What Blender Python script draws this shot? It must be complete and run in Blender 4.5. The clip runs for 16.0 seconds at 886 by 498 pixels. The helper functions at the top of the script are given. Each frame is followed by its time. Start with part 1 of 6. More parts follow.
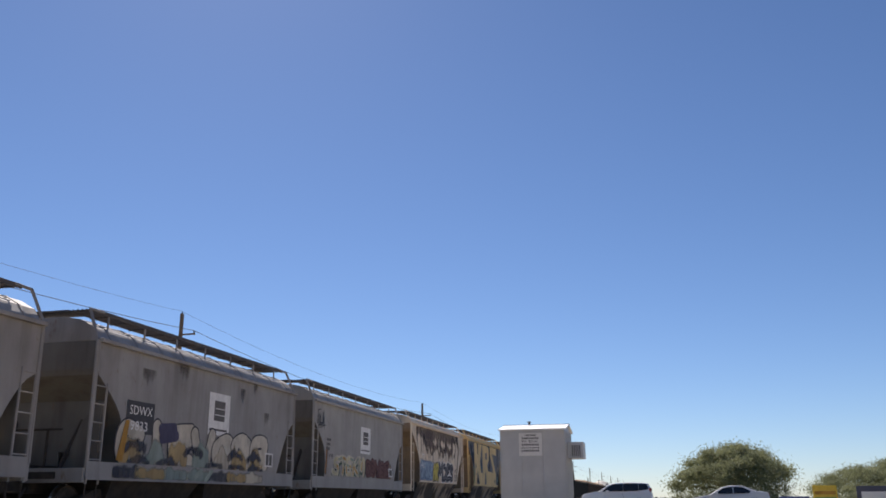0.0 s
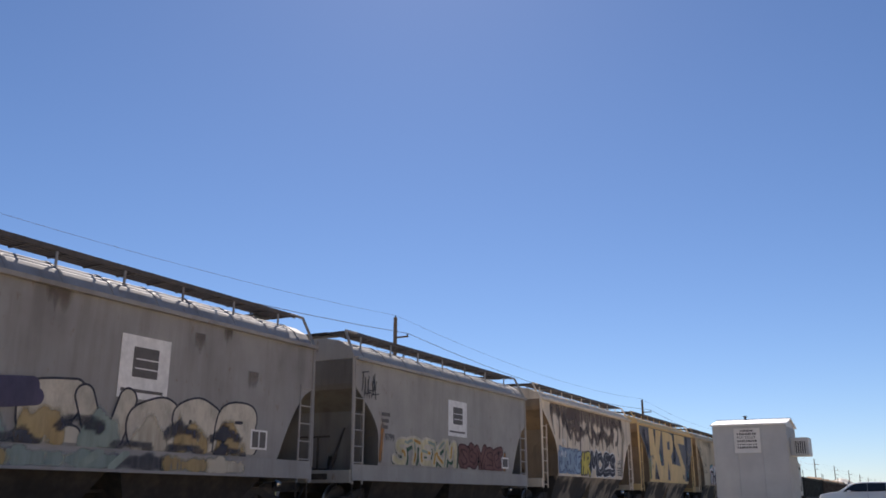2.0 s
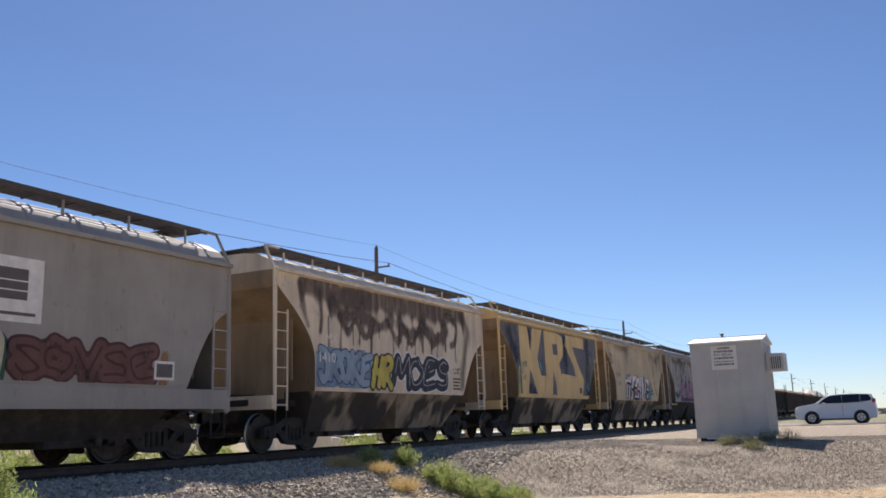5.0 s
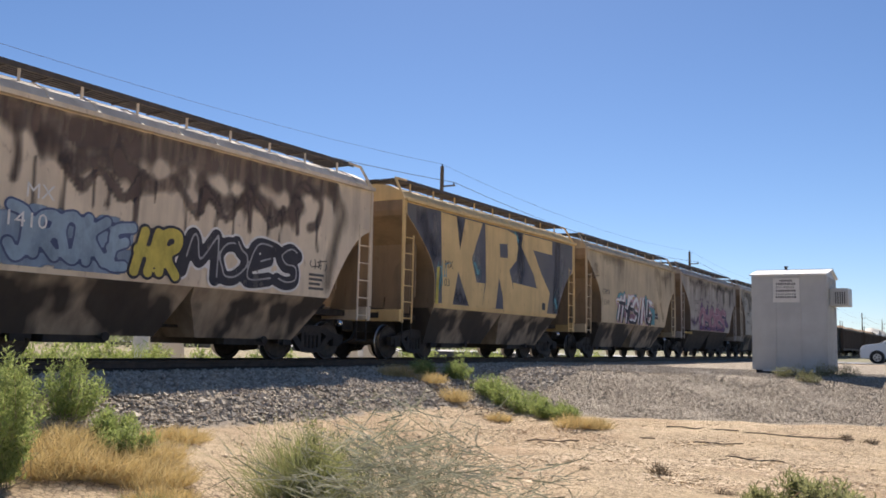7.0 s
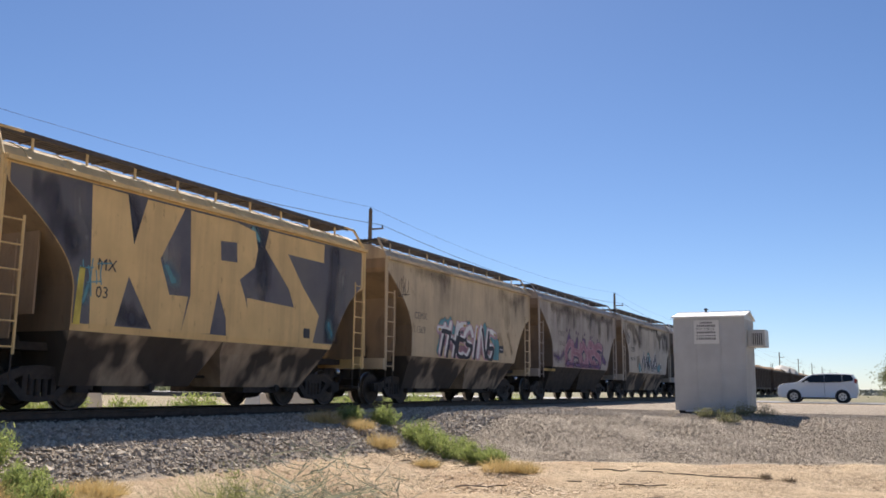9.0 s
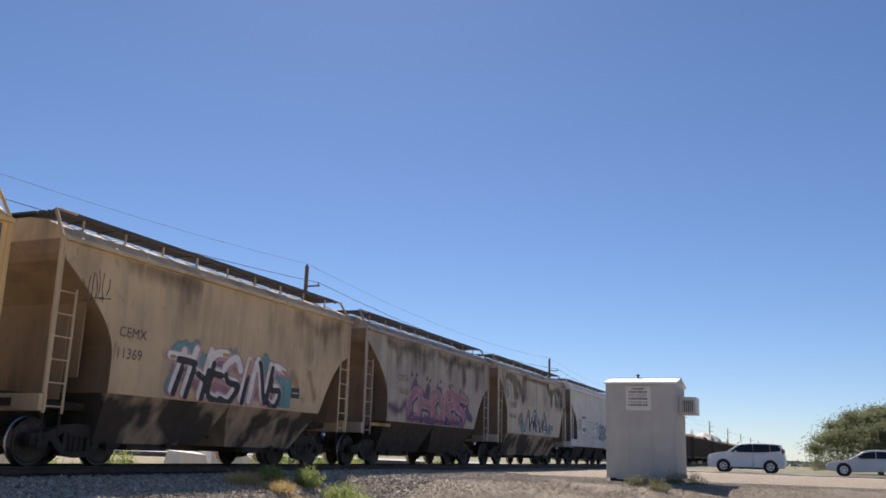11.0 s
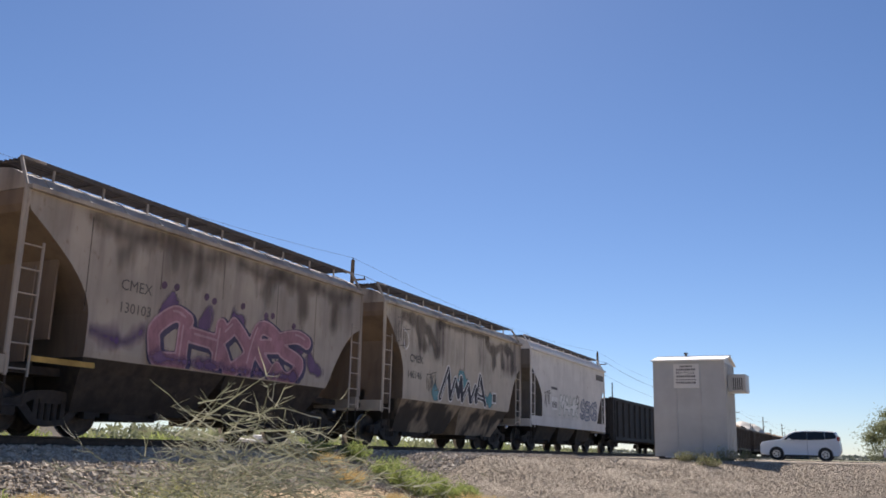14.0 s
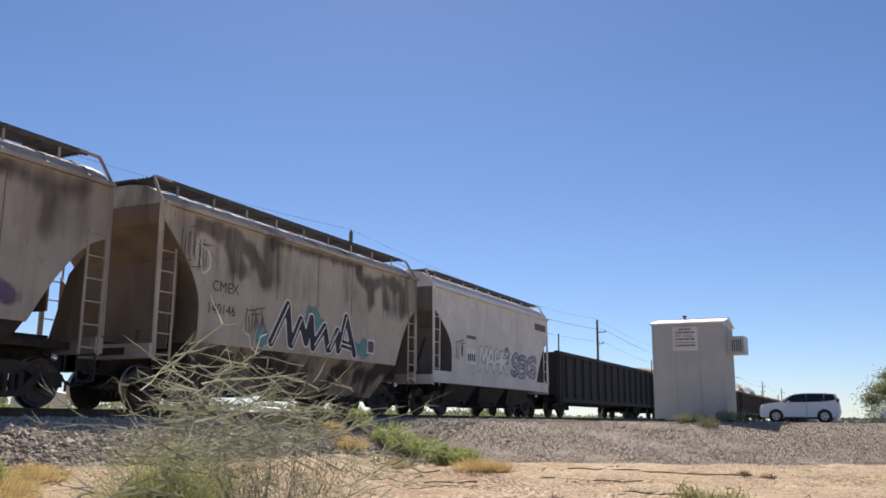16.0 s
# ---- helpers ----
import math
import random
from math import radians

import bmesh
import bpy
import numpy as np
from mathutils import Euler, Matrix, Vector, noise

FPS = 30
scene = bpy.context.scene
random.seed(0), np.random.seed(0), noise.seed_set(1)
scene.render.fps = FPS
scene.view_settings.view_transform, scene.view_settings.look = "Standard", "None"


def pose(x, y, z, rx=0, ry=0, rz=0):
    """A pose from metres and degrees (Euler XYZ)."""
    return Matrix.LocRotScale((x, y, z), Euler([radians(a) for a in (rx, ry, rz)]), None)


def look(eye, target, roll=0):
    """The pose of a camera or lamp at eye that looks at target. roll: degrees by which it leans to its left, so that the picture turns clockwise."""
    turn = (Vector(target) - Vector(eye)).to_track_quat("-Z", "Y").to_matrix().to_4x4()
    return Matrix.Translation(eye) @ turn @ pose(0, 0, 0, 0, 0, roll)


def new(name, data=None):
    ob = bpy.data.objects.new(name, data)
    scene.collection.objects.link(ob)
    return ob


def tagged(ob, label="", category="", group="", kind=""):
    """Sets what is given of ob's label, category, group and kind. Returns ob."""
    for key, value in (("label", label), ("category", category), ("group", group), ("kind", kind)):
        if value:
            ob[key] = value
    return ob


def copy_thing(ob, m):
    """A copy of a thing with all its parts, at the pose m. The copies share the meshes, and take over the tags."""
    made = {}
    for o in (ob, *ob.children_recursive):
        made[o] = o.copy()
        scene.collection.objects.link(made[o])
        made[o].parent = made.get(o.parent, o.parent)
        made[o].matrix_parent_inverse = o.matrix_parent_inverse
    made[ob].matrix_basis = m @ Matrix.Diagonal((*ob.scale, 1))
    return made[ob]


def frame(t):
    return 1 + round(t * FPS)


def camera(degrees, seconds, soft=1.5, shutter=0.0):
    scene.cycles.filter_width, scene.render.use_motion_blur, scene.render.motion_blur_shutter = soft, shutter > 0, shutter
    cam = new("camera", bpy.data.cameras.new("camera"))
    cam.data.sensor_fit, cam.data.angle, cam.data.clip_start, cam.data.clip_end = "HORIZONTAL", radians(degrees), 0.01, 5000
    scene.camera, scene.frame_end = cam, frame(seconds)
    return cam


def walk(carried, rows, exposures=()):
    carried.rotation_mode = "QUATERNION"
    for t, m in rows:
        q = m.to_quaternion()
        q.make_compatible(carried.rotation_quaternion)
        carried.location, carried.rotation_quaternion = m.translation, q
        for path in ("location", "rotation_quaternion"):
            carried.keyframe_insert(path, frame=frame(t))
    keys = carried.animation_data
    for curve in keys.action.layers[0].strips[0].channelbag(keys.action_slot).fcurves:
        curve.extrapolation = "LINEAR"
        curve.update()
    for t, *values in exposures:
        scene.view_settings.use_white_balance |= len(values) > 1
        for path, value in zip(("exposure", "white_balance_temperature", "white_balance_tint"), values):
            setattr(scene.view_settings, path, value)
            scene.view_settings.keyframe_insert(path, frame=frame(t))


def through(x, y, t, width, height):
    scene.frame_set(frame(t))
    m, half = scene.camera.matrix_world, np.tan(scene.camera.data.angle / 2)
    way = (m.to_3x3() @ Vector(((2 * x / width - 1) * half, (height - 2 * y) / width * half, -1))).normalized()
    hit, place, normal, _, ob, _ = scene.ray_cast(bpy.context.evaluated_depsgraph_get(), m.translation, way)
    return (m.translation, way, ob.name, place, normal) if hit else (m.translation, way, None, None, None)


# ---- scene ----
cam = camera(53.92, 16.0, soft=1.7)
PATH = [
    (0, (4.955, -26.587, 0.633), (2.594, -17.273, 3.404), -0.19),
    (0.5, (5.133, -26.399, 0.628), (2.093, -17.352, 3.612), 0.29),
    (1, (5.245, -26.082, 0.666), (1.481, -17.334, 3.717), 0.75),
    (1.5, (5.308, -25.880, 0.658), (0.973, -17.359, 3.591), 0.79),
    (2, (5.327, -25.730, 0.666), (0.714, -17.294, 3.417), 0.23),
    (2.5, (5.292, -25.680, 0.698), (0.614, -17.205, 3.202), -0.48),
    (3, (5.297, -25.667, 0.698), (0.617, -17.140, 3.021), -1.17),
    (3.5, (5.303, -25.625, 0.699), (0.645, -17.045, 2.863), -1.85),
    (4, (5.357, -25.599, 0.728), (0.740, -16.974, 2.804), -2.35),
    (4.5, (5.340, -25.519, 0.709), (0.885, -16.797, 2.728), -2.51),
    (6.8, (5.552, -25.552, 0.546), (0.287, -17.172, 1.984), 2.68),
    (7, (5.546, -25.517, 0.575), (0.293, -17.075, 1.639), 1.40),
    (7.5, (5.546, -25.469, 0.578), (1.232, -16.452, 0.869), -0.45),
    (8, (5.509, -25.461, 0.595), (1.082, -16.514, 1.181), -0.40),
    (8.2, (5.536, -25.532, 0.614), (1.005, -16.662, 1.504), -0.24),
    (10.3, (5.622, -25.412, 0.564), (1.221, -16.645, 2.507), 1.10),
    (10.5, (5.647, -25.358, 0.499), (1.436, -16.527, 2.567), 1.22),
    (11, (5.539, -25.167, 0.587), (1.700, -16.216, 2.855), 1.81),
    (11.5, (5.637, -25.078, 0.603), (1.515, -16.211, 2.697), 1.57),
    (12, (5.615, -25.198, 0.603), (1.260, -16.450, 2.729), 0.18),
    (12.5, (5.599, -25.090, 0.386), (1.451, -16.348, 2.911), -0.30),
    (13, (5.567, -25.056, 0.177), (1.394, -16.383, 2.889), 0.74),
    (13.5, (5.562, -25.147, 0.120), (1.258, -16.477, 2.630), 1.28),
    (14, (5.585, -25.070, 0.060), (1.268, -16.332, 2.299), 1.54),
    (14.5, (5.559, -24.934, 0.030), (1.314, -16.112, 2.068), 1.65),
    (15, (5.578, -24.865, -0.031), (1.363, -16.004, 1.897), 1.49),
    (15.5, (5.572, -24.876, -0.035), (1.328, -16.016, 1.834), 1.08),
    (16, (5.578, -24.939, -0.042), (1.248, -16.132, 1.879), 0.49),
]
walk(cam, [(t, look(eye, target, roll)) for t, eye, target, roll in PATH], [(0, 0.16, 6550, 17), (2.5, 0.23, 6550, 17), (4.5, 0.25, 6550, 17), (6.8, 0.33, 6600, 15), (7.5, 0.29, 6600, 15), (8.2, 0.31, 6600, 15), (10.3, 0.22, 6550, 17), (11.3, 0.14, 6550, 17), (12, 0.19, 6550, 17), (16, 0.24, 6550, 17)])

# metres that the train has rolled, by seconds
ROLLED = [(0, 0.28), (0.5, 2.78), (1, 5.20), (1.5, 7.67), (2, 10.11), (2.5, 12.47), (3, 14.93), (3.5, 17.31), (4, 19.71), (4.5, 22.06), (6.8, 32.97), (7, 33.91), (7.5, 36.23), (8, 38.53), (8.2, 39.48), (10.3, 49.03), (10.5, 49.93), (11, 52.20), (11.5, 54.48), (12, 56.80), (12.5, 59.04), (13, 61.42), (13.5, 63.76), (14, 66.02), (14.5, 68.22), (15, 70.38), (15.5, 72.56), (16, 74.84)]
# ---- light ----
SUN = Vector((-0.50, 0.85, 1.0)).normalized()
world = bpy.data.worlds.new("world")
scene.world = world
world.use_nodes = True
wn = world.node_tree.nodes
sky = wn.new("ShaderNodeTexSky")
sky.sky_type = "NISHITA"
sky.sun_disc = False
sky.sun_elevation = math.asin(SUN.z)
sky.sun_rotation = math.atan2(SUN.x, SUN.y)
sky.altitude = 400
sky.air_density, sky.dust_density, sky.ozone_density = 0.85, 0.16, 6.0
deep = wn.new("ShaderNodeHueSaturation")
deep.inputs["Saturation"].default_value = 1.04
world.node_tree.links.new(sky.outputs[0], deep.inputs["Color"])
world.node_tree.links.new(deep.outputs[0], wn["Background"].inputs[0])
wn["Background"].inputs[1].default_value = 0.088
sun = new("sun", bpy.data.lights.new("sun", "SUN"))
sun.data.energy, sun.data.angle, sun.data.color = 6.2, radians(0.55), (1.0, 0.94, 0.84)
sun.matrix_world = look((-50, 85, 100), (0, 0, 0))


# ---- materials ----
def shader(name):
    m = bpy.data.materials.new(name)
    m.use_nodes = True
    nt = m.node_tree
    return m, nt, nt.nodes["Principled BSDF"]


def node(nt, kind, **values):
    n = nt.nodes.new(kind)
    for key, value in values.items():
        n.inputs[key.replace("_", " ")].default_value = value
    return n


def coords(nt, scale=(1, 1, 1), kind="Object"):
    tc = nt.nodes.new("ShaderNodeTexCoord")
    mp = node(nt, "ShaderNodeMapping", Scale=scale)
    nt.links.new(tc.outputs[kind], mp.inputs[0])
    return mp.outputs[0]


def noise_of(nt, scale, detail=4, stretch=(1, 1, 1), rough=0.6, kind="Object"):
    n = node(nt, "ShaderNodeTexNoise", Scale=scale, Detail=detail, Roughness=rough)
    nt.links.new(coords(nt, stretch, kind), n.inputs["Vector"])
    return n.outputs["Fac"]


def ramp(nt, fac, lo, hi, a=0.0, b=1.0):
    r = node(nt, "ShaderNodeMapRange")
    r.inputs["From Min"].default_value, r.inputs["From Max"].default_value = lo, hi
    r.inputs["To Min"].default_value, r.inputs["To Max"].default_value = a, b
    nt.links.new(fac, r.inputs[0])
    return r.outputs[0]


def mixed(nt, fac, a, b):
    n = nt.nodes.new("ShaderNodeMix")
    n.data_type = "RGBA"
    for sock, v in ((n.inputs[6], a), (n.inputs[7], b)):
        if isinstance(v, tuple):
            sock.default_value = (*v, 1)
        else:
            nt.links.new(v, sock)
    if isinstance(fac, float):
        n.inputs[0].default_value = fac
    else:
        nt.links.new(fac, n.inputs[0])
    return n.outputs[2]


def times(nt, a, b):
    n = nt.nodes.new("ShaderNodeMath")
    n.operation = "MULTIPLY"
    nt.links.new(a, n.inputs[0])
    if isinstance(b, float):
        n.inputs[1].default_value = b
    else:
        nt.links.new(b, n.inputs[1])
    return n.outputs[0]


def bumped(nt, bsdf, fac, strength, distance):
    b = node(nt, "ShaderNodeBump", Strength=strength, Distance=distance)
    nt.links.new(fac, b.inputs["Height"])
    nt.links.new(b.outputs[0], bsdf.inputs["Normal"])


def speckled(name, a, b, scale, rough=0.8, metal=0.0, bump=0.0, stretch=(1, 1, 1), c=None):
    """Two tones mixed by noise, a third in coarse stains, and a fine relief."""
    m, nt, bs = shader(name)
    col = mixed(nt, ramp(nt, noise_of(nt, scale, 5, stretch), 0.35, 0.65), a, b)
    if c:
        col = mixed(nt, ramp(nt, noise_of(nt, scale * 0.17, 4, stretch), 0.5, 0.68, 0, 0.8), col, c)
    nt.links.new(col, bs.inputs["Base Color"])
    bs.inputs["Roughness"].default_value, bs.inputs["Metallic"].default_value = rough, metal
    if bump:
        bumped(nt, bs, noise_of(nt, scale * 2.5, 5, stretch), 0.6, bump)
    return m


def car_paint(name, base, dirt, rust, streak=0.6, soot=0.0, soot_low=2.3, soot_high=3.4, soot_cut=0.42):
    """Weathered freight car paint: grain, run-down streaks, rust spots and, where soot is over 0, a coat of soot on the upper half that runs down in tongues."""
    m, nt, bs = shader(name)
    col = mixed(nt, ramp(nt, noise_of(nt, 1.3, 5), 0.3, 0.7), base, tuple(0.82 * v for v in base))
    fall = ramp(nt, noise_of(nt, 2.6, 4, (0.6, 1, 0.09)), 0.46, 0.72, 0, streak)
    col = mixed(nt, fall, col, dirt)
    spots = ramp(nt, noise_of(nt, 7, 6, (1, 1, 0.5)), 0.62, 0.74, 0, 0.55)
    col = mixed(nt, spots, col, rust)
    if soot:
        tc = nt.nodes.new("ShaderNodeTexCoord")
        sp = nt.nodes.new("ShaderNodeSeparateXYZ")
        nt.links.new(tc.outputs["Object"], sp.inputs[0])
        up = ramp(nt, sp.outputs[2], soot_low, soot_high)
        patch = ramp(nt, noise_of(nt, 0.75, 5, (1, 1, 0.4), 0.55), soot_cut, soot_cut + 0.14)
        tongue = ramp(nt, noise_of(nt, 3.2, 3, (1, 1, 0.12)), 0.40, 0.60, 0.55, 1.0)
        col = mixed(nt, times(nt, times(nt, times(nt, up, patch), tongue), soot), col, (0.085, 0.064, 0.054))
    nt.links.new(col, bs.inputs["Base Color"])
    bs.inputs["Roughness"].default_value = 0.72
    bumped(nt, bs, noise_of(nt, 9, 5), 0.25, 0.01)
    return m


def plain(name, base, rough=0.6, metal=0.0):
    return speckled(name, base, tuple(0.8 * v for v in base), 6.0, rough, metal)


def sprayed(name, base, wear=0.45):
    """Spray paint that has faded unevenly and worn thin in patches, so that the paint below shows."""
    m, nt, bs = shader(name)
    col = mixed(nt, ramp(nt, noise_of(nt, 1.7, 5), 0.3, 0.7), tuple(1.12 * v for v in base), tuple(0.74 * v for v in base))
    nt.links.new(col, bs.inputs["Base Color"])
    bs.inputs["Roughness"].default_value = 0.8
    mx = nt.nodes.new("ShaderNodeMixShader")
    nt.links.new(ramp(nt, noise_of(nt, 2.4, 6, (1, 1, 0.45), 0.7), 0.44, 0.72, 0.06, wear), mx.inputs[0])
    clear = nt.nodes.new("ShaderNodeBsdfTransparent")
    nt.links.new(bs.outputs[0], mx.inputs[1])
    nt.links.new(clear.outputs[0], mx.inputs[2])
    nt.links.new(mx.outputs[0], nt.nodes["Material Output"].inputs[0])
    return m


RUST, DIRT = (0.16, 0.075, 0.035), (0.10, 0.085, 0.07)
M = {
    "grey": car_paint("grey_car_paint", (0.31, 0.30, 0.29), (0.15, 0.135, 0.125), RUST, 0.5, 0.35),
    "grey_b": car_paint("warm_grey_car_paint", (0.35, 0.335, 0.31), (0.18, 0.165, 0.15), RUST, 0.35, 0.12),
    "tan": car_paint("tan_car_paint", (0.80, 0.68, 0.52), (0.28, 0.21, 0.155), RUST, 0.45, 0.3, 2.5, 3.3, 0.44),
    "ochre": car_paint("ochre_car_paint", (0.76, 0.545, 0.25), (0.36, 0.25, 0.13), RUST, 0.45, 0.0),
    "sand": car_paint("sand_car_paint", (0.60, 0.48, 0.31), (0.26, 0.20, 0.14), RUST, 0.45, 0.45),
    "dust": car_paint("dusty_grey_car_paint", (0.42, 0.375, 0.325), (0.17, 0.14, 0.125), RUST, 0.6, 0.5),
    "beige": car_paint("beige_car_paint", (0.52, 0.465, 0.385), (0.2, 0.17, 0.14), RUST, 0.4, 0.85, 2.6, 3.0, 0.43),
    "white": car_paint("off_white_car_paint", (0.68, 0.66, 0.63), (0.36, 0.34, 0.32), RUST, 0.3, 0.0),
    "black": car_paint("black_gondola_paint", (0.016, 0.015, 0.016), (0.035, 0.028, 0.024), (0.06, 0.038, 0.028), 0.5),
    "brown": car_paint("brown_gondola_paint", (0.07, 0.042, 0.032), (0.04, 0.031, 0.028), RUST, 0.5),
    # end paints, darker than the paint of the car sides
    "end_tan": car_paint("brown_end_paint", (0.20, 0.15, 0.11), (0.09, 0.068, 0.052), RUST, 0.8),
    "end_ochre": car_paint("dark_ochre_end_paint", (0.29, 0.205, 0.125), (0.13, 0.095, 0.064), RUST, 0.8),
    "sprayblack": sprayed("black_spray", (0.045, 0.043, 0.055), 0.3),
    "indigo": sprayed("indigo_spray", (0.07, 0.065, 0.12), 0.3),
    "end_grey": car_paint("dark_grey_end_paint", (0.15, 0.142, 0.13), (0.07, 0.06, 0.052), RUST, 0.8),
    "under": speckled("grimy_steel", (0.035, 0.029, 0.026), (0.068, 0.054, 0.044), 5, 0.8, 0.2, 0.004, c=(0.024, 0.02, 0.018)),
    "grate": speckled("walkway_steel", (0.075, 0.066, 0.06), (0.12, 0.10, 0.088), 6, 0.7, 0.4),
    "wheel": speckled("wheel_steel", (0.05, 0.04, 0.034), (0.10, 0.08, 0.065), 8, 0.6, 0.6),
    "tread": speckled("bright_tread_steel", (0.45, 0.44, 0.43), (0.3, 0.29, 0.28), 20, 0.3, 1.0),
    "polished": speckled("polished_steel", (0.75, 0.75, 0.74), (0.68, 0.68, 0.67), 10, 0.22, 1.0),
    "rail": speckled("rail_steel", (0.07, 0.05, 0.04), (0.12, 0.085, 0.065), 6, 0.6, 0.6),
    "tie": speckled("tie_wood", (0.06, 0.045, 0.035), (0.12, 0.095, 0.075), 3, 0.95, 0, 0.006, (1, 6, 6)),
    "shed": speckled("galvanised_sheet", (0.46, 0.465, 0.46), (0.52, 0.525, 0.515), 2.0, 0.5, 0.25, c=(0.40, 0.40, 0.395)),
    "shed_roof": speckled("white_roof_sheet", (0.78, 0.78, 0.76), (0.70, 0.70, 0.69), 2.0, 0.5, 0.1),
    "sign": speckled("sign_white", (0.75, 0.74, 0.71), (0.68, 0.67, 0.64), 4, 0.6),
    "ink": plain("dark_ink", (0.05, 0.05, 0.055), 0.7),
    "ink_grey": plain("faded_ink", (0.13, 0.12, 0.115), 0.8),
    "chalk": plain("white_spray", (0.80, 0.79, 0.77), 0.8),
    "silver": sprayed("silver_spray", (0.42, 0.42, 0.43)),
    "cream": sprayed("cream_spray", (0.62, 0.56, 0.36)),
    "gold": sprayed("ochre_spray", (0.52, 0.34, 0.10)),
    "yellow": sprayed("yellow_spray", (0.70, 0.58, 0.13)),
    "blue": sprayed("pale_blue_spray", (0.32, 0.43, 0.54)),
    "navy": speckled("slate_blue_spray", (0.085, 0.09, 0.115), (0.135, 0.135, 0.155), 1.4, 0.8, c=(0.17, 0.16, 0.15)),
    "teal": sprayed("teal_spray", (0.16, 0.36, 0.42)),
    "pink": sprayed("pink_spray", (0.40, 0.21, 0.26)),
    "rose": sprayed("pale_rose_spray", (0.55, 0.36, 0.40)),
    "plum": sprayed("plum_spray", (0.14, 0.085, 0.14)),
    "maroon": sprayed("maroon_spray", (0.17, 0.085, 0.075)),
    "orange": sprayed("orange_spray", (0.52, 0.27, 0.05)),
    "cream_pale": sprayed("pale_cream_spray", (0.58, 0.53, 0.44)),
    "leaf_spray": sprayed("dark_green_spray", (0.05, 0.11, 0.07)),
    "maroon_dark": sprayed("dark_maroon_spray", (0.085, 0.035, 0.035), 0.3),
    "indigo_soft": sprayed("faded_indigo_spray", (0.09, 0.12, 0.22), 0.3),
    "faint": sprayed("faint_dark_spray", (0.17, 0.14, 0.12), 0.85),
    "mint": sprayed("grey_green_spray", (0.30, 0.36, 0.31)),
    "pole": speckled("weathered_pole_wood", (0.12, 0.085, 0.06), (0.2, 0.15, 0.11), 4, 0.95, 0, 0.004, (8, 8, 0.6)),
    "wire": plain("wire_cover", (0.05, 0.05, 0.055), 0.9),
    "stick": speckled("dry_twig", (0.22, 0.17, 0.12), (0.34, 0.27, 0.19), 12, 0.95),
    "bark": speckled("green_bark", (0.17, 0.17, 0.08), (0.26, 0.24, 0.14), 8, 0.9, 0, 0.003),
    "rubber": plain("tyre_rubber", (0.025, 0.025, 0.026), 0.85),
    "alloy": plain("alloy_rim", (0.55, 0.55, 0.56), 0.3, 0.9),
    "trim": plain("black_trim", (0.03, 0.03, 0.032), 0.5),
    "lamp": plain("headlamp_glass", (0.5, 0.5, 0.5), 0.1, 0.3),
    "tail": plain("tail_lamp_red", (0.35, 0.02, 0.02), 0.25),
    "asphalt": speckled("asphalt", (0.075, 0.073, 0.07), (0.115, 0.112, 0.108), 3.0, 0.6, 0, 0.004, c=(0.15, 0.145, 0.138)),
    "tarp": speckled("pale_tarp", (0.6, 0.57, 0.5), (0.48, 0.45, 0.39), 1.2, 0.8, 0, 0.03),
    "scrap": speckled("rusty_load", (0.22, 0.13, 0.07), (0.36, 0.24, 0.13), 1.6, 0.95, 0, 0.05, c=(0.10, 0.07, 0.05)),
}


def gloss(name, base, rough=0.25):
    m, nt, bs = shader(name)
    bs.inputs["Base Color"].default_value = (*base, 1)
    bs.inputs["Roughness"].default_value = rough
    bs.inputs["Coat Weight"].default_value = 0.25
    bs.inputs["Coat Roughness"].default_value = 0.08
    bumped(nt, bs, noise_of(nt, 1.5, 2), 0.03, 0.01)
    return m


def chute_mat():
    """Chute paint under big blotches of black dirt."""
    m, nt, bs = shader("dirty_chute_paint")
    col = mixed(nt, ramp(nt, noise_of(nt, 3, 5, (1, 1, 0.4)), 0.35, 0.65), (0.38, 0.305, 0.22), (0.24, 0.185, 0.135))
    col = mixed(nt, ramp(nt, noise_of(nt, 0.75, 3, (1, 1, 0.7), 0.5), 0.50, 0.57, 0.0, 0.9), col, (0.025, 0.02, 0.018))
    nt.links.new(col, bs.inputs["Base Color"])
    bs.inputs["Roughness"].default_value = 0.85
    bumped(nt, bs, noise_of(nt, 9, 5), 0.3, 0.01)
    return m


M["chute"] = chute_mat()
M["car_white"] = gloss("white_car_paint", (0.86, 0.85, 0.83))
M["car_silver"] = gloss("pale_silver_car_paint", (0.66, 0.66, 0.65), 0.3)
M["glass"] = gloss("tinted_glass", (0.012, 0.013, 0.015), 0.05)


def leafy(name, a, b, through=0.35):
    """Leaf colour that varies from piece to piece and lets some light through."""
    m, nt, bs = shader(name)
    geo = nt.nodes.new("ShaderNodeNewGeometry")
    col = mixed(nt, geo.outputs["Random Per Island"], a, b)
    col = mixed(nt, ramp(nt, noise_of(nt, 3, 2), 0.35, 0.65, 0, 0.5), col, tuple(0.6 * v for v in a))
    nt.links.new(col, bs.inputs["Base Color"])
    bs.inputs["Roughness"].default_value = 0.75
    tr = nt.nodes.new("ShaderNodeBsdfTranslucent")
    nt.links.new(col, tr.inputs[0])
    mx = nt.nodes.new("ShaderNodeMixShader")
    mx.inputs[0].default_value = through
    nt.links.new(bs.outputs[0], mx.inputs[1])
    nt.links.new(tr.outputs[0], mx.inputs[2])
    nt.links.new(mx.outputs[0], nt.nodes["Material Output"].inputs[0])
    return m


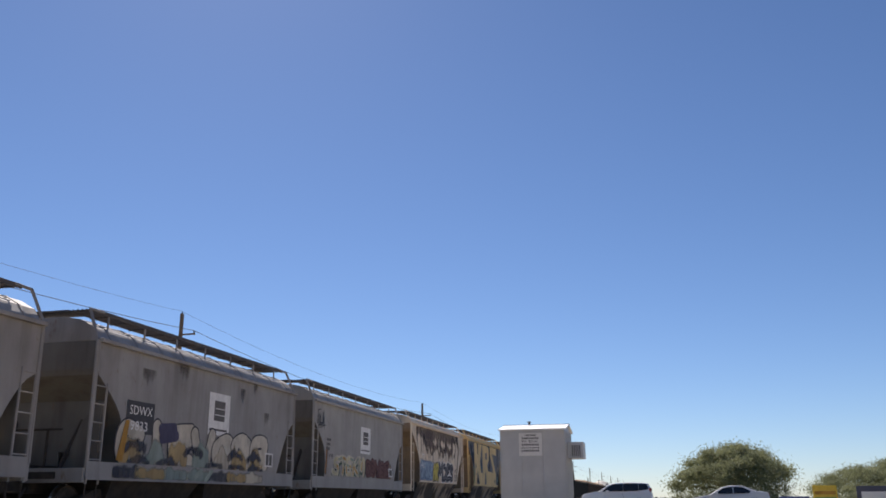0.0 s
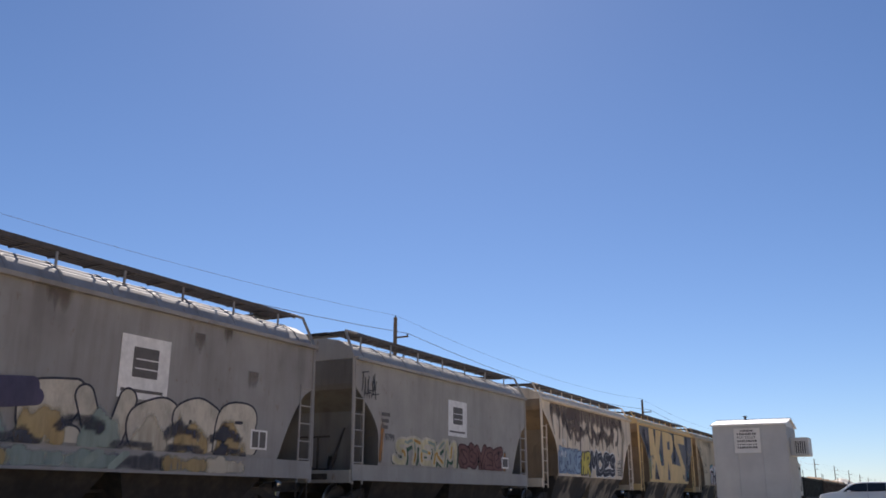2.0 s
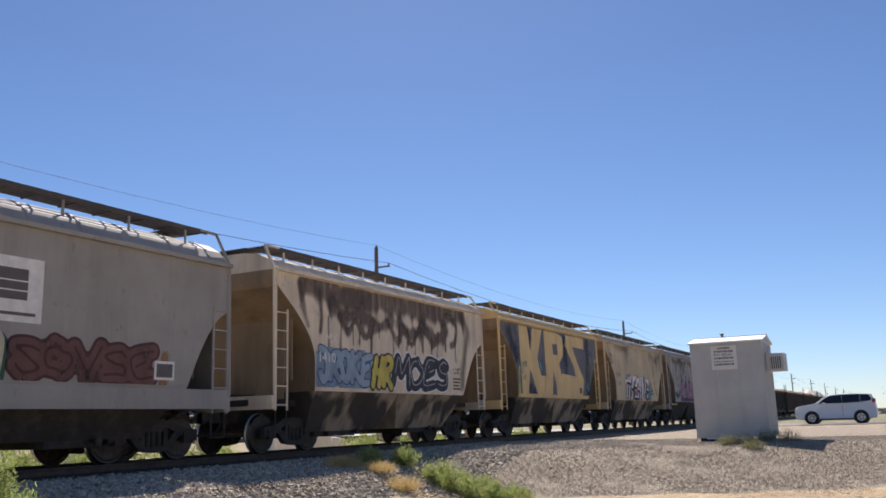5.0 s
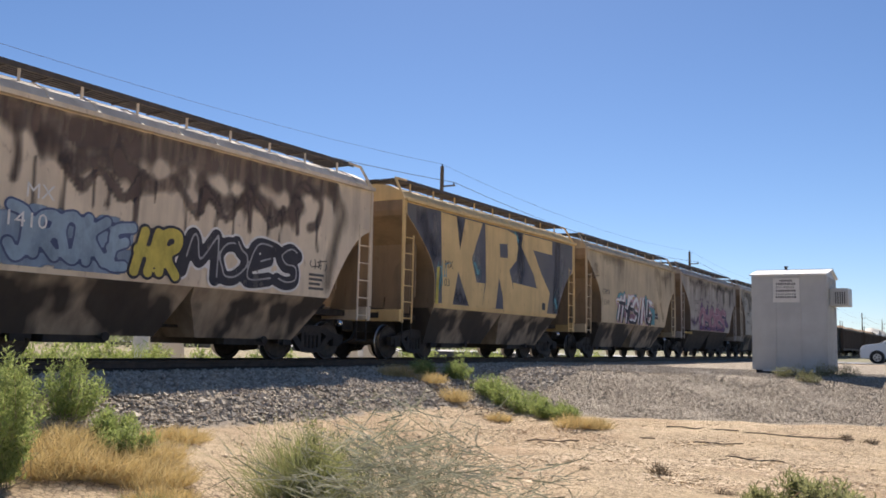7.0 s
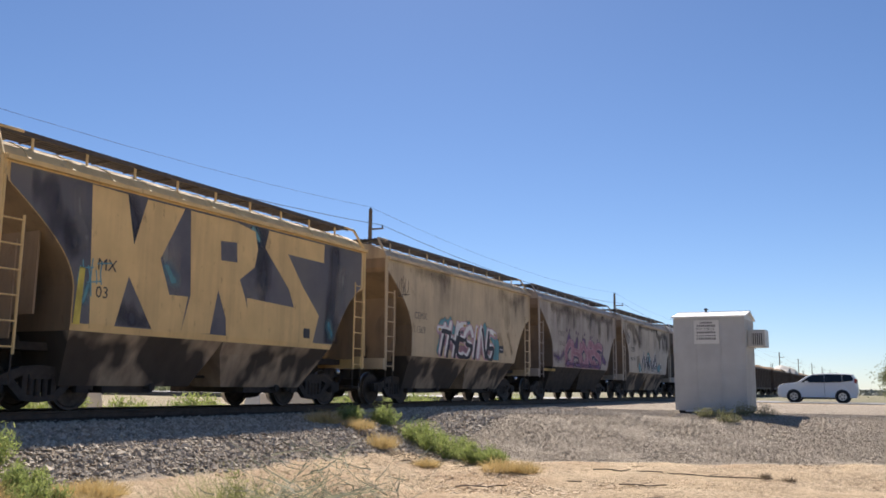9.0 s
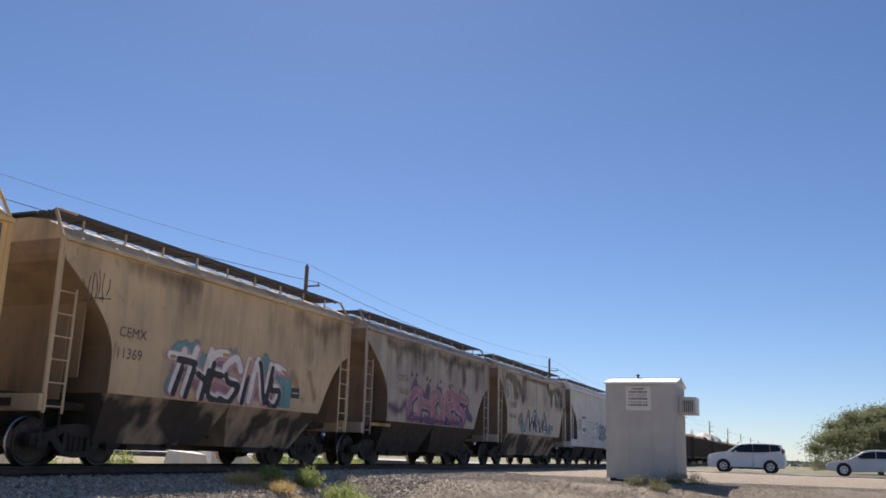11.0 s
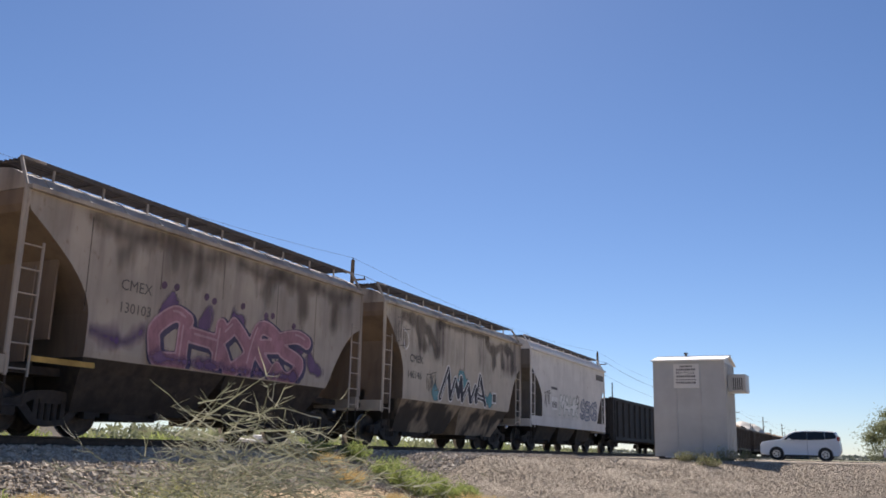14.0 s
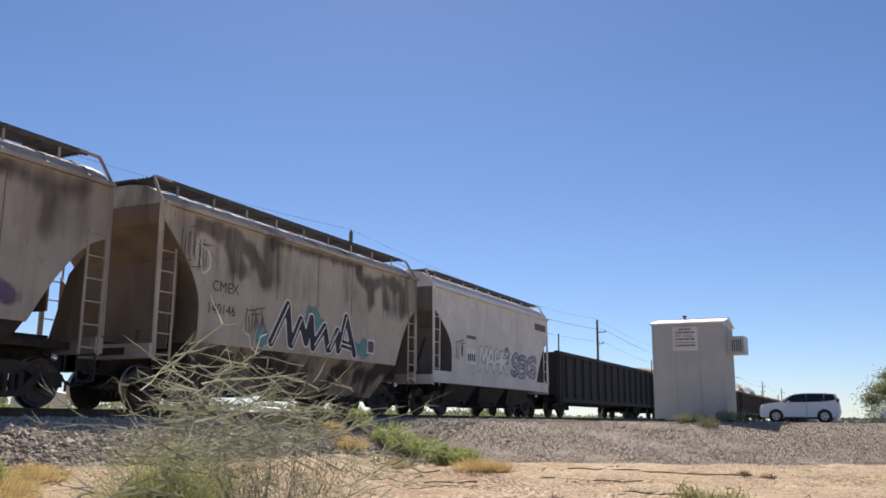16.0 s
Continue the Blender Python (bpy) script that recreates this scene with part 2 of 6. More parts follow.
M["leaf"] = leafy("fresh_shrub_leaf", (0.25, 0.32, 0.095), (0.46, 0.51, 0.19), 0.5)
M["leaf_grey"] = leafy("grey_green_leaf", (0.21, 0.22, 0.10), (0.37, 0.36, 0.19))
M["leaf_tree"] = leafy("tree_leaf", (0.19, 0.215, 0.11), (0.34, 0.355, 0.20), 0.45)
# distance haze is mixed into this pale grey-green
M["leaf_far"] = leafy("haze_tinted_scrub", (0.16, 0.185, 0.165), (0.25, 0.27, 0.235), 0.2)
M["leaf_olive"] = leafy("olive_shrub_leaf", (0.22, 0.235, 0.10), (0.43, 0.42, 0.20), 0.55)
M["leaf_feather"] = leafy("feathery_leaf", (0.23, 0.255, 0.095), (0.44, 0.44, 0.19), 0.5)
M["straw"] = leafy("dry_straw", (0.58, 0.43, 0.18), (0.76, 0.61, 0.32), 0.4)
M["brush"] = leafy("dead_brush", (0.20, 0.15, 0.10), (0.34, 0.27, 0.18), 0.1)
M["twig_green"] = leafy("green_twig", (0.06, 0.09, 0.04), (0.22, 0.27, 0.13), 0.2)


def stone_mat(name, a, b):
    m, nt, bs = shader(name)
    geo = nt.nodes.new("ShaderNodeNewGeometry")
    col = mixed(nt, geo.outputs["Random Per Island"], a, b)
    col = mixed(nt, ramp(nt, noise_of(nt, 30, 3), 0.4, 0.7, 0, 0.4), col, tuple(0.7 * v for v in a))
    nt.links.new(col, bs.inputs["Base Color"])
    bs.inputs["Roughness"].default_value = 0.95
    return m


M["stone"] = stone_mat("ballast_stone", (0.24, 0.20, 0.155), (0.62, 0.54, 0.43))
M["crust"] = stone_mat("dried_mud_flake", (0.50, 0.37, 0.23), (0.84, 0.67, 0.46))
M["pebble"] = stone_mat("desert_pebble", (0.44, 0.32, 0.20), (0.80, 0.63, 0.44))


def ground_mat():
    """Pale desert dirt, and gravel where the attribute 'gravel' says so."""
    m, nt, bs = shader("desert_ground")
    dirt = mixed(nt, ramp(nt, noise_of(nt, 0.9, 6), 0.3, 0.7), (0.78, 0.61, 0.395), (0.64, 0.485, 0.295))
    dirt = mixed(nt, ramp(nt, noise_of(nt, 7, 6), 0.45, 0.68, 0, 0.7), dirt, (0.40, 0.285, 0.165))
    dirt = mixed(nt, ramp(nt, noise_of(nt, 0.22, 4), 0.5, 0.66, 0, 0.6), dirt, (0.74, 0.60, 0.41))
    dirt = mixed(nt, ramp(nt, noise_of(nt, 0.45, 6, (1, 1.4, 1)), 0.52, 0.64, 0, 0.5), dirt, (0.47, 0.305, 0.175))
    dirt = mixed(nt, ramp(nt, noise_of(nt, 38, 5), 0.58, 0.72, 0, 0.6), dirt, (0.24, 0.165, 0.10))
    crack = node(nt, "ShaderNodeTexVoronoi", Scale=10.0)
    crack.feature = "DISTANCE_TO_EDGE"
    nt.links.new(coords(nt, (1, 1.6, 1)), crack.inputs["Vector"])
    crust = ramp(nt, noise_of(nt, 0.35, 3), 0.42, 0.52)
    gap = times(nt, ramp(nt, crack.outputs["Distance"], 0.02, 0.09, 1.0, 0.0), crust)
    dirt = mixed(nt, times(nt, gap, 0.85), dirt, (0.20, 0.13, 0.08))
    vo = node(nt, "ShaderNodeTexVoronoi", Scale=26.0)
    nt.links.new(coords(nt), vo.inputs["Vector"])
    grit = mixed(nt, ramp(nt, vo.outputs["Color"], 0.0, 1.0), (0.19, 0.155, 0.115), (0.52, 0.44, 0.335))
    grit = mixed(nt, ramp(nt, noise_of(nt, 0.6, 4), 0.4, 0.7, 0, 0.45), grit, (0.42, 0.34, 0.26))
    at = nt.nodes.new("ShaderNodeAttribute")
    at.attribute_name = "gravel"
    sc = nt.nodes.new("ShaderNodeAttribute")
    sc.attribute_name = "scrub"
    edge = nt.nodes.new("ShaderNodeMath")
    edge.operation = "ADD"
    nt.links.new(at.outputs["Fac"], edge.inputs[0])
    nt.links.new(ramp(nt, noise_of(nt, 2.5, 5), 0.25, 0.75, -0.35, 0.35), edge.inputs[1])
    col = mixed(nt, ramp(nt, edge.outputs[0], 0.35, 0.65), dirt, grit)
    green = mixed(nt, ramp(nt, noise_of(nt, 0.35, 5), 0.4, 0.6), (0.13, 0.15, 0.075), (0.25, 0.225, 0.14))
    col = mixed(nt, times(nt, sc.outputs["Fac"], 0.8), col, green)
    nt.links.new(col, bs.inputs["Base Color"])
    bs.inputs["Roughness"].default_value = 0.98
    bumped(nt, bs, noise_of(nt, 13, 9, rough=0.72), 1.0, 0.09)
    return m


M["ground"] = ground_mat()


# ---- mesh helpers ----
def part(name, bm, material, parent=None, label="", smooth=False):
    me = bpy.data.meshes.new(name)
    if isinstance(bm, tuple):
        me.from_pydata(*bm)
    else:
        bmesh.ops.recalc_face_normals(bm, faces=bm.faces)
        bm.to_mesh(me)
        bm.free()
    me.materials.append(material)
    if smooth:
        me.shade_smooth()
    ob = new(name, me)
    ob.parent = parent
    if label:
        ob["label"] = label
    return ob


def box(bm, x0, x1, y0, y1, z0, z1):
    v = [bm.verts.new(c) for c in ((x0, y0, z0), (x1, y0, z0), (x1, y1, z0), (x0, y1, z0), (x0, y0, z1), (x1, y0, z1), (x1, y1, z1), (x0, y1, z1))]
    for f in ((0, 3, 2, 1), (4, 5, 6, 7), (0, 1, 5, 4), (1, 2, 6, 5), (2, 3, 7, 6), (3, 0, 4, 7)):
        bm.faces.new([v[i] for i in f])
    return bm


def rod(bm, a, b, r0, r1=None, n=8):
    a, b = Vector(a), Vector(b)
    q = (b - a).to_track_quat("Z", "Y")
    rings = []
    for p, r in ((a, r0), (b, r0 if r1 is None else r1)):
        rings.append([bm.verts.new(p + q @ Vector((r * math.cos(2 * math.pi * k / n), r * math.sin(2 * math.pi * k / n), 0))) for k in range(n)])
    for k in range(n):
        bm.faces.new((rings[0][k], rings[0][(k + 1) % n], rings[1][(k + 1) % n], rings[1][k]))
    bm.faces.new(rings[0][::-1])
    bm.faces.new(rings[1])
    return bm


def loft(bm, rings):
    """Closed skin through rings of equal count, capped at both ends."""
    vs = [[bm.verts.new(c) for c in ring] for ring in rings]
    n = len(vs[0])
    for a, b in zip(vs, vs[1:]):
        for k in range(n):
            bm.faces.new((a[k], a[(k + 1) % n], b[(k + 1) % n], b[k]))
    bm.faces.new(vs[0][::-1])
    bm.faces.new(vs[-1])
    return bm


def plate(bm, pts, x, thick=0.004):
    """A flat piece on a side of a car: points (y, z), its back at x - thick."""
    f = [bm.verts.new((x, y, z)) for y, z in pts]
    b = [bm.verts.new((x - thick, y, z)) for y, z in pts]
    bm.faces.new(f)
    bm.faces.new(b[::-1])
    n = len(pts)
    for k in range(n):
        bm.faces.new((f[k], b[k], b[(k + 1) % n], f[(k + 1) % n]))
    return bm


def bevelled(bm, width):
    bmesh.ops.bevel(bm, geom=bm.edges[:], offset=width, segments=2, affect="EDGES", profile=0.6)
    return bm


def lettering(text, size, name="lettering"):
    """A mesh of built-in font letters, lying in x to the right and y up, its left foot at the origin."""
    cu = bpy.data.curves.new(name, "FONT")
    cu.body, cu.size, cu.resolution_u = text, size, 2
    tmp = new(name, cu)
    me = bpy.data.meshes.new_from_object(tmp)
    bpy.data.objects.remove(tmp)
    bpy.data.curves.remove(cu)
    return me


def on_side(me, x, y, z, wide=1.0):
    """Turns lettering so that it reads from +x on a car's side, where y grows to the right."""
    me.transform(Matrix.Translation((x, y, z)) @ Matrix(((0, 0, 1, 0), (wide, 0, 0, 0), (0, 1, 0, 0), (0, 0, 0, 1))))
    return me


def loose(me, name, material, parent, label=""):
    """Makes each unjoined piece of a mesh, such as each letter of a word, a part of its own."""
    bm = bmesh.new()
    bm.from_mesh(me)
    bmesh.ops.remove_doubles(bm, verts=bm.verts[:], dist=1e-5)
    rest = set(bm.faces)
    while rest:
        todo, own = [rest.pop()], []
        while todo:
            f = todo.pop()
            own.append(f)
            for e in f.edges:
                for g in e.link_faces:
                    if g in rest:
                        rest.discard(g)
                        todo.append(g)
        verts = list({v for f in own for v in f.verts})
        place = {v: k for k, v in enumerate(verts)}
        part(name, ([tuple(v.co) for v in verts], [], [[place[v] for v in f.verts] for f in own]), material, parent, label)
    bm.free()
    bpy.data.meshes.remove(me)


# ---- ground ----
def smooth(u):
    u = np.clip(u, 0, 1)
    return u * u * (3 - 2 * u)


def pad_foot(x):
    """Where the gravel pad's slope ends on the desert side."""
    return -7.9 + 0.5 * np.clip(x, -6, 12) + 0.05 * np.clip(x - 2, 0, 6) ** 2


def lie(x, y):
    """Height of the ground: desert, gravel pad of the shed, track bed, and the level land beyond."""
    x, y = np.asarray(x, float), np.asarray(y, float)
    u = (y - pad_foot(x)) / 5.2
    low = -1.15 + 0.27 * smooth((y - pad_foot(x) + 5) / 5)
    pad = low + 0.82 * smooth(u)
    bed = np.interp(x, [-30, -22, -14, -11.6, -10.2, -6.3, -4.6, -3.7, -1.2], [-0.35, -0.55, -0.75, -0.35, -0.10, -0.10, -0.27, -0.72, -1.15])
    return np.where(x < -8, bed, np.maximum(pad, bed))


def gravelly(x, y):
    x, y = np.asarray(x, float), np.asarray(y, float)
    on_pad = smooth((y - pad_foot(x) + 0.6) / 1.2) * (y < 24)
    on_bed = smooth((x + 12.5) / 0.8) * smooth((-3.3 - x) / 0.8)
    return np.maximum(on_pad * (x > -9) * smooth((26 - x) / 4), on_bed)


def lines(*spans):
    out = []
    for a, b, step in spans:
        out += list(np.arange(a, b - step * 0.4, step))
    return np.array(out + [spans[-1][1]])


def build_ground():
    xs = lines((-2400, -400, 400), (-400, -60, 40), (-60, -14, 3), (-14, 11, 0.16), (11, 40, 2), (40, 400, 40), (400, 2400, 400))
    ys = lines((-2000, -200, 300), (-200, -32, 20), (-32, -25, 0.8), (-25, 4, 0.16), (4, 40, 1.2), (40, 400, 24), (400, 4000, 600))
    gx, gy = np.meshgrid(xs, ys)
    gz = lie(gx, gy)
    rough = np.array([noise.fractal((float(a) * 0.9, float(b) * 0.9, 0.3), 0.9, 2.1, 5) if -14 <= a <= 11 and -25 <= b <= 4 else 0.0 for a, b in zip(gx.ravel(), gy.ravel())]).reshape(gx.shape)
    dirt = 1 - gravelly(gx, gy)
    gz = gz + rough * np.where((gx > -6.2) & (gy < 2), 0.018 + 0.05 * dirt, 0.004)
    n, m = gx.shape
    idx = np.arange(n * m).reshape(n, m)
    faces = np.stack([idx[:-1, :-1], idx[:-1, 1:], idx[1:, 1:], idx[1:, :-1]], -1).reshape(-1, 4)
    me = bpy.data.meshes.new("ground")
    me.from_pydata(np.stack([gx, gy, gz], -1).reshape(-1, 3).tolist(), [], faces.tolist())
    me.shade_smooth()
    for key, val in (("gravel", gravelly(gx, gy)), ("scrub", np.maximum(smooth((-12.5 - gx) / 3) * 0.75, smooth((gy - 34) / 5) * 1.1))):
        me.attributes.new(key, "FLOAT", "POINT").data.foreach_set("value", val.ravel())
    me.materials.append(M["ground"])
    return tagged(new("ground", me), "pale desert dirt with a grey gravel pad and railway ballast", "ground", kind="structure")


build_ground()

# crossing road, laid on the level land beyond the shed
road = part("road", box(bmesh.new(), -300, 300, 25.6, 34.4, -0.4, -0.03), M["asphalt"])
tagged(road, "grey asphalt road that crosses the railway", "road", kind="structure")

RAIL_Z, TRACK_X = 0.10, -8.53


def build_track():
    track = tagged(new("track"), "railway track with worn steel rails on wooden ties in ballast", "railway track", kind="structure")
    prof = [(-0.07, -0.17), (0.07, -0.17), (0.07, -0.155), (0.012, -0.13), (0.012, -0.045), (0.036, -0.035), (0.036, -0.004), (0.028, 0), (-0.028, 0), (-0.036, -0.004), (-0.036, -0.035), (-0.012, -0.045), (-0.012, -0.13), (-0.07, -0.155)]
    for side in (-0.755, 0.755):
        part("rail", loft(bmesh.new(), [[(TRACK_X + side + x, y, RAIL_Z + z) for x, z in prof] for y in (-60, 700)]), M["rail"], track)
    first = part("tie", bevelled(box(bmesh.new(), -1.3, 1.3, -0.11, 0.11, -0.18, 0.0), 0.012), M["tie"], track)
    first.location = (TRACK_X, -28, RAIL_Z - 0.165)
    for k in range(1, 180):
        ob = new("tie", first.data)
        ob.parent, ob.location = track, (TRACK_X + random.uniform(-0.03, 0.03), -28 + 0.52 * k, RAIL_Z - 0.165 + random.uniform(-0.01, 0.01))
    return track


build_track()


def scatter_stones(name, spots, sizes, material, label, category, flat=0.7):
    """Many small angular stones in one mesh."""
    base = np.array([(1, 0, 0), (-1, 0, 0), (0, 1, 0), (0, -1, 0), (0, 0, 1), (0, 0, -1)], float)
    tri = np.array([(0, 2, 4), (2, 1, 4), (1, 3, 4), (3, 0, 4), (2, 0, 5), (1, 2, 5), (3, 1, 5), (0, 3, 5)])
    n = len(spots)
    rng = np.random.default_rng(7)
    v = base[None] * rng.uniform(0.55, 1.15, (n, 6, 1)) + rng.normal(0, 0.16, (n, 6, 3))
    v *= np.array([1, 1, flat]) * sizes[:, None, None]
    a = rng.uniform(0, 6.283, n)
    c, s = np.cos(a)[:, None], np.sin(a)[:, None]
    v = np.stack([v[..., 0] * c - v[..., 1] * s, v[..., 0] * s + v[..., 1] * c, v[..., 2]], -1) + spots[:, None]
    f = (tri[None] + 6 * np.arange(n)[:, None, None]).reshape(-1, 3)
    ob = part(name, (v.reshape(-1, 3).tolist(), [], f.tolist()), material)
    return tagged(ob, label, category, kind="stuff")


def strew():
    rng = np.random.default_rng(3)
    x, y = rng.uniform(-7.6, 9, 230000), rng.uniform(-22, 3, 230000)
    keep = (gravelly(x, y) > rng.uniform(0.35, 0.9, x.size)) & ~((x > -0.1) & (x < 2.05) & (y > -0.1)) & (y > -0.9 * (x + 26))
    x, y = x[keep], y[keep]
    size = rng.gamma(5, 0.0046, x.size) * np.where(x < -3.2, 1.5, 0.55)
    scatter_stones("ballast", np.stack([x, y, lie(x, y) + 0.008], -1), np.clip(size, 0.008, 0.09), M["stone"], "loose grey ballast and gravel stones beside the track", "gravel")
    x, y = rng.uniform(-4, 9, 140000), rng.uniform(-22, -3, 140000)
    lump = np.array([noise.noise((float(a) * 0.5, float(b) * 0.9, 4.0)) for a, b in zip(x, y)])
    keep = (gravelly(x, y) < 0.3) & (lump + rng.uniform(-0.55, 0.55, x.size) > 0.22)
    x, y = x[keep], y[keep]
    size = np.clip(rng.gamma(2.2, 0.0058, x.size), 0.005, 0.05)
    scatter_stones("pebbles", np.stack([x, y, lie(x, y) + 0.004], -1), size, M["pebble"], "small tan pebbles and clods on the dry dirt", "pebbles", 0.3)
    # broken crust of dried mud in the middle of the clearing
    x, y = np.concatenate([rng.normal(1.2, 1.6, 9000), rng.uniform(-3, 7, 1500)]), np.concatenate([rng.normal(-12.4, 1.3, 9000), rng.uniform(-19, -9, 1500)])
    keep = gravelly(x, y) < 0.2
    x, y = x[keep], y[keep]
    size = np.clip(rng.gamma(3.0, 0.0085, x.size), 0.010, 0.06)
    scatter_stones("mud_crust", np.stack([x, y, lie(x, y) + 0.012], -1), size, M["crust"], "curled pale flakes of dried mud crust", "dried mud", 0.26)


strew()


# ---- train ----
def hopper_ends(z, low, eave, half, reach, end=1, sill=False):
    """How far the body reaches from its middle at height z; the brake end (-1) sweeps in from high up, the other end below a tall upright part."""
    drop = (0.24 if sill else 0.09) if end < 0 else 0.36
    u = max(0.0, min(1.0, (eave - 0.12 - z) / (eave - 0.12 - low)))
    if end < 0:
        return half - reach * math.sin(math.pi / 2 * min(1.0, max(0.0, u - drop) / (0.74 - drop)))
    return half - reach * max(0.0, (u - drop) / (1 - drop)) ** 0.6


def wheel_mesh():
    bm = bmesh.new()
    for side in (-1, 1):
        x = 0.755 * side
        rings = []
        for dx, r in ((0.065, 0.13), (0.065, 0.36), (0.05, 0.385), (0.06, 0.43), (-0.045, 0.44), (-0.055, 0.465), (-0.075, 0.465), (-0.075, 0.38), (-0.03, 0.35), (-0.045, 0.14)):
            rings.append([(x + dx * side, r * math.cos(k * math.pi / 14), r * math.sin(k * math.pi / 14)) for k in range(28)])
        loft(bm, rings)
    rod(bm, (-1.05, 0, 0), (1.05, 0, 0), 0.075, n=10)
    me = bpy.data.meshes.new("wheelset")
    bmesh.ops.recalc_face_normals(bm, faces=bm.faces)
    for f in bm.faces:
        f.material_index = int(all(math.hypot(v.co.y, v.co.z) > 0.425 for v in f.verts))
    bm.to_mesh(me)
    bm.free()
    me.materials.append(M["wheel"])
    me.materials.append(M["tread"])
    return me


WHEEL = wheel_mesh()
WHEEL_R = 0.44


def frame_mesh():
    """Cast side frame of a truck with its spring window."""
    bm = bmesh.new()
    for y0, y1, zz in ((-1.12, 0, -1), (1.12, 0, 1)):
        s = -1 if y0 < 0 else 1
        plate(bm, [(s * 1.12, 0.36), (s * 1.12, 0.58), (s * 0.75, 0.62), (s * 0.42, 0.76), (0, 0.80), (0, 0.66), (s * 0.36, 0.62), (s * 0.62, 0.50)][:: -s], 0.07, 0.14)
        plate(bm, [(s * 0.70, 0.52), (s * 0.36, 0.20), (0, 0.16), (0, 0.26), (s * 0.26, 0.29), (s * 0.52, 0.56)][:: -s], 0.065, 0.13)
        box(bm, -0.05, 0.05, s * 0.24, s * 0.34, 0.26, 0.64)
        box(bm, -0.02, 0.10, s * 0.86 - 0.13, s * 0.86 + 0.13, 0.33, 0.53)
    for k in (-0.14, 0, 0.14):
        rod(bm, (0, k, 0.26), (0, k, 0.56), 0.055, n=10)
    box(bm, -0.06, 0.06, -0.22, 0.22, 0.56, 0.68)
    me = bpy.data.meshes.new("side_frame")
    bmesh.ops.recalc_face_normals(bm, faces=bm.faces)
    bm.to_mesh(me)
    bm.free()
    me.materials.append(M["under"])
    return me


SIDE_FRAME = frame_mesh()
bm_ = bmesh.new()
box(bm_, -0.85, 0.85, -0.2, 0.2, 0.5, 0.72)
rod(bm_, (0, 0, 0.7), (0, 0, 0.95), 0.25, n=14)
bm_.normal_update()
BOLSTER = bpy.data.meshes.new("bolster")
bm_.to_mesh(BOLSTER)
bm_.free()
BOLSTER.materials.append(M["under"])
AXLES = []


def truck(car, y, turning=True):
    t = new("truck", BOLSTER)
    t.parent, t.location = car, (0, y, 0)
    for x in (-1.02, 1.02):
        f = new("side_frame", SIDE_FRAME)
        f.parent, f.location = t, (x, 0, 0)
        if x < 0:
            f.rotation_euler = (0, 0, math.pi)
    for dy in (-0.86, 0.86):
        w = new("wheelset", WHEEL)
        w.parent, w.location = t, (0, dy, WHEEL_R)
        if turning:
            AXLES.append((w, dy))


def coupler(car, y, s):
    bm = box(bmesh.new(), -0.11, 0.11, min(y, y + s * 0.55), max(y, y + s * 0.55), 0.74, 0.98)
    box(bm, -0.2, 0.16, min(y + s * 0.5, y + s * 0.78), max(y + s * 0.5, y + s * 0.78), 0.70, 1.02)
    part("coupler", bm, M["under"], car)
    bm = bmesh.new()
    pts = [(0.3, y + s * 0.1, 0.8), (0.32, y + s * 0.35, 0.5), (0.28, y + s * 0.6, 0.42), (0.2, y + s * 0.72, 0.5)]
    for a, b in zip(pts, pts[1:]):
        rod(bm, a, b, 0.025, n=6)
    part("brake_hose", bm, M["rubber"], car)


def ladder(car, x, y, z0, z1, inward, material, rungs):
    bm = bmesh.new()
    rod(bm, (x, y, z0), (x, y, z1), 0.032, n=8)
    rod(bm, (x, y + inward, z0), (x, y + inward, z1 - 0.9), 0.025, n=8)
    for k in range(rungs):
        z = z0 + 0.12 + k * (z1 - 1.1 - z0) / (rungs - 1)
        rod(bm, (x, y, z), (x, y + inward, z), 0.016, n=6)
    part("ladder", bm, material, car)


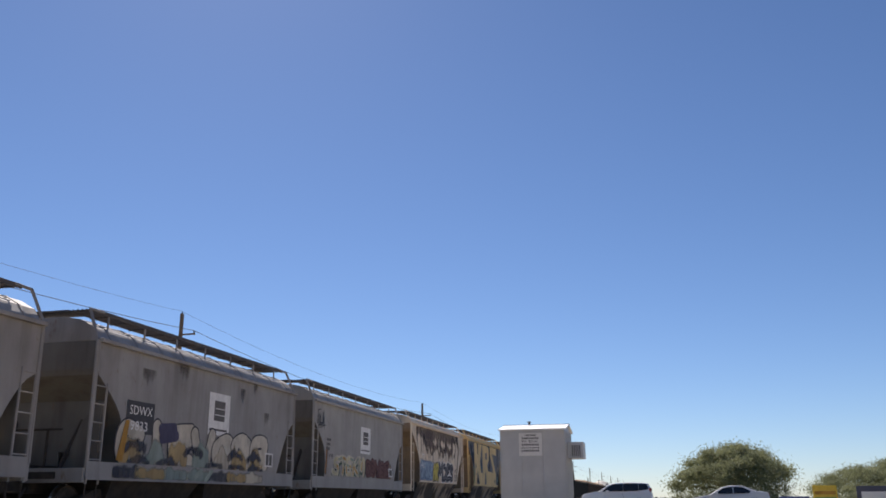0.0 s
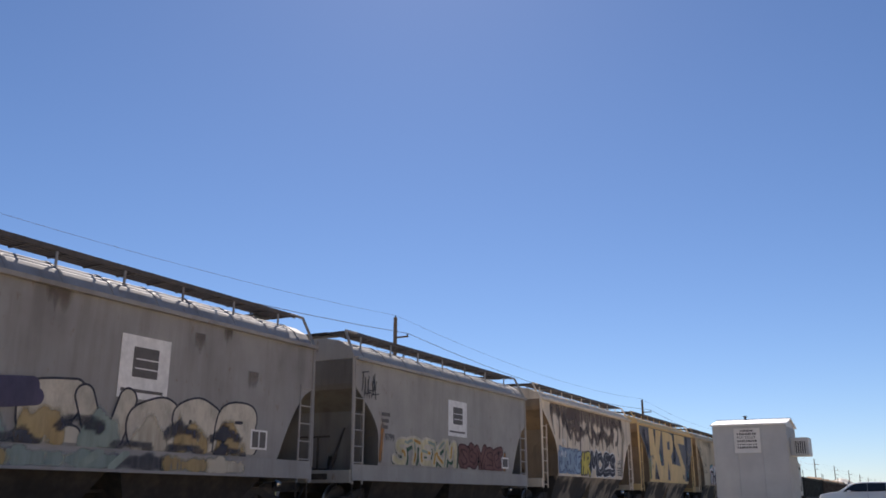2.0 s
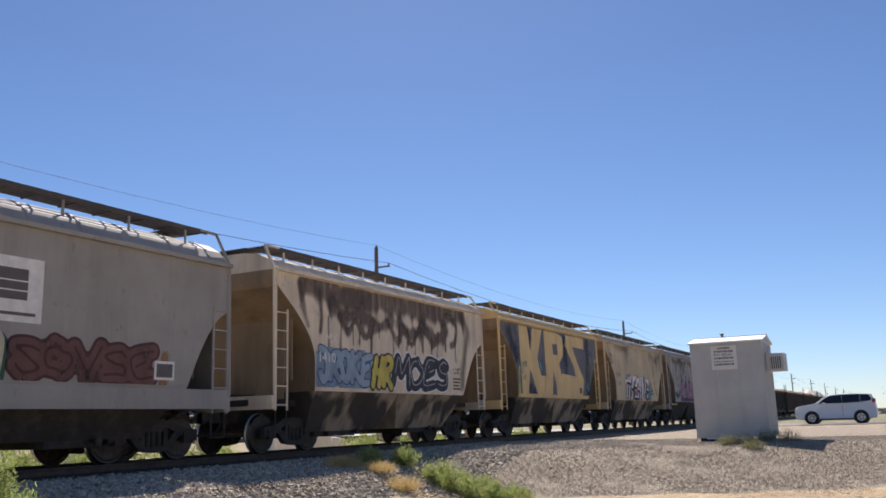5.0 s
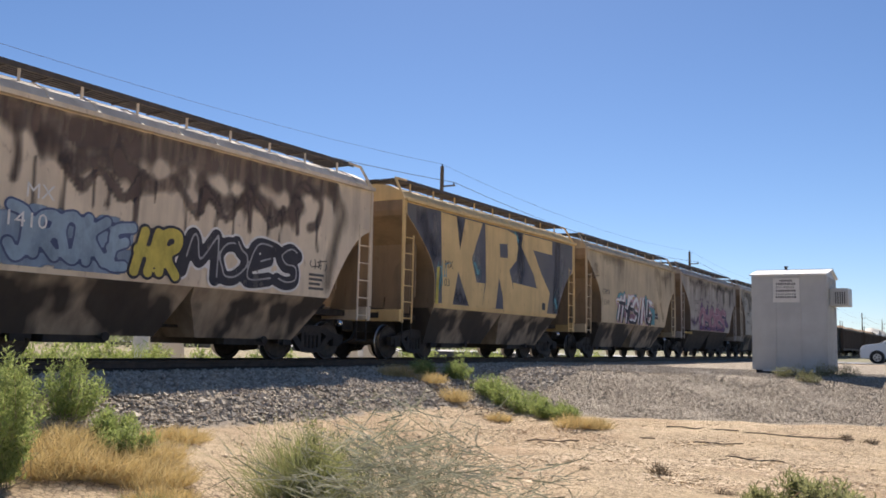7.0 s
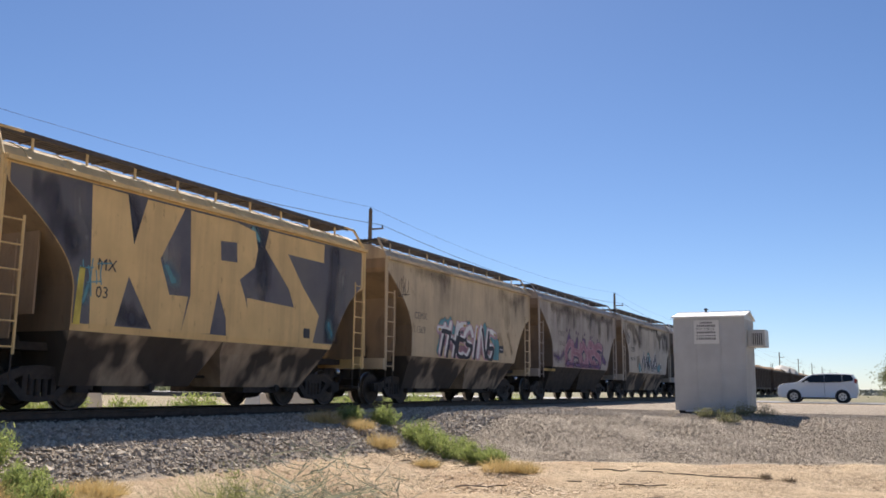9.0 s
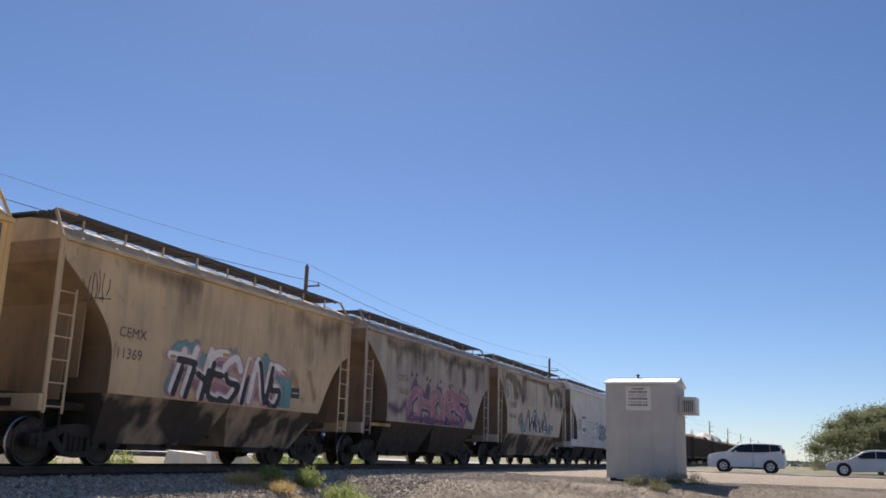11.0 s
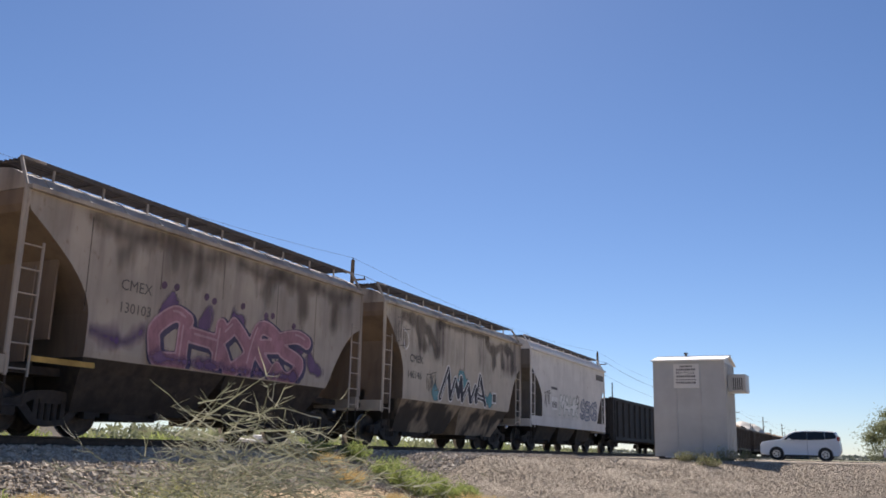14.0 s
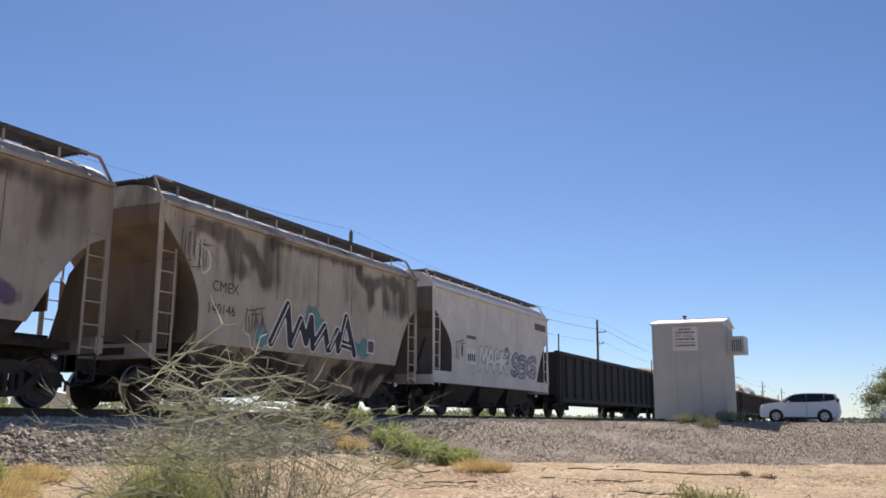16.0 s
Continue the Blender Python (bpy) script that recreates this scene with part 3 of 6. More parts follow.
def hopper(label, paint, half, low, eave, sill=False, sill_paint=None, bays=2, chute=None, loops=False, posts=8, name="hopper_car", round_end=1.35, turning=True, end_paint=None, deck_up=0.56):
    """A covered hopper wagon, its origin on the rails under its middle, its seen side at +x."""
    car = tagged(new(name), label, "freight car", "hopper cars of the train")
    top = eave + (0.58 if loops else 0.47)
    zs = [low, low + 0.12] + [low + 0.12 + (eave - low - 0.12) * k / 20 for k in range(1, 21)]
    rings = []
    for z in zs:
        e0, e1 = (hopper_ends(z, low, eave, half - 0.06, round_end, e, sill) for e in (-1, 1))
        w = 1.585 if z == low else 1.6
        ring = [(w, -e0, z), (w, e1, z), (-w, e1, z), (-w, -e0, z)]
        rings.append(ring)
    bm = loft(bmesh.new(), rings)
    bm.normal_update()
    # end and bottom faces take the darker end paint
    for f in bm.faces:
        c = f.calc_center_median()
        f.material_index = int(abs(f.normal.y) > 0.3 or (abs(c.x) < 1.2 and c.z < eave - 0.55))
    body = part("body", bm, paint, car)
    end_coat = end_paint or (M["end_grey"] if sill else M["end_tan"])
    body.data.materials.append(end_coat)
    # roof: arched sheet with steep shoulders and raised seams
    rise = top - eave
    arch = [(-1.6, eave), (-1.38, eave + 0.52 * rise), (-1.05, eave + 0.84 * rise), (-0.6, top - 0.01), (0.6, top - 0.01), (1.05, eave + 0.84 * rise), (1.38, eave + 0.52 * rise), (1.6, eave)]
    bm = loft(bmesh.new(), [[(x, y, z + 0.004) for x, z in arch] for y in (-half + 0.05, half - 0.05)])
    part("roof", bm, paint, car)
    for s in (-1, 1):
        part("top_chord", bevelled(box(bmesh.new(), s * 1.65 - 0.055, s * 1.65 + 0.055, -half, half, eave - 0.05, eave + 0.035), 0.012), paint, car)
    for k in range(posts + 3):
        y = -half + 0.5 + k * (2 * half - 1.0) / (posts + 2)
        bm = loft(bmesh.new(), [[(x, yy, z + 0.004 + d) for x, z in arch for d in (0,)] for yy, d in ((y - 0.03, 0), (y + 0.03, 0))])
        bmesh.ops.translate(bm, verts=bm.verts, vec=(0, 0, 0.018))
        part("roof_seam", bm, paint, car)
    # hatches
    for k in range(4 if bays == 2 else 6):
        y = -half + 1.6 + k * (2 * half - 3.2) / (3 if bays == 2 else 5)
        part("hatch_cover", bevelled(box(bmesh.new(), -0.36, 0.36, y - 0.55, y + 0.55, top, top + 0.12), 0.03), paint, car)
    # running boards with brackets
    deck = eave + deck_up
    for s in (-1, 1):
        bm = bmesh.new()
        for q in range(6):
            x = s * (0.66 + 0.112 * q)
            box(bm, x - 0.022, x + 0.022, -half + 0.1, half - 0.35, deck, deck + 0.035)
        for q in range(14):
            y = -half + 0.15 + q * (2 * half - 0.6) / 13
            a, b = sorted((s * 0.64, s * 1.24))
            box(bm, a, b, y - 0.02, y + 0.02, deck - 0.022, deck - 0.001)
        box(bm, s * 1.26 - 0.012, s * 1.26 + 0.012, -half + 0.1, half - 0.35, deck - 0.04, deck + 0.05)
        part("running_board", bm, M["grate"], car)
        for k in range(posts):
            y = -half + 0.75 + k * (2 * half - 1.7) / (posts - 1)
            bm = box(bmesh.new(), s * 1.245 - 0.014, s * 1.245 + 0.014, y - 0.02, y + 0.02, eave + 0.28, deck + 0.03)
            part("bracket", bm, paint, car)
    for y in (-half + 0.1, half - 0.95):
        part("end_walk", box(bmesh.new(), -0.63, 0.63, y, y + 0.6, deck + 0.002, deck + 0.04), M["grate"], car)
    for s in (-1, 1):
        for e in (-1, 1):
            bm = bmesh.new()
            yo = e * (half + 0.02)
            pts = [(s * 1.25, e * (half - 0.55), deck + 0.03), (s * 1.25, e * (half - 0.05), deck + 0.02), (s * 1.58, yo, eave + 0.02), (s * 1.62, yo, low - 0.1)]
            for a, b in zip(pts, pts[1:]):
                rod(bm, a, b, 0.034, n=8)
            part("corner_post", bm, paint, car)
    # platform and sills
    for e in (-1, 1):
        y0, y1 = sorted((e * (half - 1.9), e * (half + 0.12)))
        part("end_platform", box(bmesh.new(), -0.95, 0.95, y0, y1, low - 0.34, low - 0.20), M["under"], car)
        part("end_sill", bevelled(box(bmesh.new(), -1.6, 1.6, e * half - 0.09, e * half + 0.09, low - 0.42, low - 0.12), 0.015), paint, car)
        bm = bmesh.new()
        for s in (-1, 1):
            rod(bm, (s * 0.85, e * (half - 0.1), low - 0.2), (s * 0.85, e * (half - 1.0), low + 1.35), 0.05, n=8)
            rod(bm, (s * 0.5, e * (half - 0.1), low - 0.2), (s * 0.5, e * (half - 0.1), low + 0.7), 0.03, n=8)
        rod(bm, (-0.85, e * (half - 0.1), low + 0.7), (0.85, e * (half - 0.1), low + 0.7), 0.025, n=8)
        if sill:
            part("end_brace", bm, M["under"], car)
        else:
            bm.free()
        e0 = half - 0.06 - 0.62 * round_end
        web = min(z for z in (low + 0.02 * k for k in range(140)) if hopper_ends(z, low, eave, half - 0.06, round_end, e, sill) >= e0)
        for xa, xb, foot in ((-1.5, -0.35, low - 0.25), (0.35, 1.35, low + 0.25), (-0.35, 0.35, low - 0.05)):
            part("shear_web", box(bmesh.new(), xa, xb, e * e0 - 0.02, e * e0 + 0.02, foot, web), end_coat, car)
        for s in (-1, 1):
            yg = e * (half - 0.38)
            bm = bmesh.new()
            ring = [(1.57, low - 0.2), (0.72, low - 0.2), (1.12, eave - 1.7), (1.57, eave - 1.3)]
            loft(bm, [[(s * x, yy, z) for x, z in ring] for yy in (yg - 0.012, yg + 0.012)])
            part("corner_gusset", bm, end_coat, car)
            ladder(car, s * 1.6, e * (half - 0.03), low - 0.45, eave, -e * 0.42, paint, 6)
            bm = bmesh.new()
            for dy in (0.06, 0.44):
                rod(bm, (s * 1.58, e * (half - dy), low - 0.42), (s * 1.58, e * (half - dy), low - 0.92), 0.018, n=6)
            rod(bm, (s * 1.58, e * (half - 0.06), low - 0.92), (s * 1.58, e * (half - 0.44), low - 0.92), 0.018, n=6)
            part("stirrup_step", bm, M["under"], car)
        coupler(car, e * (half + 0.05), e)
    if sill:
        for s in (-1, 1):
            bm = box(bmesh.new(), s * 1.60 - 0.03, s * 1.60 + 0.03, -half - 0.02, half + 0.02, low - 0.36, low + 0.02)
            box(bm, s * 1.60 - 0.05, s * 1.60 + 0.05, -half - 0.02, half + 0.02, low - 0.36, low - 0.31)
            part("side_sill", bm, sill_paint or paint, car)
    part("centre_sill", box(bmesh.new(), -0.25, 0.25, -half, half, 0.70, low - 0.05), M["under"], car)
    # hopper chutes
    inner = half - round_end
    span = 2 * inner * 0.98 / bays
    for k in range(bays):
        yc = -inner * 0.98 + span * (k + 0.5)
        b0, b1 = yc - span / 2 + (0.22 if k == 0 else 0.5), yc + span / 2 - (0.62 if k == bays - 1 else 0.5)
        rings = [[(x, a, z), (x, b, z), (-x, b, z), (-x, a, z)] for x, a, b, z in ((1.57, yc - span / 2 + 0.01, yc + span / 2 - 0.01, low + 0.01), (1.42, yc - span / 2 + 0.08, yc + span / 2 - 0.1, low - 0.25), (1.12, b0, b1, 0.45))]
        part("chute", loft(bmesh.new(), rings), chute or M["under"], car)
        part("outlet_gate", bevelled(box(bmesh.new(), -1.1, 1.1, (b0 + b1) / 2 - 0.6, (b0 + b1) / 2 + 0.6, 0.32, 0.46), 0.02), M["under"], car)
        bm = rod(bmesh.new(), (-1.2, yc + 0.3, 0.43), (1.25, yc + 0.3, 0.43), 0.035)
        rod(bm, (1.25, yc + 0.3, 0.43), (1.3, yc + 0.3, 0.43), 0.08)
        part("gate_shaft", bm, M["under"], car)
    rod_ = rod(bmesh.new(), (0.75, -inner, 0.62), (0.75, inner, 0.70), 0.03)
    part("brake_rod", rod_, M["under"], car)
    part("air_tank", rod(bmesh.new(), (-0.7, half - 1.6, low - 0.05), (0.5, half - 1.6, low - 0.05), 0.2, n=14), M["under"], car)
    # steel ball added to give a sun glint above the truck
    cap = bmesh.new()
    bmesh.ops.create_uvsphere(cap, u_segments=12, v_segments=8, radius=0.085, matrix=Matrix.Translation((1.3, half - 0.72, 0.86)))
    part("glint_ball", cap, M["polished"], car, "polished steel ball added for a bright glint")
    for e in (-1, 1):
        truck(car, e * (half - 1.42), turning)
    return car


X0 = 1.606


def spray(car, material, shapes, layer, label, name="graffiti"):
    """Thin paint pieces on the seen side; shapes are rings of (y, z)."""
    for pts in shapes:
        bm = bmesh.new()
        area = sum(a[0] * b[1] - b[0] * a[1] for a, b in zip(pts, pts[1:] + pts[:1]))
        plate(bm, pts if area > 0 else pts[::-1], X0 + 0.004 * layer, 0.003)
        bm.normal_update()
        bmesh.ops.triangulate(bm, faces=[f for f in bm.faces if len(f.verts) > 4])
        part(name, bm, material, car, label)


def curve(pts, n=5):
    """A smooth path through points."""
    p = [pts[0]] + list(pts) + [pts[-1]]
    out = []
    for a, b, c, d in zip(p, p[1:], p[2:], p[3:]):
        for k in range(n):
            t = k / n
            out.append(tuple(0.5 * (2 * b[i] + (c[i] - a[i]) * t + (2 * a[i] - 5 * b[i] + 4 * c[i] - d[i]) * t**2 + (3 * b[i] - a[i] - 3 * c[i] + d[i]) * t**3) for i in (0, 1)))
    return out + [tuple(pts[-1])]


def blot(car, material, paths, r, layer, label, cell=0.03, soft=0.0, name="graffiti", limit=None):
    """One thin coat of paint round a set of paths (y, z), r metres to each side, its rim rounded; soft fades the rim out; limit keeps it inside (y0, y1, z0, z1)."""
    limit = limit or (-9, 9, 1.41, 9)
    seg = np.array([(*a, *b) for path in paths for a, b in zip(path, path[1:])], float)
    ys = np.arange(min(seg[:, 0].min(), seg[:, 2].min()) - r - cell, max(seg[:, 0].max(), seg[:, 2].max()) + r + 2 * cell, cell)
    zs = np.arange(min(seg[:, 1].min(), seg[:, 3].min()) - r - cell, max(seg[:, 1].max(), seg[:, 3].max()) + r + 2 * cell, cell)
    gy, gz = np.meshgrid(ys, zs)
    p = np.stack([gy.ravel(), gz.ravel()], -1)
    best, near = np.full(len(p), 1e9), np.zeros_like(p)
    for y0, z0, y1, z1 in seg:
        a, d = np.array([y0, z0]), np.array([y1 - y0, z1 - z0])
        t = np.clip(((p - a) @ d) / max(d @ d, 1e-9), 0, 1)
        q = a + t[:, None] * d
        dist = np.hypot(*(p - q).T)
        less = dist < best
        best[less], near[less] = dist[less], q[less]
    if soft:
        # uneven rim, drawn out downwards as paint and soot run
        y, z = p.T
        wave = np.sin(4.3 * y + 1.4 * np.sin(1.6 * z) + r) + np.sin(9.7 * y - 1.2 * z + 2) + 0.7 * np.sin(17 * y + 0.8 * z + 5 * r)
        best = best * (1.12 + 0.22 * wave)
    inside = best < r
    out = np.where(inside[:, None], p, near + (p - near) * (r / np.maximum(best, 1e-6))[:, None])
    if soft:
        out = p
    inside &= (p[:, 0] > limit[0]) & (p[:, 0] < limit[1]) & (p[:, 1] > limit[2]) & (p[:, 1] < limit[3])
    out = np.clip(out, [limit[0], limit[2]], [limit[1], limit[3]])
    idx = np.arange(len(p)).reshape(gy.shape)
    quads = np.stack([idx[:-1, :-1], idx[:-1, 1:], idx[1:, 1:], idx[1:, :-1]], -1).reshape(-1, 4)
    quads = quads[inside[quads].any(1)]
    # each patch that stands apart is a piece of its own
    patch = np.arange(len(p))
    while True:
        least = patch[quads].min(1)
        then = patch.copy()
        np.minimum.at(then, quads, least[:, None])
        then = then[then]
        if (then == patch).all():
            break
        patch = then
    for mark in np.unique(patch[quads[:, 0]]):
        own = quads[patch[quads[:, 0]] == mark]
        if len(own) < 4:
            continue
        used, own = np.unique(own, return_inverse=True)
        v = np.column_stack([np.full(len(used), X0 + 0.004 * layer), out[used]])
        ob = part(name, (v.tolist(), [], own.reshape(-1, 4).tolist()), material, car, label)
        if soft:
            ob.data.attributes.new("cover", "FLOAT", "POINT").data.foreach_set("value", np.clip((r - best[used]) / soft, 0, 1))


LOOP = [(0.5 + 0.46 * math.cos(0.7 * k + 1.6), 0.5 + 0.48 * math.sin(0.7 * k + 1.6)) for k in range(10)]
GLYPHS = {
    "S": [[(0.9, 0.84), (0.55, 1), (0.12, 0.82), (0.3, 0.56), (0.75, 0.42), (0.86, 0.15), (0.45, 0), (0.05, 0.12)]],
    "T": [[(-0.05, 0.9), (0.5, 0.98), (1.05, 0.92)], [(0.52, 0.95), (0.48, 0.4), (0.4, 0)]],
    "E": [[(0.92, 1), (0.2, 0.96), (0.1, 0.5), (0.16, 0.03), (0.92, 0.02)], [(0.12, 0.52), (0.75, 0.55)]],
    "K": [[(0.1, 1), (0.12, 0.5), (0.08, 0)], [(0.92, 1), (0.3, 0.5), (0.98, 0)]],
    "M": [[(0, 0), (0.1, 0.95), (0.28, 0.9), (0.5, 0.35), (0.74, 0.92), (0.9, 0.95), (1, 0)]],
    "N": [[(0.05, 0), (0.12, 1), (0.8, 0.05), (0.9, 1)]],
    "H": [[(0.12, 1), (0.1, 0)], [(0.9, 1), (0.88, 0)], [(0.1, 0.5), (0.9, 0.52)]],
    "O": [LOOP],
    "G": [[(0.9, 0.85), (0.5, 1), (0.1, 0.7), (0.12, 0.2), (0.5, 0), (0.9, 0.15), (0.88, 0.5), (0.5, 0.48)]],
    "R": [[(0.1, 0), (0.12, 0.97), (0.75, 0.96), (0.86, 0.68), (0.3, 0.46), (0.98, 0)]],
    "B": [[(0.12, 0), (0.12, 0.98), (0.8, 0.9), (0.75, 0.6), (0.2, 0.52), (0.88, 0.4), (0.85, 0.05), (0.12, 0.02)]],
    "A": [[(0, 0), (0.4, 0.9), (0.6, 0.9), (1, 0)], [(0.25, 0.34), (0.78, 0.34)]],
    "V": [[(0.0, 1), (0.45, 0.05), (0.6, 0.05), (1.0, 1)]],
    "J": [[(0.3, 1), (0.9, 0.98), (0.8, 0.25), (0.4, 0), (0.05, 0.25)]],
    "I": [[(0.5, 1), (0.48, 0)]],
    "C": [[(0.92, 0.88), (0.5, 1), (0.1, 0.7), (0.1, 0.3), (0.5, 0), (0.95, 0.12)]],
}


def glyphs(text, y0, y1, z0, z1, seed, r, lean=0.08, gap=0.06, wild=0.06):
    """Smooth stroke paths for a row of letter forms, one list for each form; they fill the box with room for r."""
    rng = random.Random(seed)
    w = (y1 - y0) / len(text)
    rows = []
    for k, ch in enumerate(text):
        rise = rng.uniform(-0.04, 0.04) * (z1 - z0)
        tip = lean + rng.uniform(-0.08, 0.08)
        a, b = y0 + k * w + r + gap * w, y0 + (k + 1) * w - r - gap * w
        form = []
        for path in GLYPHS[ch]:
            bent = [(u + rng.uniform(-wild, wild), min(1.08, max(-0.08, v + rng.uniform(-wild, wild)))) for u, v in path]
            pts = [(a + (b - a) * u + tip * (v - 0.5) * (z1 - z0), z0 + r + (z1 - z0 - 2 * r) * v + rise) for u, v in bent]
            form.append(curve(pts))
        rows.append(form)
    return rows


def lettered(car, rows, r, edge, fills, rim, layer, label, glint=None, cell=0.03):
    """Letter forms with a rim all round, fills in turn and a thin glint on each."""
    blot(car, rim, [p for form in rows for p in form], r + edge, layer, label, cell)
    for k, fill in enumerate(fills):
        paths = [p for form in rows[k :: len(fills)] for p in form]
        if paths:
            blot(car, fill, paths, r, layer + 1 + 0.3 * k, label, cell)
    if glint:
        blot(car, glint, [[(y - 0.45 * r, z + 0.4 * r) for y, z in p[: max(3, len(p) // 3)]] for form in rows for p in form[:1]], max(0.015, 0.16 * r), layer + 2.5, label, 0.02)


def strokes(car, y0, y1, z0, z1, count, material, layer, label, seed, thick=0.03):
    """A scrawled tag: a band of bent strokes that cannot be read."""
    rng = random.Random(seed)
    rings = []
    for k in range(count):
        y = y0 + (y1 - y0) * (k + rng.uniform(0.2, 0.8)) / count
        a, b = rng.uniform(z0, z0 + 0.35 * (z1 - z0)), rng.uniform(z0 + 0.6 * (z1 - z0), z1)
        d = rng.uniform(-0.6, 0.6) * (y1 - y0) / count
        bend = rng.uniform(-0.5, 0.5) * (y1 - y0) / count
        mid = ((y + y + d) / 2 + bend, (a + b) / 2)
        rings.append([(y, a), (y + thick, a), (mid[0] + thick, mid[1]), (y + d + thick, b), (y + d, b), (mid[0], mid[1])])
        if k % 2:
            zc = rng.uniform(z0, z1)
            rings.append([(y - 0.1, zc), (y + 0.22, zc + 0.05), (y + 0.22, zc + 0.05 + thick), (y - 0.1, zc + thick)])
    for k, ring in enumerate(rings):
        spray(car, material, [ring], layer + 0.2 * (k % 5), label)


def words(car, text, size, y, z, material, layer=1, wide=1.0, label="stencilled lettering"):
    loose(on_side(lettering(text, size), X0 + 0.004 * layer, y, z, wide), "lettering", material, car, label)


def bars(car, y, z, w, rows, pitch, material, layer, name="lettering"):
    spray(car, material, [[(y, z - k * pitch), (y + w * (1 - 0.12 * (k % 3)), z - k * pitch), (y + w * (1 - 0.12 * (k % 3)), z - k * pitch + pitch * 0.55), (y, z - k * pitch + pitch * 0.55)] for k in range(rows)], layer, "small stencilled data", name)


def soot_stain(car, y0, y1, low, high, seed, drip=0.35, layer=0.3):
    """A thin coat of baked-on soot whose lower edge runs down in tongues and thins out."""
    rng = random.Random(seed)
    n = max(10, int((y1 - y0) / 0.09))
    bm = bmesh.new()
    cover = bm.verts.layers.float.new("cover")
    rows = []
    for k in range(n + 1):
        u = k / n
        z = low + (high - low) * (abs(2 * u - 1) ** 3) * 0.6 + 0.14 * noise.noise((u * 6, seed * 1.0, 0.5)) - drip * rng.random() ** 3
        z = min(high - 0.25, z)
        side = min(1.0, 5 * u, 5 * (1 - u))
        col = []
        for q, c in ((0, 0.0), (0.35, 0.55), (0.7, 0.95), (1, 1.0)):
            v = bm.verts.new((X0 + 0.004 * layer + 0.004, y0 + (y1 - y0) * u, z + (high - z) * q))
            v[cover] = c * side
            col.append(v)
        rows.append(col)
    for a, b in zip(rows, rows[1:]):
        for k in range(3):
            bm.faces.new((a[k], b[k], b[k + 1], a[k + 1]))
    part("soot_stain", bm, M["soot"], car, "dark soot stain with runs")


def rect(y0, y1, z0, z1):
    return [(y0, z0), (y1, z0), (y1, z1), (y0, z1)]


def emblem(car, y, z, w, h):
    """White owner's panel with a dark square and light bars."""
    spray(car, M["chalk"], [rect(y, y + w, z, z + h)], 1, "white panel with a dark square", "emblem")
    spray(car, M["ink_grey"], [rect(y + 0.25 * w, y + 0.76 * w, z + 0.34 * h, z + 0.82 * h)], 2, "dark square", "emblem")
    spray(car, M["chalk"], [rect(y + 0.3 * w, y + 0.76 * w, z + q * h, z + (q + 0.02) * h) for q in (0.47, 0.62)], 3, "", "emblem")
    spray(car, M["ink_grey"], [rect(y + 0.06 * w, y + 0.9 * w, z + 0.10 * h, z + 0.15 * h)], 2, "", "emblem")


def side_shape(half, low, eave, reach, y0, y1, z0, z1):
    """A paint coat that keeps inside the body's curved ends."""
    zs = [z0 + (z1 - z0) * k / 16 for k in range(17)]
    left = [(max(y0, -hopper_ends(z, low, eave, half - 0.08, reach, -1)), z) for z in zs]
    right = [(min(y1, hopper_ends(z, low, eave, half - 0.08, reach, 1)), z) for z in zs]
    return left[::-1] + right


SDW_LOW, SDW_EAVE = 1.33, 3.92


def sdw(label, paint=None):
    return hopper(label, paint or M["grey"], 5.27, SDW_LOW, SDW_EAVE, sill=True, loops=True, posts=7, round_end=1.1, deck_up=0.70)


def car_lead():
    return sdw("grey covered hopper car with a long side sill")


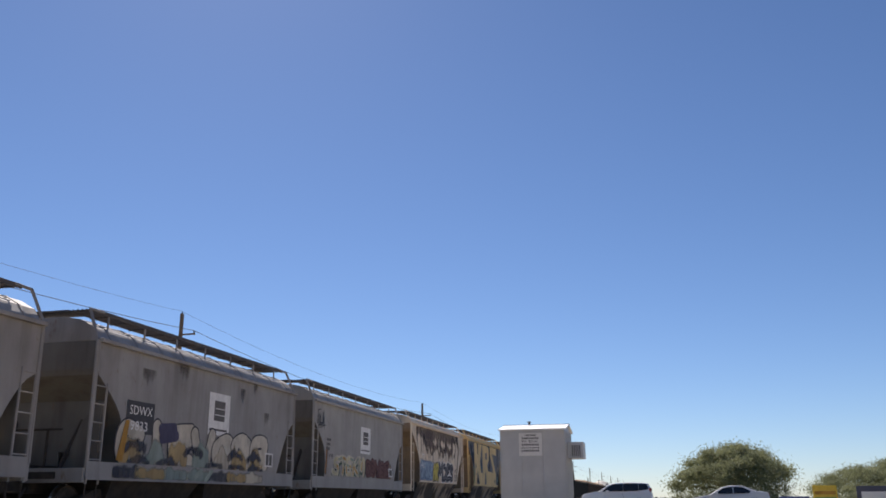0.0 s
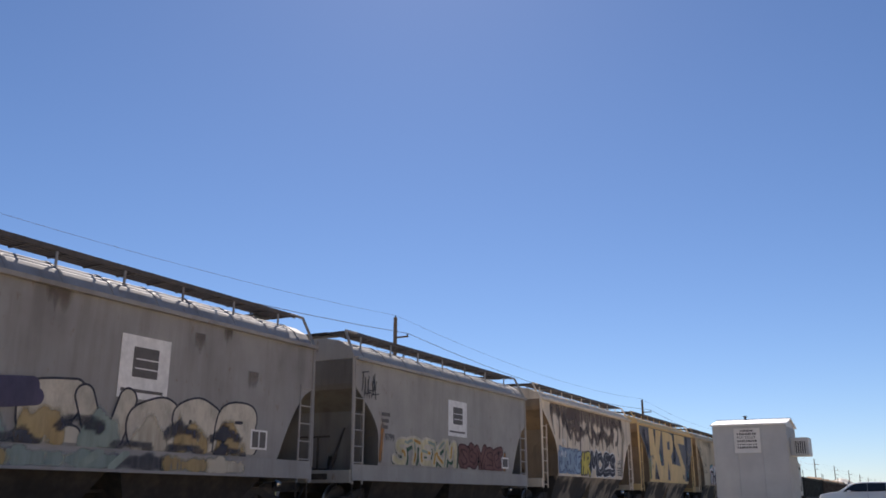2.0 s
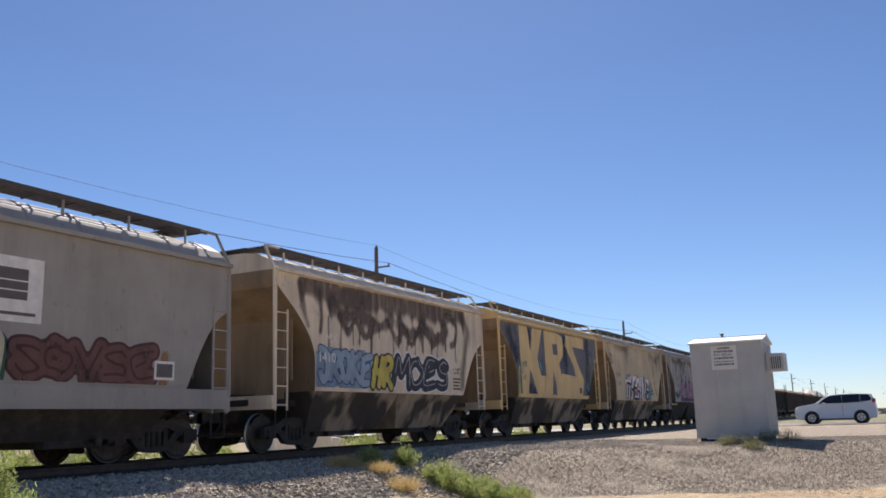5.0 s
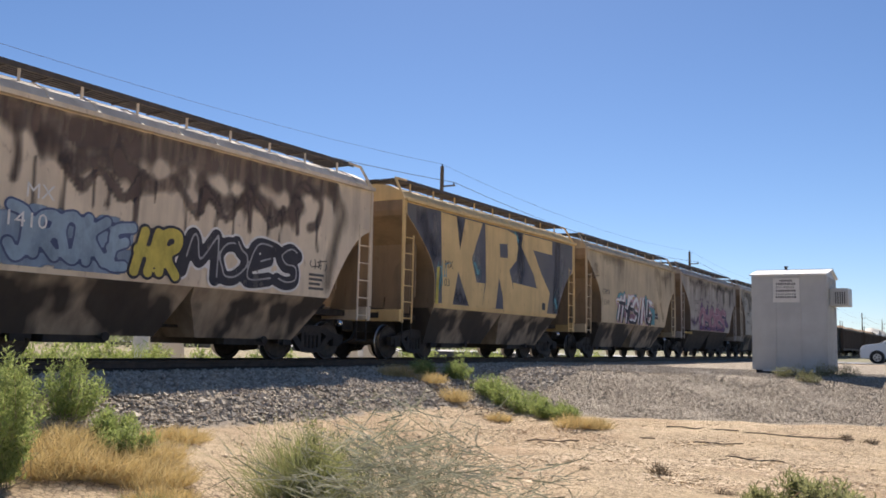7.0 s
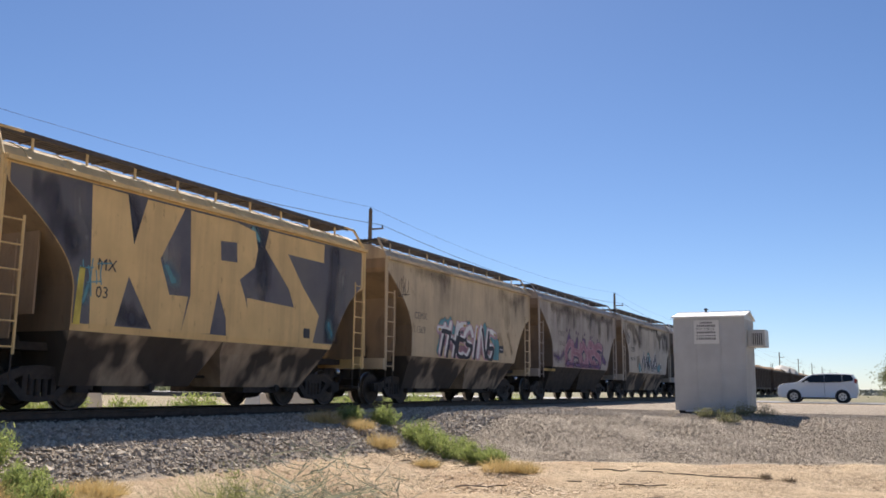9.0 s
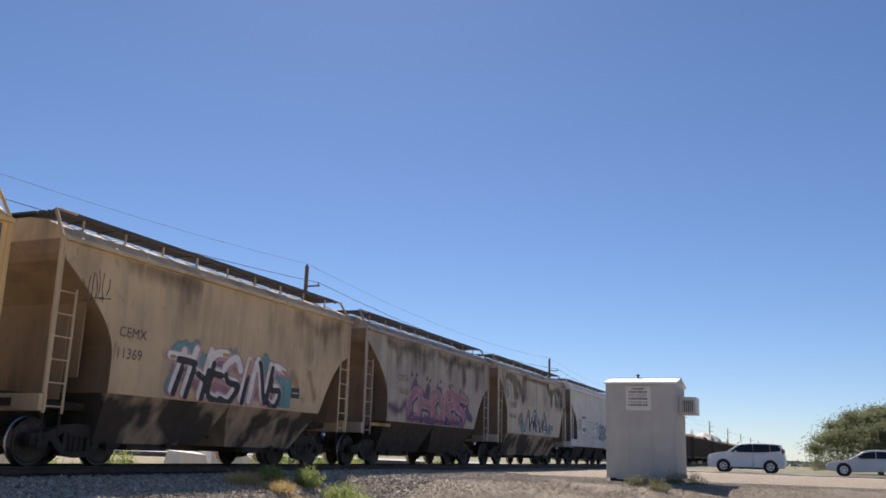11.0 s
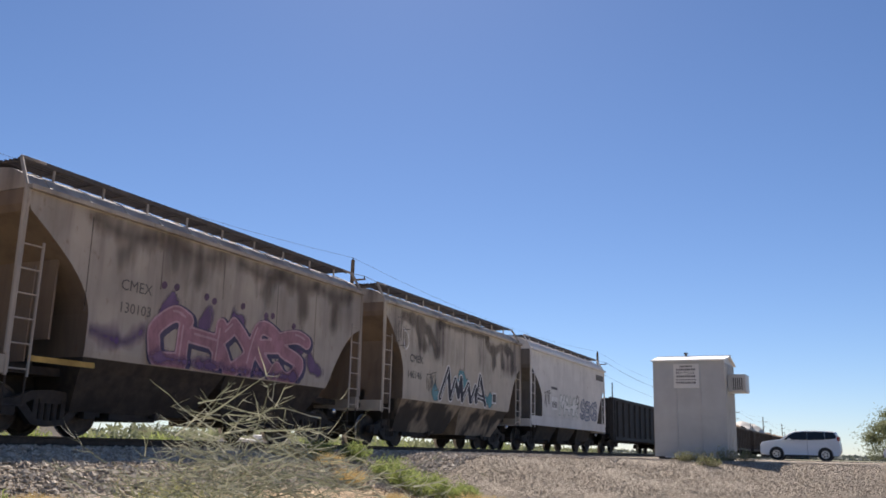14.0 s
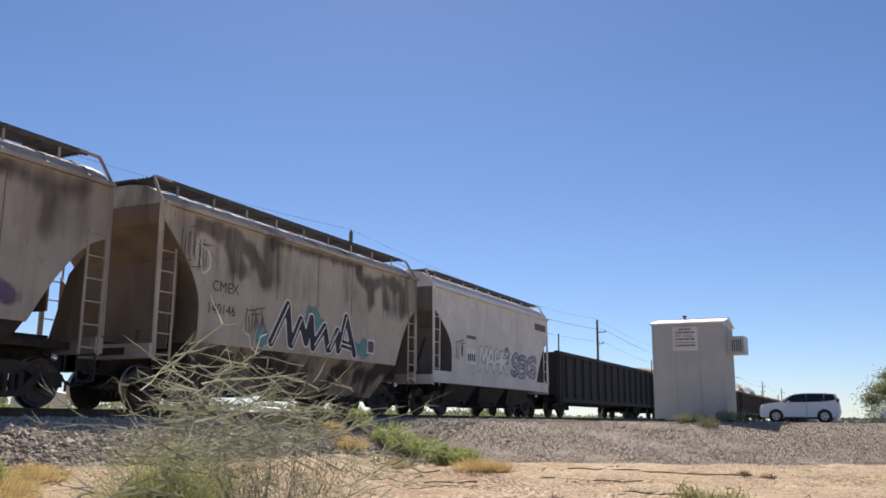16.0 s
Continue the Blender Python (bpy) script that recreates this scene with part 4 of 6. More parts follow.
def car_first():
    c = sdw("grey covered hopper car with a black number panel and graffiti")
    spray(c, M["ink"], [rect(-4.02, -2.9, 2.03, 2.76)], 1, "black number panel", "number_panel")
    words(c, "SDWX", 0.30, -3.92, 2.45, M["chalk"], 2.5, 1.05)
    words(c, "9833", 0.30, -3.85, 2.10, M["chalk"], 2.5, 1.2)
    emblem(c, -0.32, 2.24, 1.16, 1.12)
    for y0, y1, z in ((-3.6, -2.9, 3.2), (-2.0, -1.4, 3.55), (1.4, 1.75, 3.3), (3.0, 3.4, 2.75), (2.2, 2.5, 3.55)):
        soot_stain(c, y0, y1, z, z + 0.35, int(10 * (y0 + 9)), 0.2, 0.4)
    tall = "cream, ochre and grey-green bubble graffiti with dark lines"
    rows = glyphs("GIEVGGB", -4.35, 3.35, 1.30, 2.36, 4, 0.17, 0.05, -0.12, 0.1)
    for k, form in enumerate(rows):
        blot(c, M["sprayblack"], form, 0.215, 2 + 0.4 * k, tall)
        blot(c, M["cream_pale"], form, 0.175, 2.2 + 0.4 * k, tall)
    over = (-4.3, 3.3, 1.36, 2.3)
    for k, m_ in enumerate((M["mist_gold"], M["mist_mint"], M["mist_gold"], M["mist_mint"], M["mist_cream"], M["mist_gold"], M["mist_gold"])):
        y = -3.9 + 1.07 * k
        smear(c, [[(y - 0.15, 1.45), (y + 0.1, 1.75), (y + 0.3, 1.5)]], 0.3, m_, 5 + 0.3 * (k % 3), "coloured lower fill of the graffiti", 0.35, over)
    smear(c, [[(y - 0.42, 1.66), (y - 0.1, 1.80), (y + 0.38, 1.70)] for y in (-3.6, -1.0, 1.3, 2.5)], 0.12, M["mist_dark"], 6.5, "dark arched strokes of the graffiti", 0.2, over)
    smear(c, [[(y - 0.4, 1.40), (y, 1.46), (y + 0.4, 1.40)] for y in (-3.4, -2.2, 0.1, 1.4, 2.6)], 0.10, M["mist_dark"], 6.8, "dark arched strokes of the graffiti", 0.2, over)
    blot(c, M["indigo"], [[(-2.55, 2.2), (-2.0, 2.25)], [(-2.5, 2.0), (-1.9, 2.08)]], 0.14, 6.8, tall)
    # the colours run on down the sill
    for k, m_ in enumerate((M["mist_dark"], M["mist_gold"], M["mist_mint"], M["mist_mint"], M["mist_dark"], M["mist_gold"], M["mist_cream"])):
        y = -3.95 + 1.07 * k
        smear(c, [[(y - 0.4, 1.15), (y + 0.45, 1.14)]], 0.2, m_, 8 + 0.3 * (k % 2), "lower part of the graffiti on the sill", 0.4, (-4.4, 3.4, 0.99, 1.34))
    blot(c, M["mint"], [[(-0.9, 1.08), (-0.55, 1.3)], [(-0.3, 1.05), (0.0, 1.3)]], 0.07, 9, "lower part of the graffiti on the sill", limit=(-9, 9, 0.99, 1.33))
    spray(c, M["chalk"], [rect(3.2, 3.72, 1.52, 1.92)], 6, "", "data_panel")
    spray(c, M["ink_grey"], [rect(3.25, 3.44, 1.56, 1.88), rect(3.48, 3.67, 1.56, 1.88)], 7, "", "data_panel")
    spray(c, M["orange"], [[(-4.3, 1.4), (-4.05, 1.4), (-3.9, 2.3), (-4.05, 2.3)]], 7, "")
    return c


def car_second():
    c = sdw("warm grey covered hopper car with cream and maroon graffiti", M["grey_b"])
    emblem(c, -0.38, 2.32, 1.18, 1.04)
    cream = "cream and pale green graffiti with orange and dark green shades"
    rows = glyphs("STEKM", -3.35, 0.05, 1.40, 2.14, 14, 0.085, 0.12, -0.1, 0.09)
    blot(c, M["leaf_spray"], [[(y + 0.05, z - 0.06) for y, z in p] for form in rows for p in form], 0.15, 2, cream)
    blot(c, M["cream_pale"], [p for form in rows for p in form], 0.125, 3, cream)
    blot(c, M["cream"], [p for form in rows for p in form], 0.07, 4, cream, 0.02)
    blot(c, M["orange"], [p[len(p) // 2 : len(p) // 2 + 5] for form in rows for p in form], 0.035, 5, cream, 0.02)
    blot(c, M["mint"], [p[:4] for form in rows for p in form], 0.04, 5.5, cream, 0.02)
    rows = glyphs("SOUSE".replace("U", "V"), 0.25, 3.25, 1.42, 2.10, 15, 0.12, 0.0, -0.14, 0.12)
    lettered(c, rows, 0.13, 0.05, [M["maroon"]], M["maroon_dark"], 2, "maroon bubble graffiti with dark rims")
    blot(c, M["maroon_dark"], [p for form in rows for p in form], 0.025, 5.2, "maroon bubble graffiti with dark rims", 0.02)
    smear(c, [[(3.45, 1.45), (3.5, 1.95)]], 0.16, M["mist_rust"], 1, "rusty sprayed mark")
    smear(c, [[(-4.05, 1.5), (-3.95, 2.3)]], 0.14, M["mist_rust"], 1.2, "faded rusty lettering patch")
    words(c, "9799", 0.26, -3.85, 1.98, M["ink"], 6, 0.9)
    strokes(c, -5.0, -4.25, 2.95, 3.65, 9, M["ink"], 2, "black scrawled tag", 5)
    bars(c, -4.0, 2.6, 0.4, 3, 0.16, M["ink_grey"], 2)
    spray(c, M["chalk"], [rect(3.25, 3.75, 1.5, 1.85)], 5, "", "data_panel")
    spray(c, M["ink_grey"], [rect(3.3, 3.7, 1.55, 1.8)], 6, "", "data_panel")
    return c


def cement(label, paint, chute=None, reach=1.45, **more):
    return hopper(label, paint, 5.42, 1.39, 4.10, chute=chute or M["chute"], posts=9, round_end=reach, **more)


def soft_mat(name, a, b, most=0.78):
    """A coat that thins out by its 'cover' attribute, broken up by run-down streaks."""
    m, nt, bs = shader(name)
    col = mixed(nt, ramp(nt, noise_of(nt, 1.4, 5), 0.35, 0.65), a, b)
    nt.links.new(col, bs.inputs["Base Color"])
    bs.inputs["Roughness"].default_value = 0.9
    at = nt.nodes.new("ShaderNodeAttribute")
    at.attribute_name = "cover"
    add = nt.nodes.new("ShaderNodeMath")
    add.operation = "ADD"
    nt.links.new(at.outputs["Fac"], add.inputs[0])
    nt.links.new(ramp(nt, noise_of(nt, 3.2, 5, (1, 1, 0.16)), 0.25, 0.75, -0.45, 0.35), add.inputs[1])
    mx = nt.nodes.new("ShaderNodeMixShader")
    nt.links.new(ramp(nt, add.outputs[0], 0.12, 1.05, 0.0, most), mx.inputs[0])
    clear = nt.nodes.new("ShaderNodeBsdfTransparent")
    nt.links.new(clear.outputs[0], mx.inputs[1])
    nt.links.new(bs.outputs[0], mx.inputs[2])
    nt.links.new(mx.outputs[0], nt.nodes["Material Output"].inputs[0])
    return m


M["soot"] = soft_mat("baked_soot", (0.10, 0.078, 0.064), (0.17, 0.135, 0.108), 0.62)
M["smear"] = soft_mat("brown_black_smear", (0.085, 0.06, 0.055), (0.16, 0.118, 0.10), 0.8)
M["mist_dark"] = soft_mat("dark_slate_mist", (0.04, 0.042, 0.055), (0.08, 0.08, 0.10), 0.85)
M["mist_pale"] = soft_mat("pale_slate_mist", (0.20, 0.20, 0.21), (0.28, 0.27, 0.26), 0.6)
M["mist_teal"] = soft_mat("teal_mist", (0.12, 0.32, 0.36), (0.20, 0.42, 0.46), 0.8)
M["mist_plum"] = soft_mat("plum_mist", (0.13, 0.08, 0.17), (0.20, 0.13, 0.24), 0.85)
M["mist_pink"] = soft_mat("pink_mist", (0.42, 0.22, 0.30), (0.55, 0.32, 0.38), 0.6)
M["mist_blue"] = soft_mat("blue_mist", (0.20, 0.29, 0.42), (0.30, 0.40, 0.52), 0.9)
M["mist_gold"] = soft_mat("ochre_mist", (0.40, 0.28, 0.12), (0.47, 0.35, 0.17), 0.8)
M["mist_mint"] = soft_mat("mint_mist", (0.26, 0.33, 0.30), (0.34, 0.40, 0.36), 0.75)
M["mist_cream"] = soft_mat("cream_mist", (0.56, 0.51, 0.41), (0.50, 0.45, 0.36), 0.85)
M["mist_rust"] = soft_mat("rust_mist", (0.42, 0.20, 0.06), (0.34, 0.16, 0.06), 0.8)


def smear(car, paths, r, material, layer, label, soft=0.6, limit=None):
    """Soft-edged sprayed or smoked marks along smooth paths."""
    blot(car, material, [curve(p, 4) for p in paths], r, layer, label, 0.06, r * soft, "stain", limit)


def car_sooty():
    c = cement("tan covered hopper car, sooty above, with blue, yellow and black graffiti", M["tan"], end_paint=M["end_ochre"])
    rng = random.Random(21)
    lim = (-5.0, 5.2, 1.45, 4.03)
    smear(c, [[(-4.2, 3.9), (-2.4, 3.75), (-0.6, 3.85), (1.6, 3.8), (3.6, 3.9)]], 0.52, M["smear"], 0.3, "dark sooty smear with soft edges", 0.5, lim)
    smear(c, [[(-3.2, 3.5), (-2.6, 3.25), (-1.9, 3.4), (-1.2, 3.1), (-0.4, 3.35)], [(0.0, 3.3), (0.7, 3.05), (1.5, 3.3), (2.2, 3.0), (2.8, 3.3)]], 0.3, M["smear"], 0.5, "dark sooty smear with soft edges", 0.6, lim)
    smear(c, [[(2.9, 3.8), (3.5, 3.55), (3.45, 3.05), (3.2, 2.9)]], 0.17, M["smear"], 0.7, "curled dark smear", 0.5, lim)
    smear(c, [[(3.9, 3.9), (4.3, 3.4), (4.05, 2.6), (3.85, 1.7)]], 0.26, M["soot"], 0.85, "brown run stain down the end of the side", 0.9, lim)
    smear(c, [[(-4.55, 3.9), (-4.35, 3.3), (-4.2, 2.9)], [(-3.75, 3.8), (-3.65, 3.2), (-3.7, 2.8)]], 0.15, M["smear"], 0.9, "brown run stain", 0.8, lim)
    runs = []
    for k in range(15):
        y = -3.3 + 0.47 * k + rng.uniform(-0.12, 0.12)
        runs.append([(y, 3.2), (y + rng.uniform(-0.06, 0.06), 2.85 - rng.uniform(0.0, 0.6))])
    smear(c, runs, 0.055, M["smear"], 1.1, "thin paint runs", 0.5)
    smear(c, [[(-2.9, 3.25), (-2.5, 2.85), (-2.2, 3.2), (-1.7, 2.8), (-1.3, 3.25)], [(-0.6, 3.3), (-0.1, 2.8), (0.2, 3.2), (0.7, 2.75), (1.1, 3.25)], [(1.5, 3.25), (2.0, 2.8), (2.3, 3.2)]], 0.12, M["smear"], 1.4, "dark torn lower edge of the sprayed forms", 0.25)
    # pale blue block, yellow and black pieces low on the side
    smear(c, [[(-3.75, 1.72), (-1.75, 1.74)], [(-3.7, 2.12), (-1.8, 2.12)]], 0.36, M["mist_blue"], 1.6, "pale blue graffiti ground", 0.15, (-3.89, -1.45, 1.48, 2.46))
    rows = glyphs("JROKE", -3.82, -1.5, 1.55, 2.4, 22, 0.09, 0.05, -0.12, 0.1)
    lettered(c, rows, 0.085, 0.035, [M["blue"]], M["indigo_soft"], 3, "pale blue graffiti with dark lines")
    rows = glyphs("HR", -1.42, -0.42, 1.47, 2.38, 23, 0.085, 0.12, -0.08, 0.09)
    lettered(c, rows, 0.095, 0.05, [M["yellow"]], M["sprayblack"], 5.5, "yellow graffiti with black edge")
    rows = glyphs("MOES", -0.3, 2.9, 1.48, 2.42, 24, 0.13, 0.1, -0.13, 0.09)
    lettered(c, rows, 0.145, 0.045, [M["sprayblack"]], M["chalk"], 3, "black graffiti with white edge")
    blot(c, M["silver"], [[(y + 0.04, z + 0.03) for y, z in p[2:]] for form in rows for p in form], 0.018, 6.0, "thin pale lines in the black graffiti", 0.02)
    strokes(c, 3.2, 3.75, 1.95, 2.25, 5, M["ink"], 2, "black scrawled tag", 6, 0.02)
    bars(c, 3.2, 1.85, 0.5, 4, 0.1, M["ink_grey"], 2)
    words(c, "MX", 0.34, -3.5, 2.55, M["chalk"], 2)
    words(c, "1410", 0.34, -3.84, 2.08, M["chalk"], 6.5, 1.1)
    return c


def car_letters():
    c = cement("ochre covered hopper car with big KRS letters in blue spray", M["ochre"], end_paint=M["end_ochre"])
    spray(c, M["navy"], [side_shape(5.42, 1.39, 4.10, 1.45, -5.3, 5.25, 1.52, 4.02)], 1, "dark slate blue sprayed ground")
    lim = (-4.9, 5.0, 1.54, 4.0)
    smear(c, [[(-4.6, 3.7), (-4.0, 2.9)], [(-2.9, 3.9), (-2.6, 3.3)], [(1.0, 3.9), (1.1, 2.8)], [(4.0, 3.8), (3.9, 1.7)], [(-2.9, 1.8), (-2.3, 1.6)]], 0.42, M["mist_dark"], 1.3, "darker sprayed patch", 0.8, lim)
    smear(c, [[(-4.0, 3.8), (-3.7, 3.0)], [(-1.9, 3.2), (-1.6, 2.5)], [(4.4, 3.3), (4.2, 2.4)], [(0.9, 2.6), (0.6, 2.2)]], 0.34, M["mist_pale"], 1.6, "paler sprayed patch", 0.9, lim)
    smear(c, [[(-1.75, 2.75), (-1.6, 2.5)], [(0.75, 3.9), (1.0, 3.7)], [(3.8, 2.0), (3.95, 1.75)], [(-3.6, 2.2), (-3.7, 1.9)]], 0.17, M["mist_teal"], 1.9, "teal sprayed patch", 0.9, lim)
    k_ = [(-3.67, 4.0), (-2.85, 3.98), (-2.63, 3.06), (-2.36, 3.98), (-1.37, 3.98), (-1.95, 2.89), (-1.66, 2.22), (-1.15, 2.23), (-1.3, 1.5), (-2.03, 1.47), (-2.7, 2.46), (-2.97, 1.51), (-3.52, 1.52)]
    r_ = [(-1.2, 3.98), (0.23, 3.98), (0.83, 3.88), (0.95, 3.5), (0.86, 3.08), (0.38, 2.75), (0.58, 2.38), (0.92, 1.5), (0.03, 1.5), (0.0, 1.88), (-0.28, 2.46), (-0.47, 1.53), (-1.3, 1.5), (-1.08, 2.28)]
    o_ = [(-0.28, 3.5), (0.23, 3.54), (0.27, 3.11), (-0.24, 3.09)]
    s_ = [(1.31, 3.98), (3.51, 3.98), (3.51, 3.52), (2.04, 3.54), (2.67, 2.83), (3.36, 2.2), (3.13, 1.5), (0.77, 1.5), (0.64, 2.38), (2.35, 2.31), (2.13, 2.72), (1.2, 3.56)]
    for ring, layer in ((k_, 2), (r_, 2.3), (s_, 2.6)):
        spray(c, M["ochre"], [ring], layer, "big ochre letter", "letter")
    spray(c, M["navy"], [o_], 3.4, "", "letter")
    spray(c, M["ink"], [rect(2.75, 3.0, 1.62, 1.85)], 4, "", "data_panel")
    words(c, "MX", 0.30, -3.45, 2.5, M["ink"], 4)
    words(c, "03", 0.30, -3.45, 2.0, M["ink"], 4)
    spray(c, M["yellow"], [[(-3.88, 1.5), (-3.74, 1.5), (-3.70, 2.5), (-3.82, 2.5)]], 4, "")
    strokes(c, -3.85, -3.3, 2.0, 2.7, 6, M["teal"], 3.6, "teal scrawl", 31, 0.025)
    return c


def car_sand():
    c = cement("sand-coloured covered hopper car with white and turquoise graffiti", M["sand"], end_paint=M["end_ochre"])
    words(c, "CEMX", 0.29, -3.80, 2.50, M["ink_grey"], 1)
    words(c, "11369", 0.30, -3.84, 2.08, M["ink_grey"], 1)
    smear(c, [[(2.7, 3.95), (3.6, 3.6), (4.8, 3.9)], [(3.2, 3.6), (3.25, 2.9)]], 0.5, M["soot"], 0.3, "faint grey run stain", 1.3, (-5, 5.1, 1.5, 4.03))
    smear(c, [[(-3.6, 3.95), (-1.5, 3.9)]], 0.4, M["soot"], 0.4, "faint grey stain", 1.4, (-5, 5, 1.5, 4.03))
    smear(c, [[(-4.1, 1.6), (-3.9, 2.3)], [(2.5, 2.3), (3.0, 1.7)], [(3.3, 2.4), (3.6, 1.8)]], 0.22, M["mist_rust"], 0.5, "faded rusty patch", 1.5, (-3.88, 3.95, 1.45, 2.9))
    strokes(c, -4.9, -4.2, 3.0, 3.7, 7, M["faint"], 0.8, "faint scrawled tag", 40, 0.02)
    smear(c, [[(-2.25, 2.3), (-1.6, 2.45), (-0.8, 2.2), (-0.2, 2.45)], [(-2.2, 1.65), (-1.9, 2.1)], [(0.6, 2.35), (1.6, 2.35), (2.2, 2.0), (2.1, 1.6)]], 0.26, M["mist_teal"], 1, "turquoise graffiti ground", 0.3, (-2.6, 2.5, 1.45, 2.75))
    smear(c, [[(-2.0, 2.0), (-1.0, 1.7), (0.3, 1.75), (1.5, 1.7)], [(-0.9, 2.4), (0.2, 2.3)]], 0.24, M["mist_pink"], 1.5, "pink graffiti ground", 0.5, (-2.6, 2.5, 1.45, 2.75))
    rows = glyphs("THESINS", -2.2, 2.0, 1.43, 2.5, 45, 0.085, 0.22, -0.2, 0.12)
    lab = "angular black and pale pink graffiti"
    blot(c, M["rose"], [p for form in rows for p in form], 0.15, 3, lab)
    blot(c, M["chalk"], [[(y - 0.03, z + 0.03) for y, z in p] for form in rows for p in form], 0.085, 4, lab, 0.025)
    blot(c, M["sprayblack"], [[(y + 0.05, z - 0.04) for y, z in p[len(p) // 3 :]] for form in rows for p in form], 0.075, 5, lab, 0.025)
    blot(c, M["gold"], [p[:3] for form in rows[::2] for p in form[:1]], 0.04, 6, lab, 0.02)
    spray(c, M["ink"], [rect(2.48, 2.86, 1.72, 1.98)], 2, "", "data_panel")
    spray(c, M["chalk"], [rect(2.53, 2.81, 1.84, 1.86)], 3, "", "data_panel")
    return c


def car_dusty():
    c = cement("dusty grey covered hopper car with pink and plum graffiti", M["dust"], chute=M["under"], reach=1.5)
    words(c, "CMEX", 0.30, -3.2, 2.72, M["ink_grey"], 1)
    words(c, "130103", 0.28, -3.2, 2.30, M["ink_grey"], 1)
    lim = (-5, 5.1, 1.45, 4.03)
    rng = random.Random(51)
    for k, (y, z, r) in enumerate(((-3.3, 3.4, 0.42), (-1.3, 3.3, 0.5), (0.9, 3.35, 0.36), (2.3, 3.2, 0.45), (3.9, 3.1, 0.4))):
        smear(c, [[(y - 0.7, 3.9), (y + 0.2, 3.75), (y + 0.9, 3.9)], [(y + 0.3, 3.7), (y + rng.uniform(0.1, 0.4), z)]], r, M["soot"], 0.3 + 0.12 * (k % 3), "grey soot runs", 1.0, lim)
    blot(c, M["faint"], [[(y, 3.9), (y + 0.02, z)] for y, z in ((-4.0, 2.2), (-2.2, 2.9), (-0.35, 3.0), (1.6, 2.7), (3.2, 1.8))], 0.012, 0.75, "dark seam stain", 0.02, 0.0, "seam_stain")
    lab = "pink graffiti with indigo edges"
    smear(c, [[(-2.0, 2.35), (-1.8, 2.65)], [(-0.9, 2.35), (-0.75, 2.6)], [(0.1, 2.35), (0.3, 2.6)], [(1.0, 2.3), (1.3, 2.5)], [(2.2, 2.2), (2.7, 2.35)], [(3.0, 2.0), (3.4, 1.8)]], 0.27, M["mist_plum"], 1, "plum sprayed clouds", 0.3)
    blot(c, M["plum"], [[(y, z), (y + 0.02, z + 0.02)] for y, z in ((-2.1, 2.98), (-1.75, 3.0), (-0.85, 2.95), (-0.6, 2.9), (0.35, 2.94), (1.2, 2.85), (1.45, 2.88), (2.3, 2.75))], 0.07, 1.3, "plum sprayed dots")
    smear(c, [[(-2.2, 1.6), (0.0, 1.55), (2.6, 1.55)]], 0.26, M["mist_pink"], 1.6, "pink overspray", 0.8, (-3, 3.6, 1.42, 2.0))
    smear(c, [[(-3.9, 1.9), (-3.0, 1.75), (-2.6, 2.0)]], 0.3, M["mist_plum"], 1.9, "faded purple tag", 1.0, (-3.83, -2.2, 1.45, 2.6))
    rows = glyphs("CHORS", -2.45, 2.75, 1.40, 2.58, 52, 0.13, 0.16, -0.16, 0.15)
    blot(c, M["indigo"], [[(y + 0.05, z - 0.04) for y, z in p] for form in rows for p in form], 0.235, 3, lab)
    blot(c, M["rose"], [p for form in rows for p in form], 0.175, 4, lab, 0.025)
    blot(c, M["pink"], [p for form in rows for p in form], 0.135, 5, lab, 0.025)
    blot(c, M["rose"], [[(y - 0.05, z + 0.05) for y, z in p[1:6]] for form in rows for p in form], 0.025, 6, lab, 0.02)
    smear(c, [[(-2.3, 1.56), (0.2, 1.52), (2.5, 1.54)]], 0.2, M["mist_plum"], 6.6, "purple shade low on the graffiti", 0.9, (-2.5, 2.8, 1.42, 2.0))
    spray(c, M["gold"], [rect(-5.0, -3.6, 1.2, 1.3)], 1, "faded ochre stripe", "stripe")
    return c


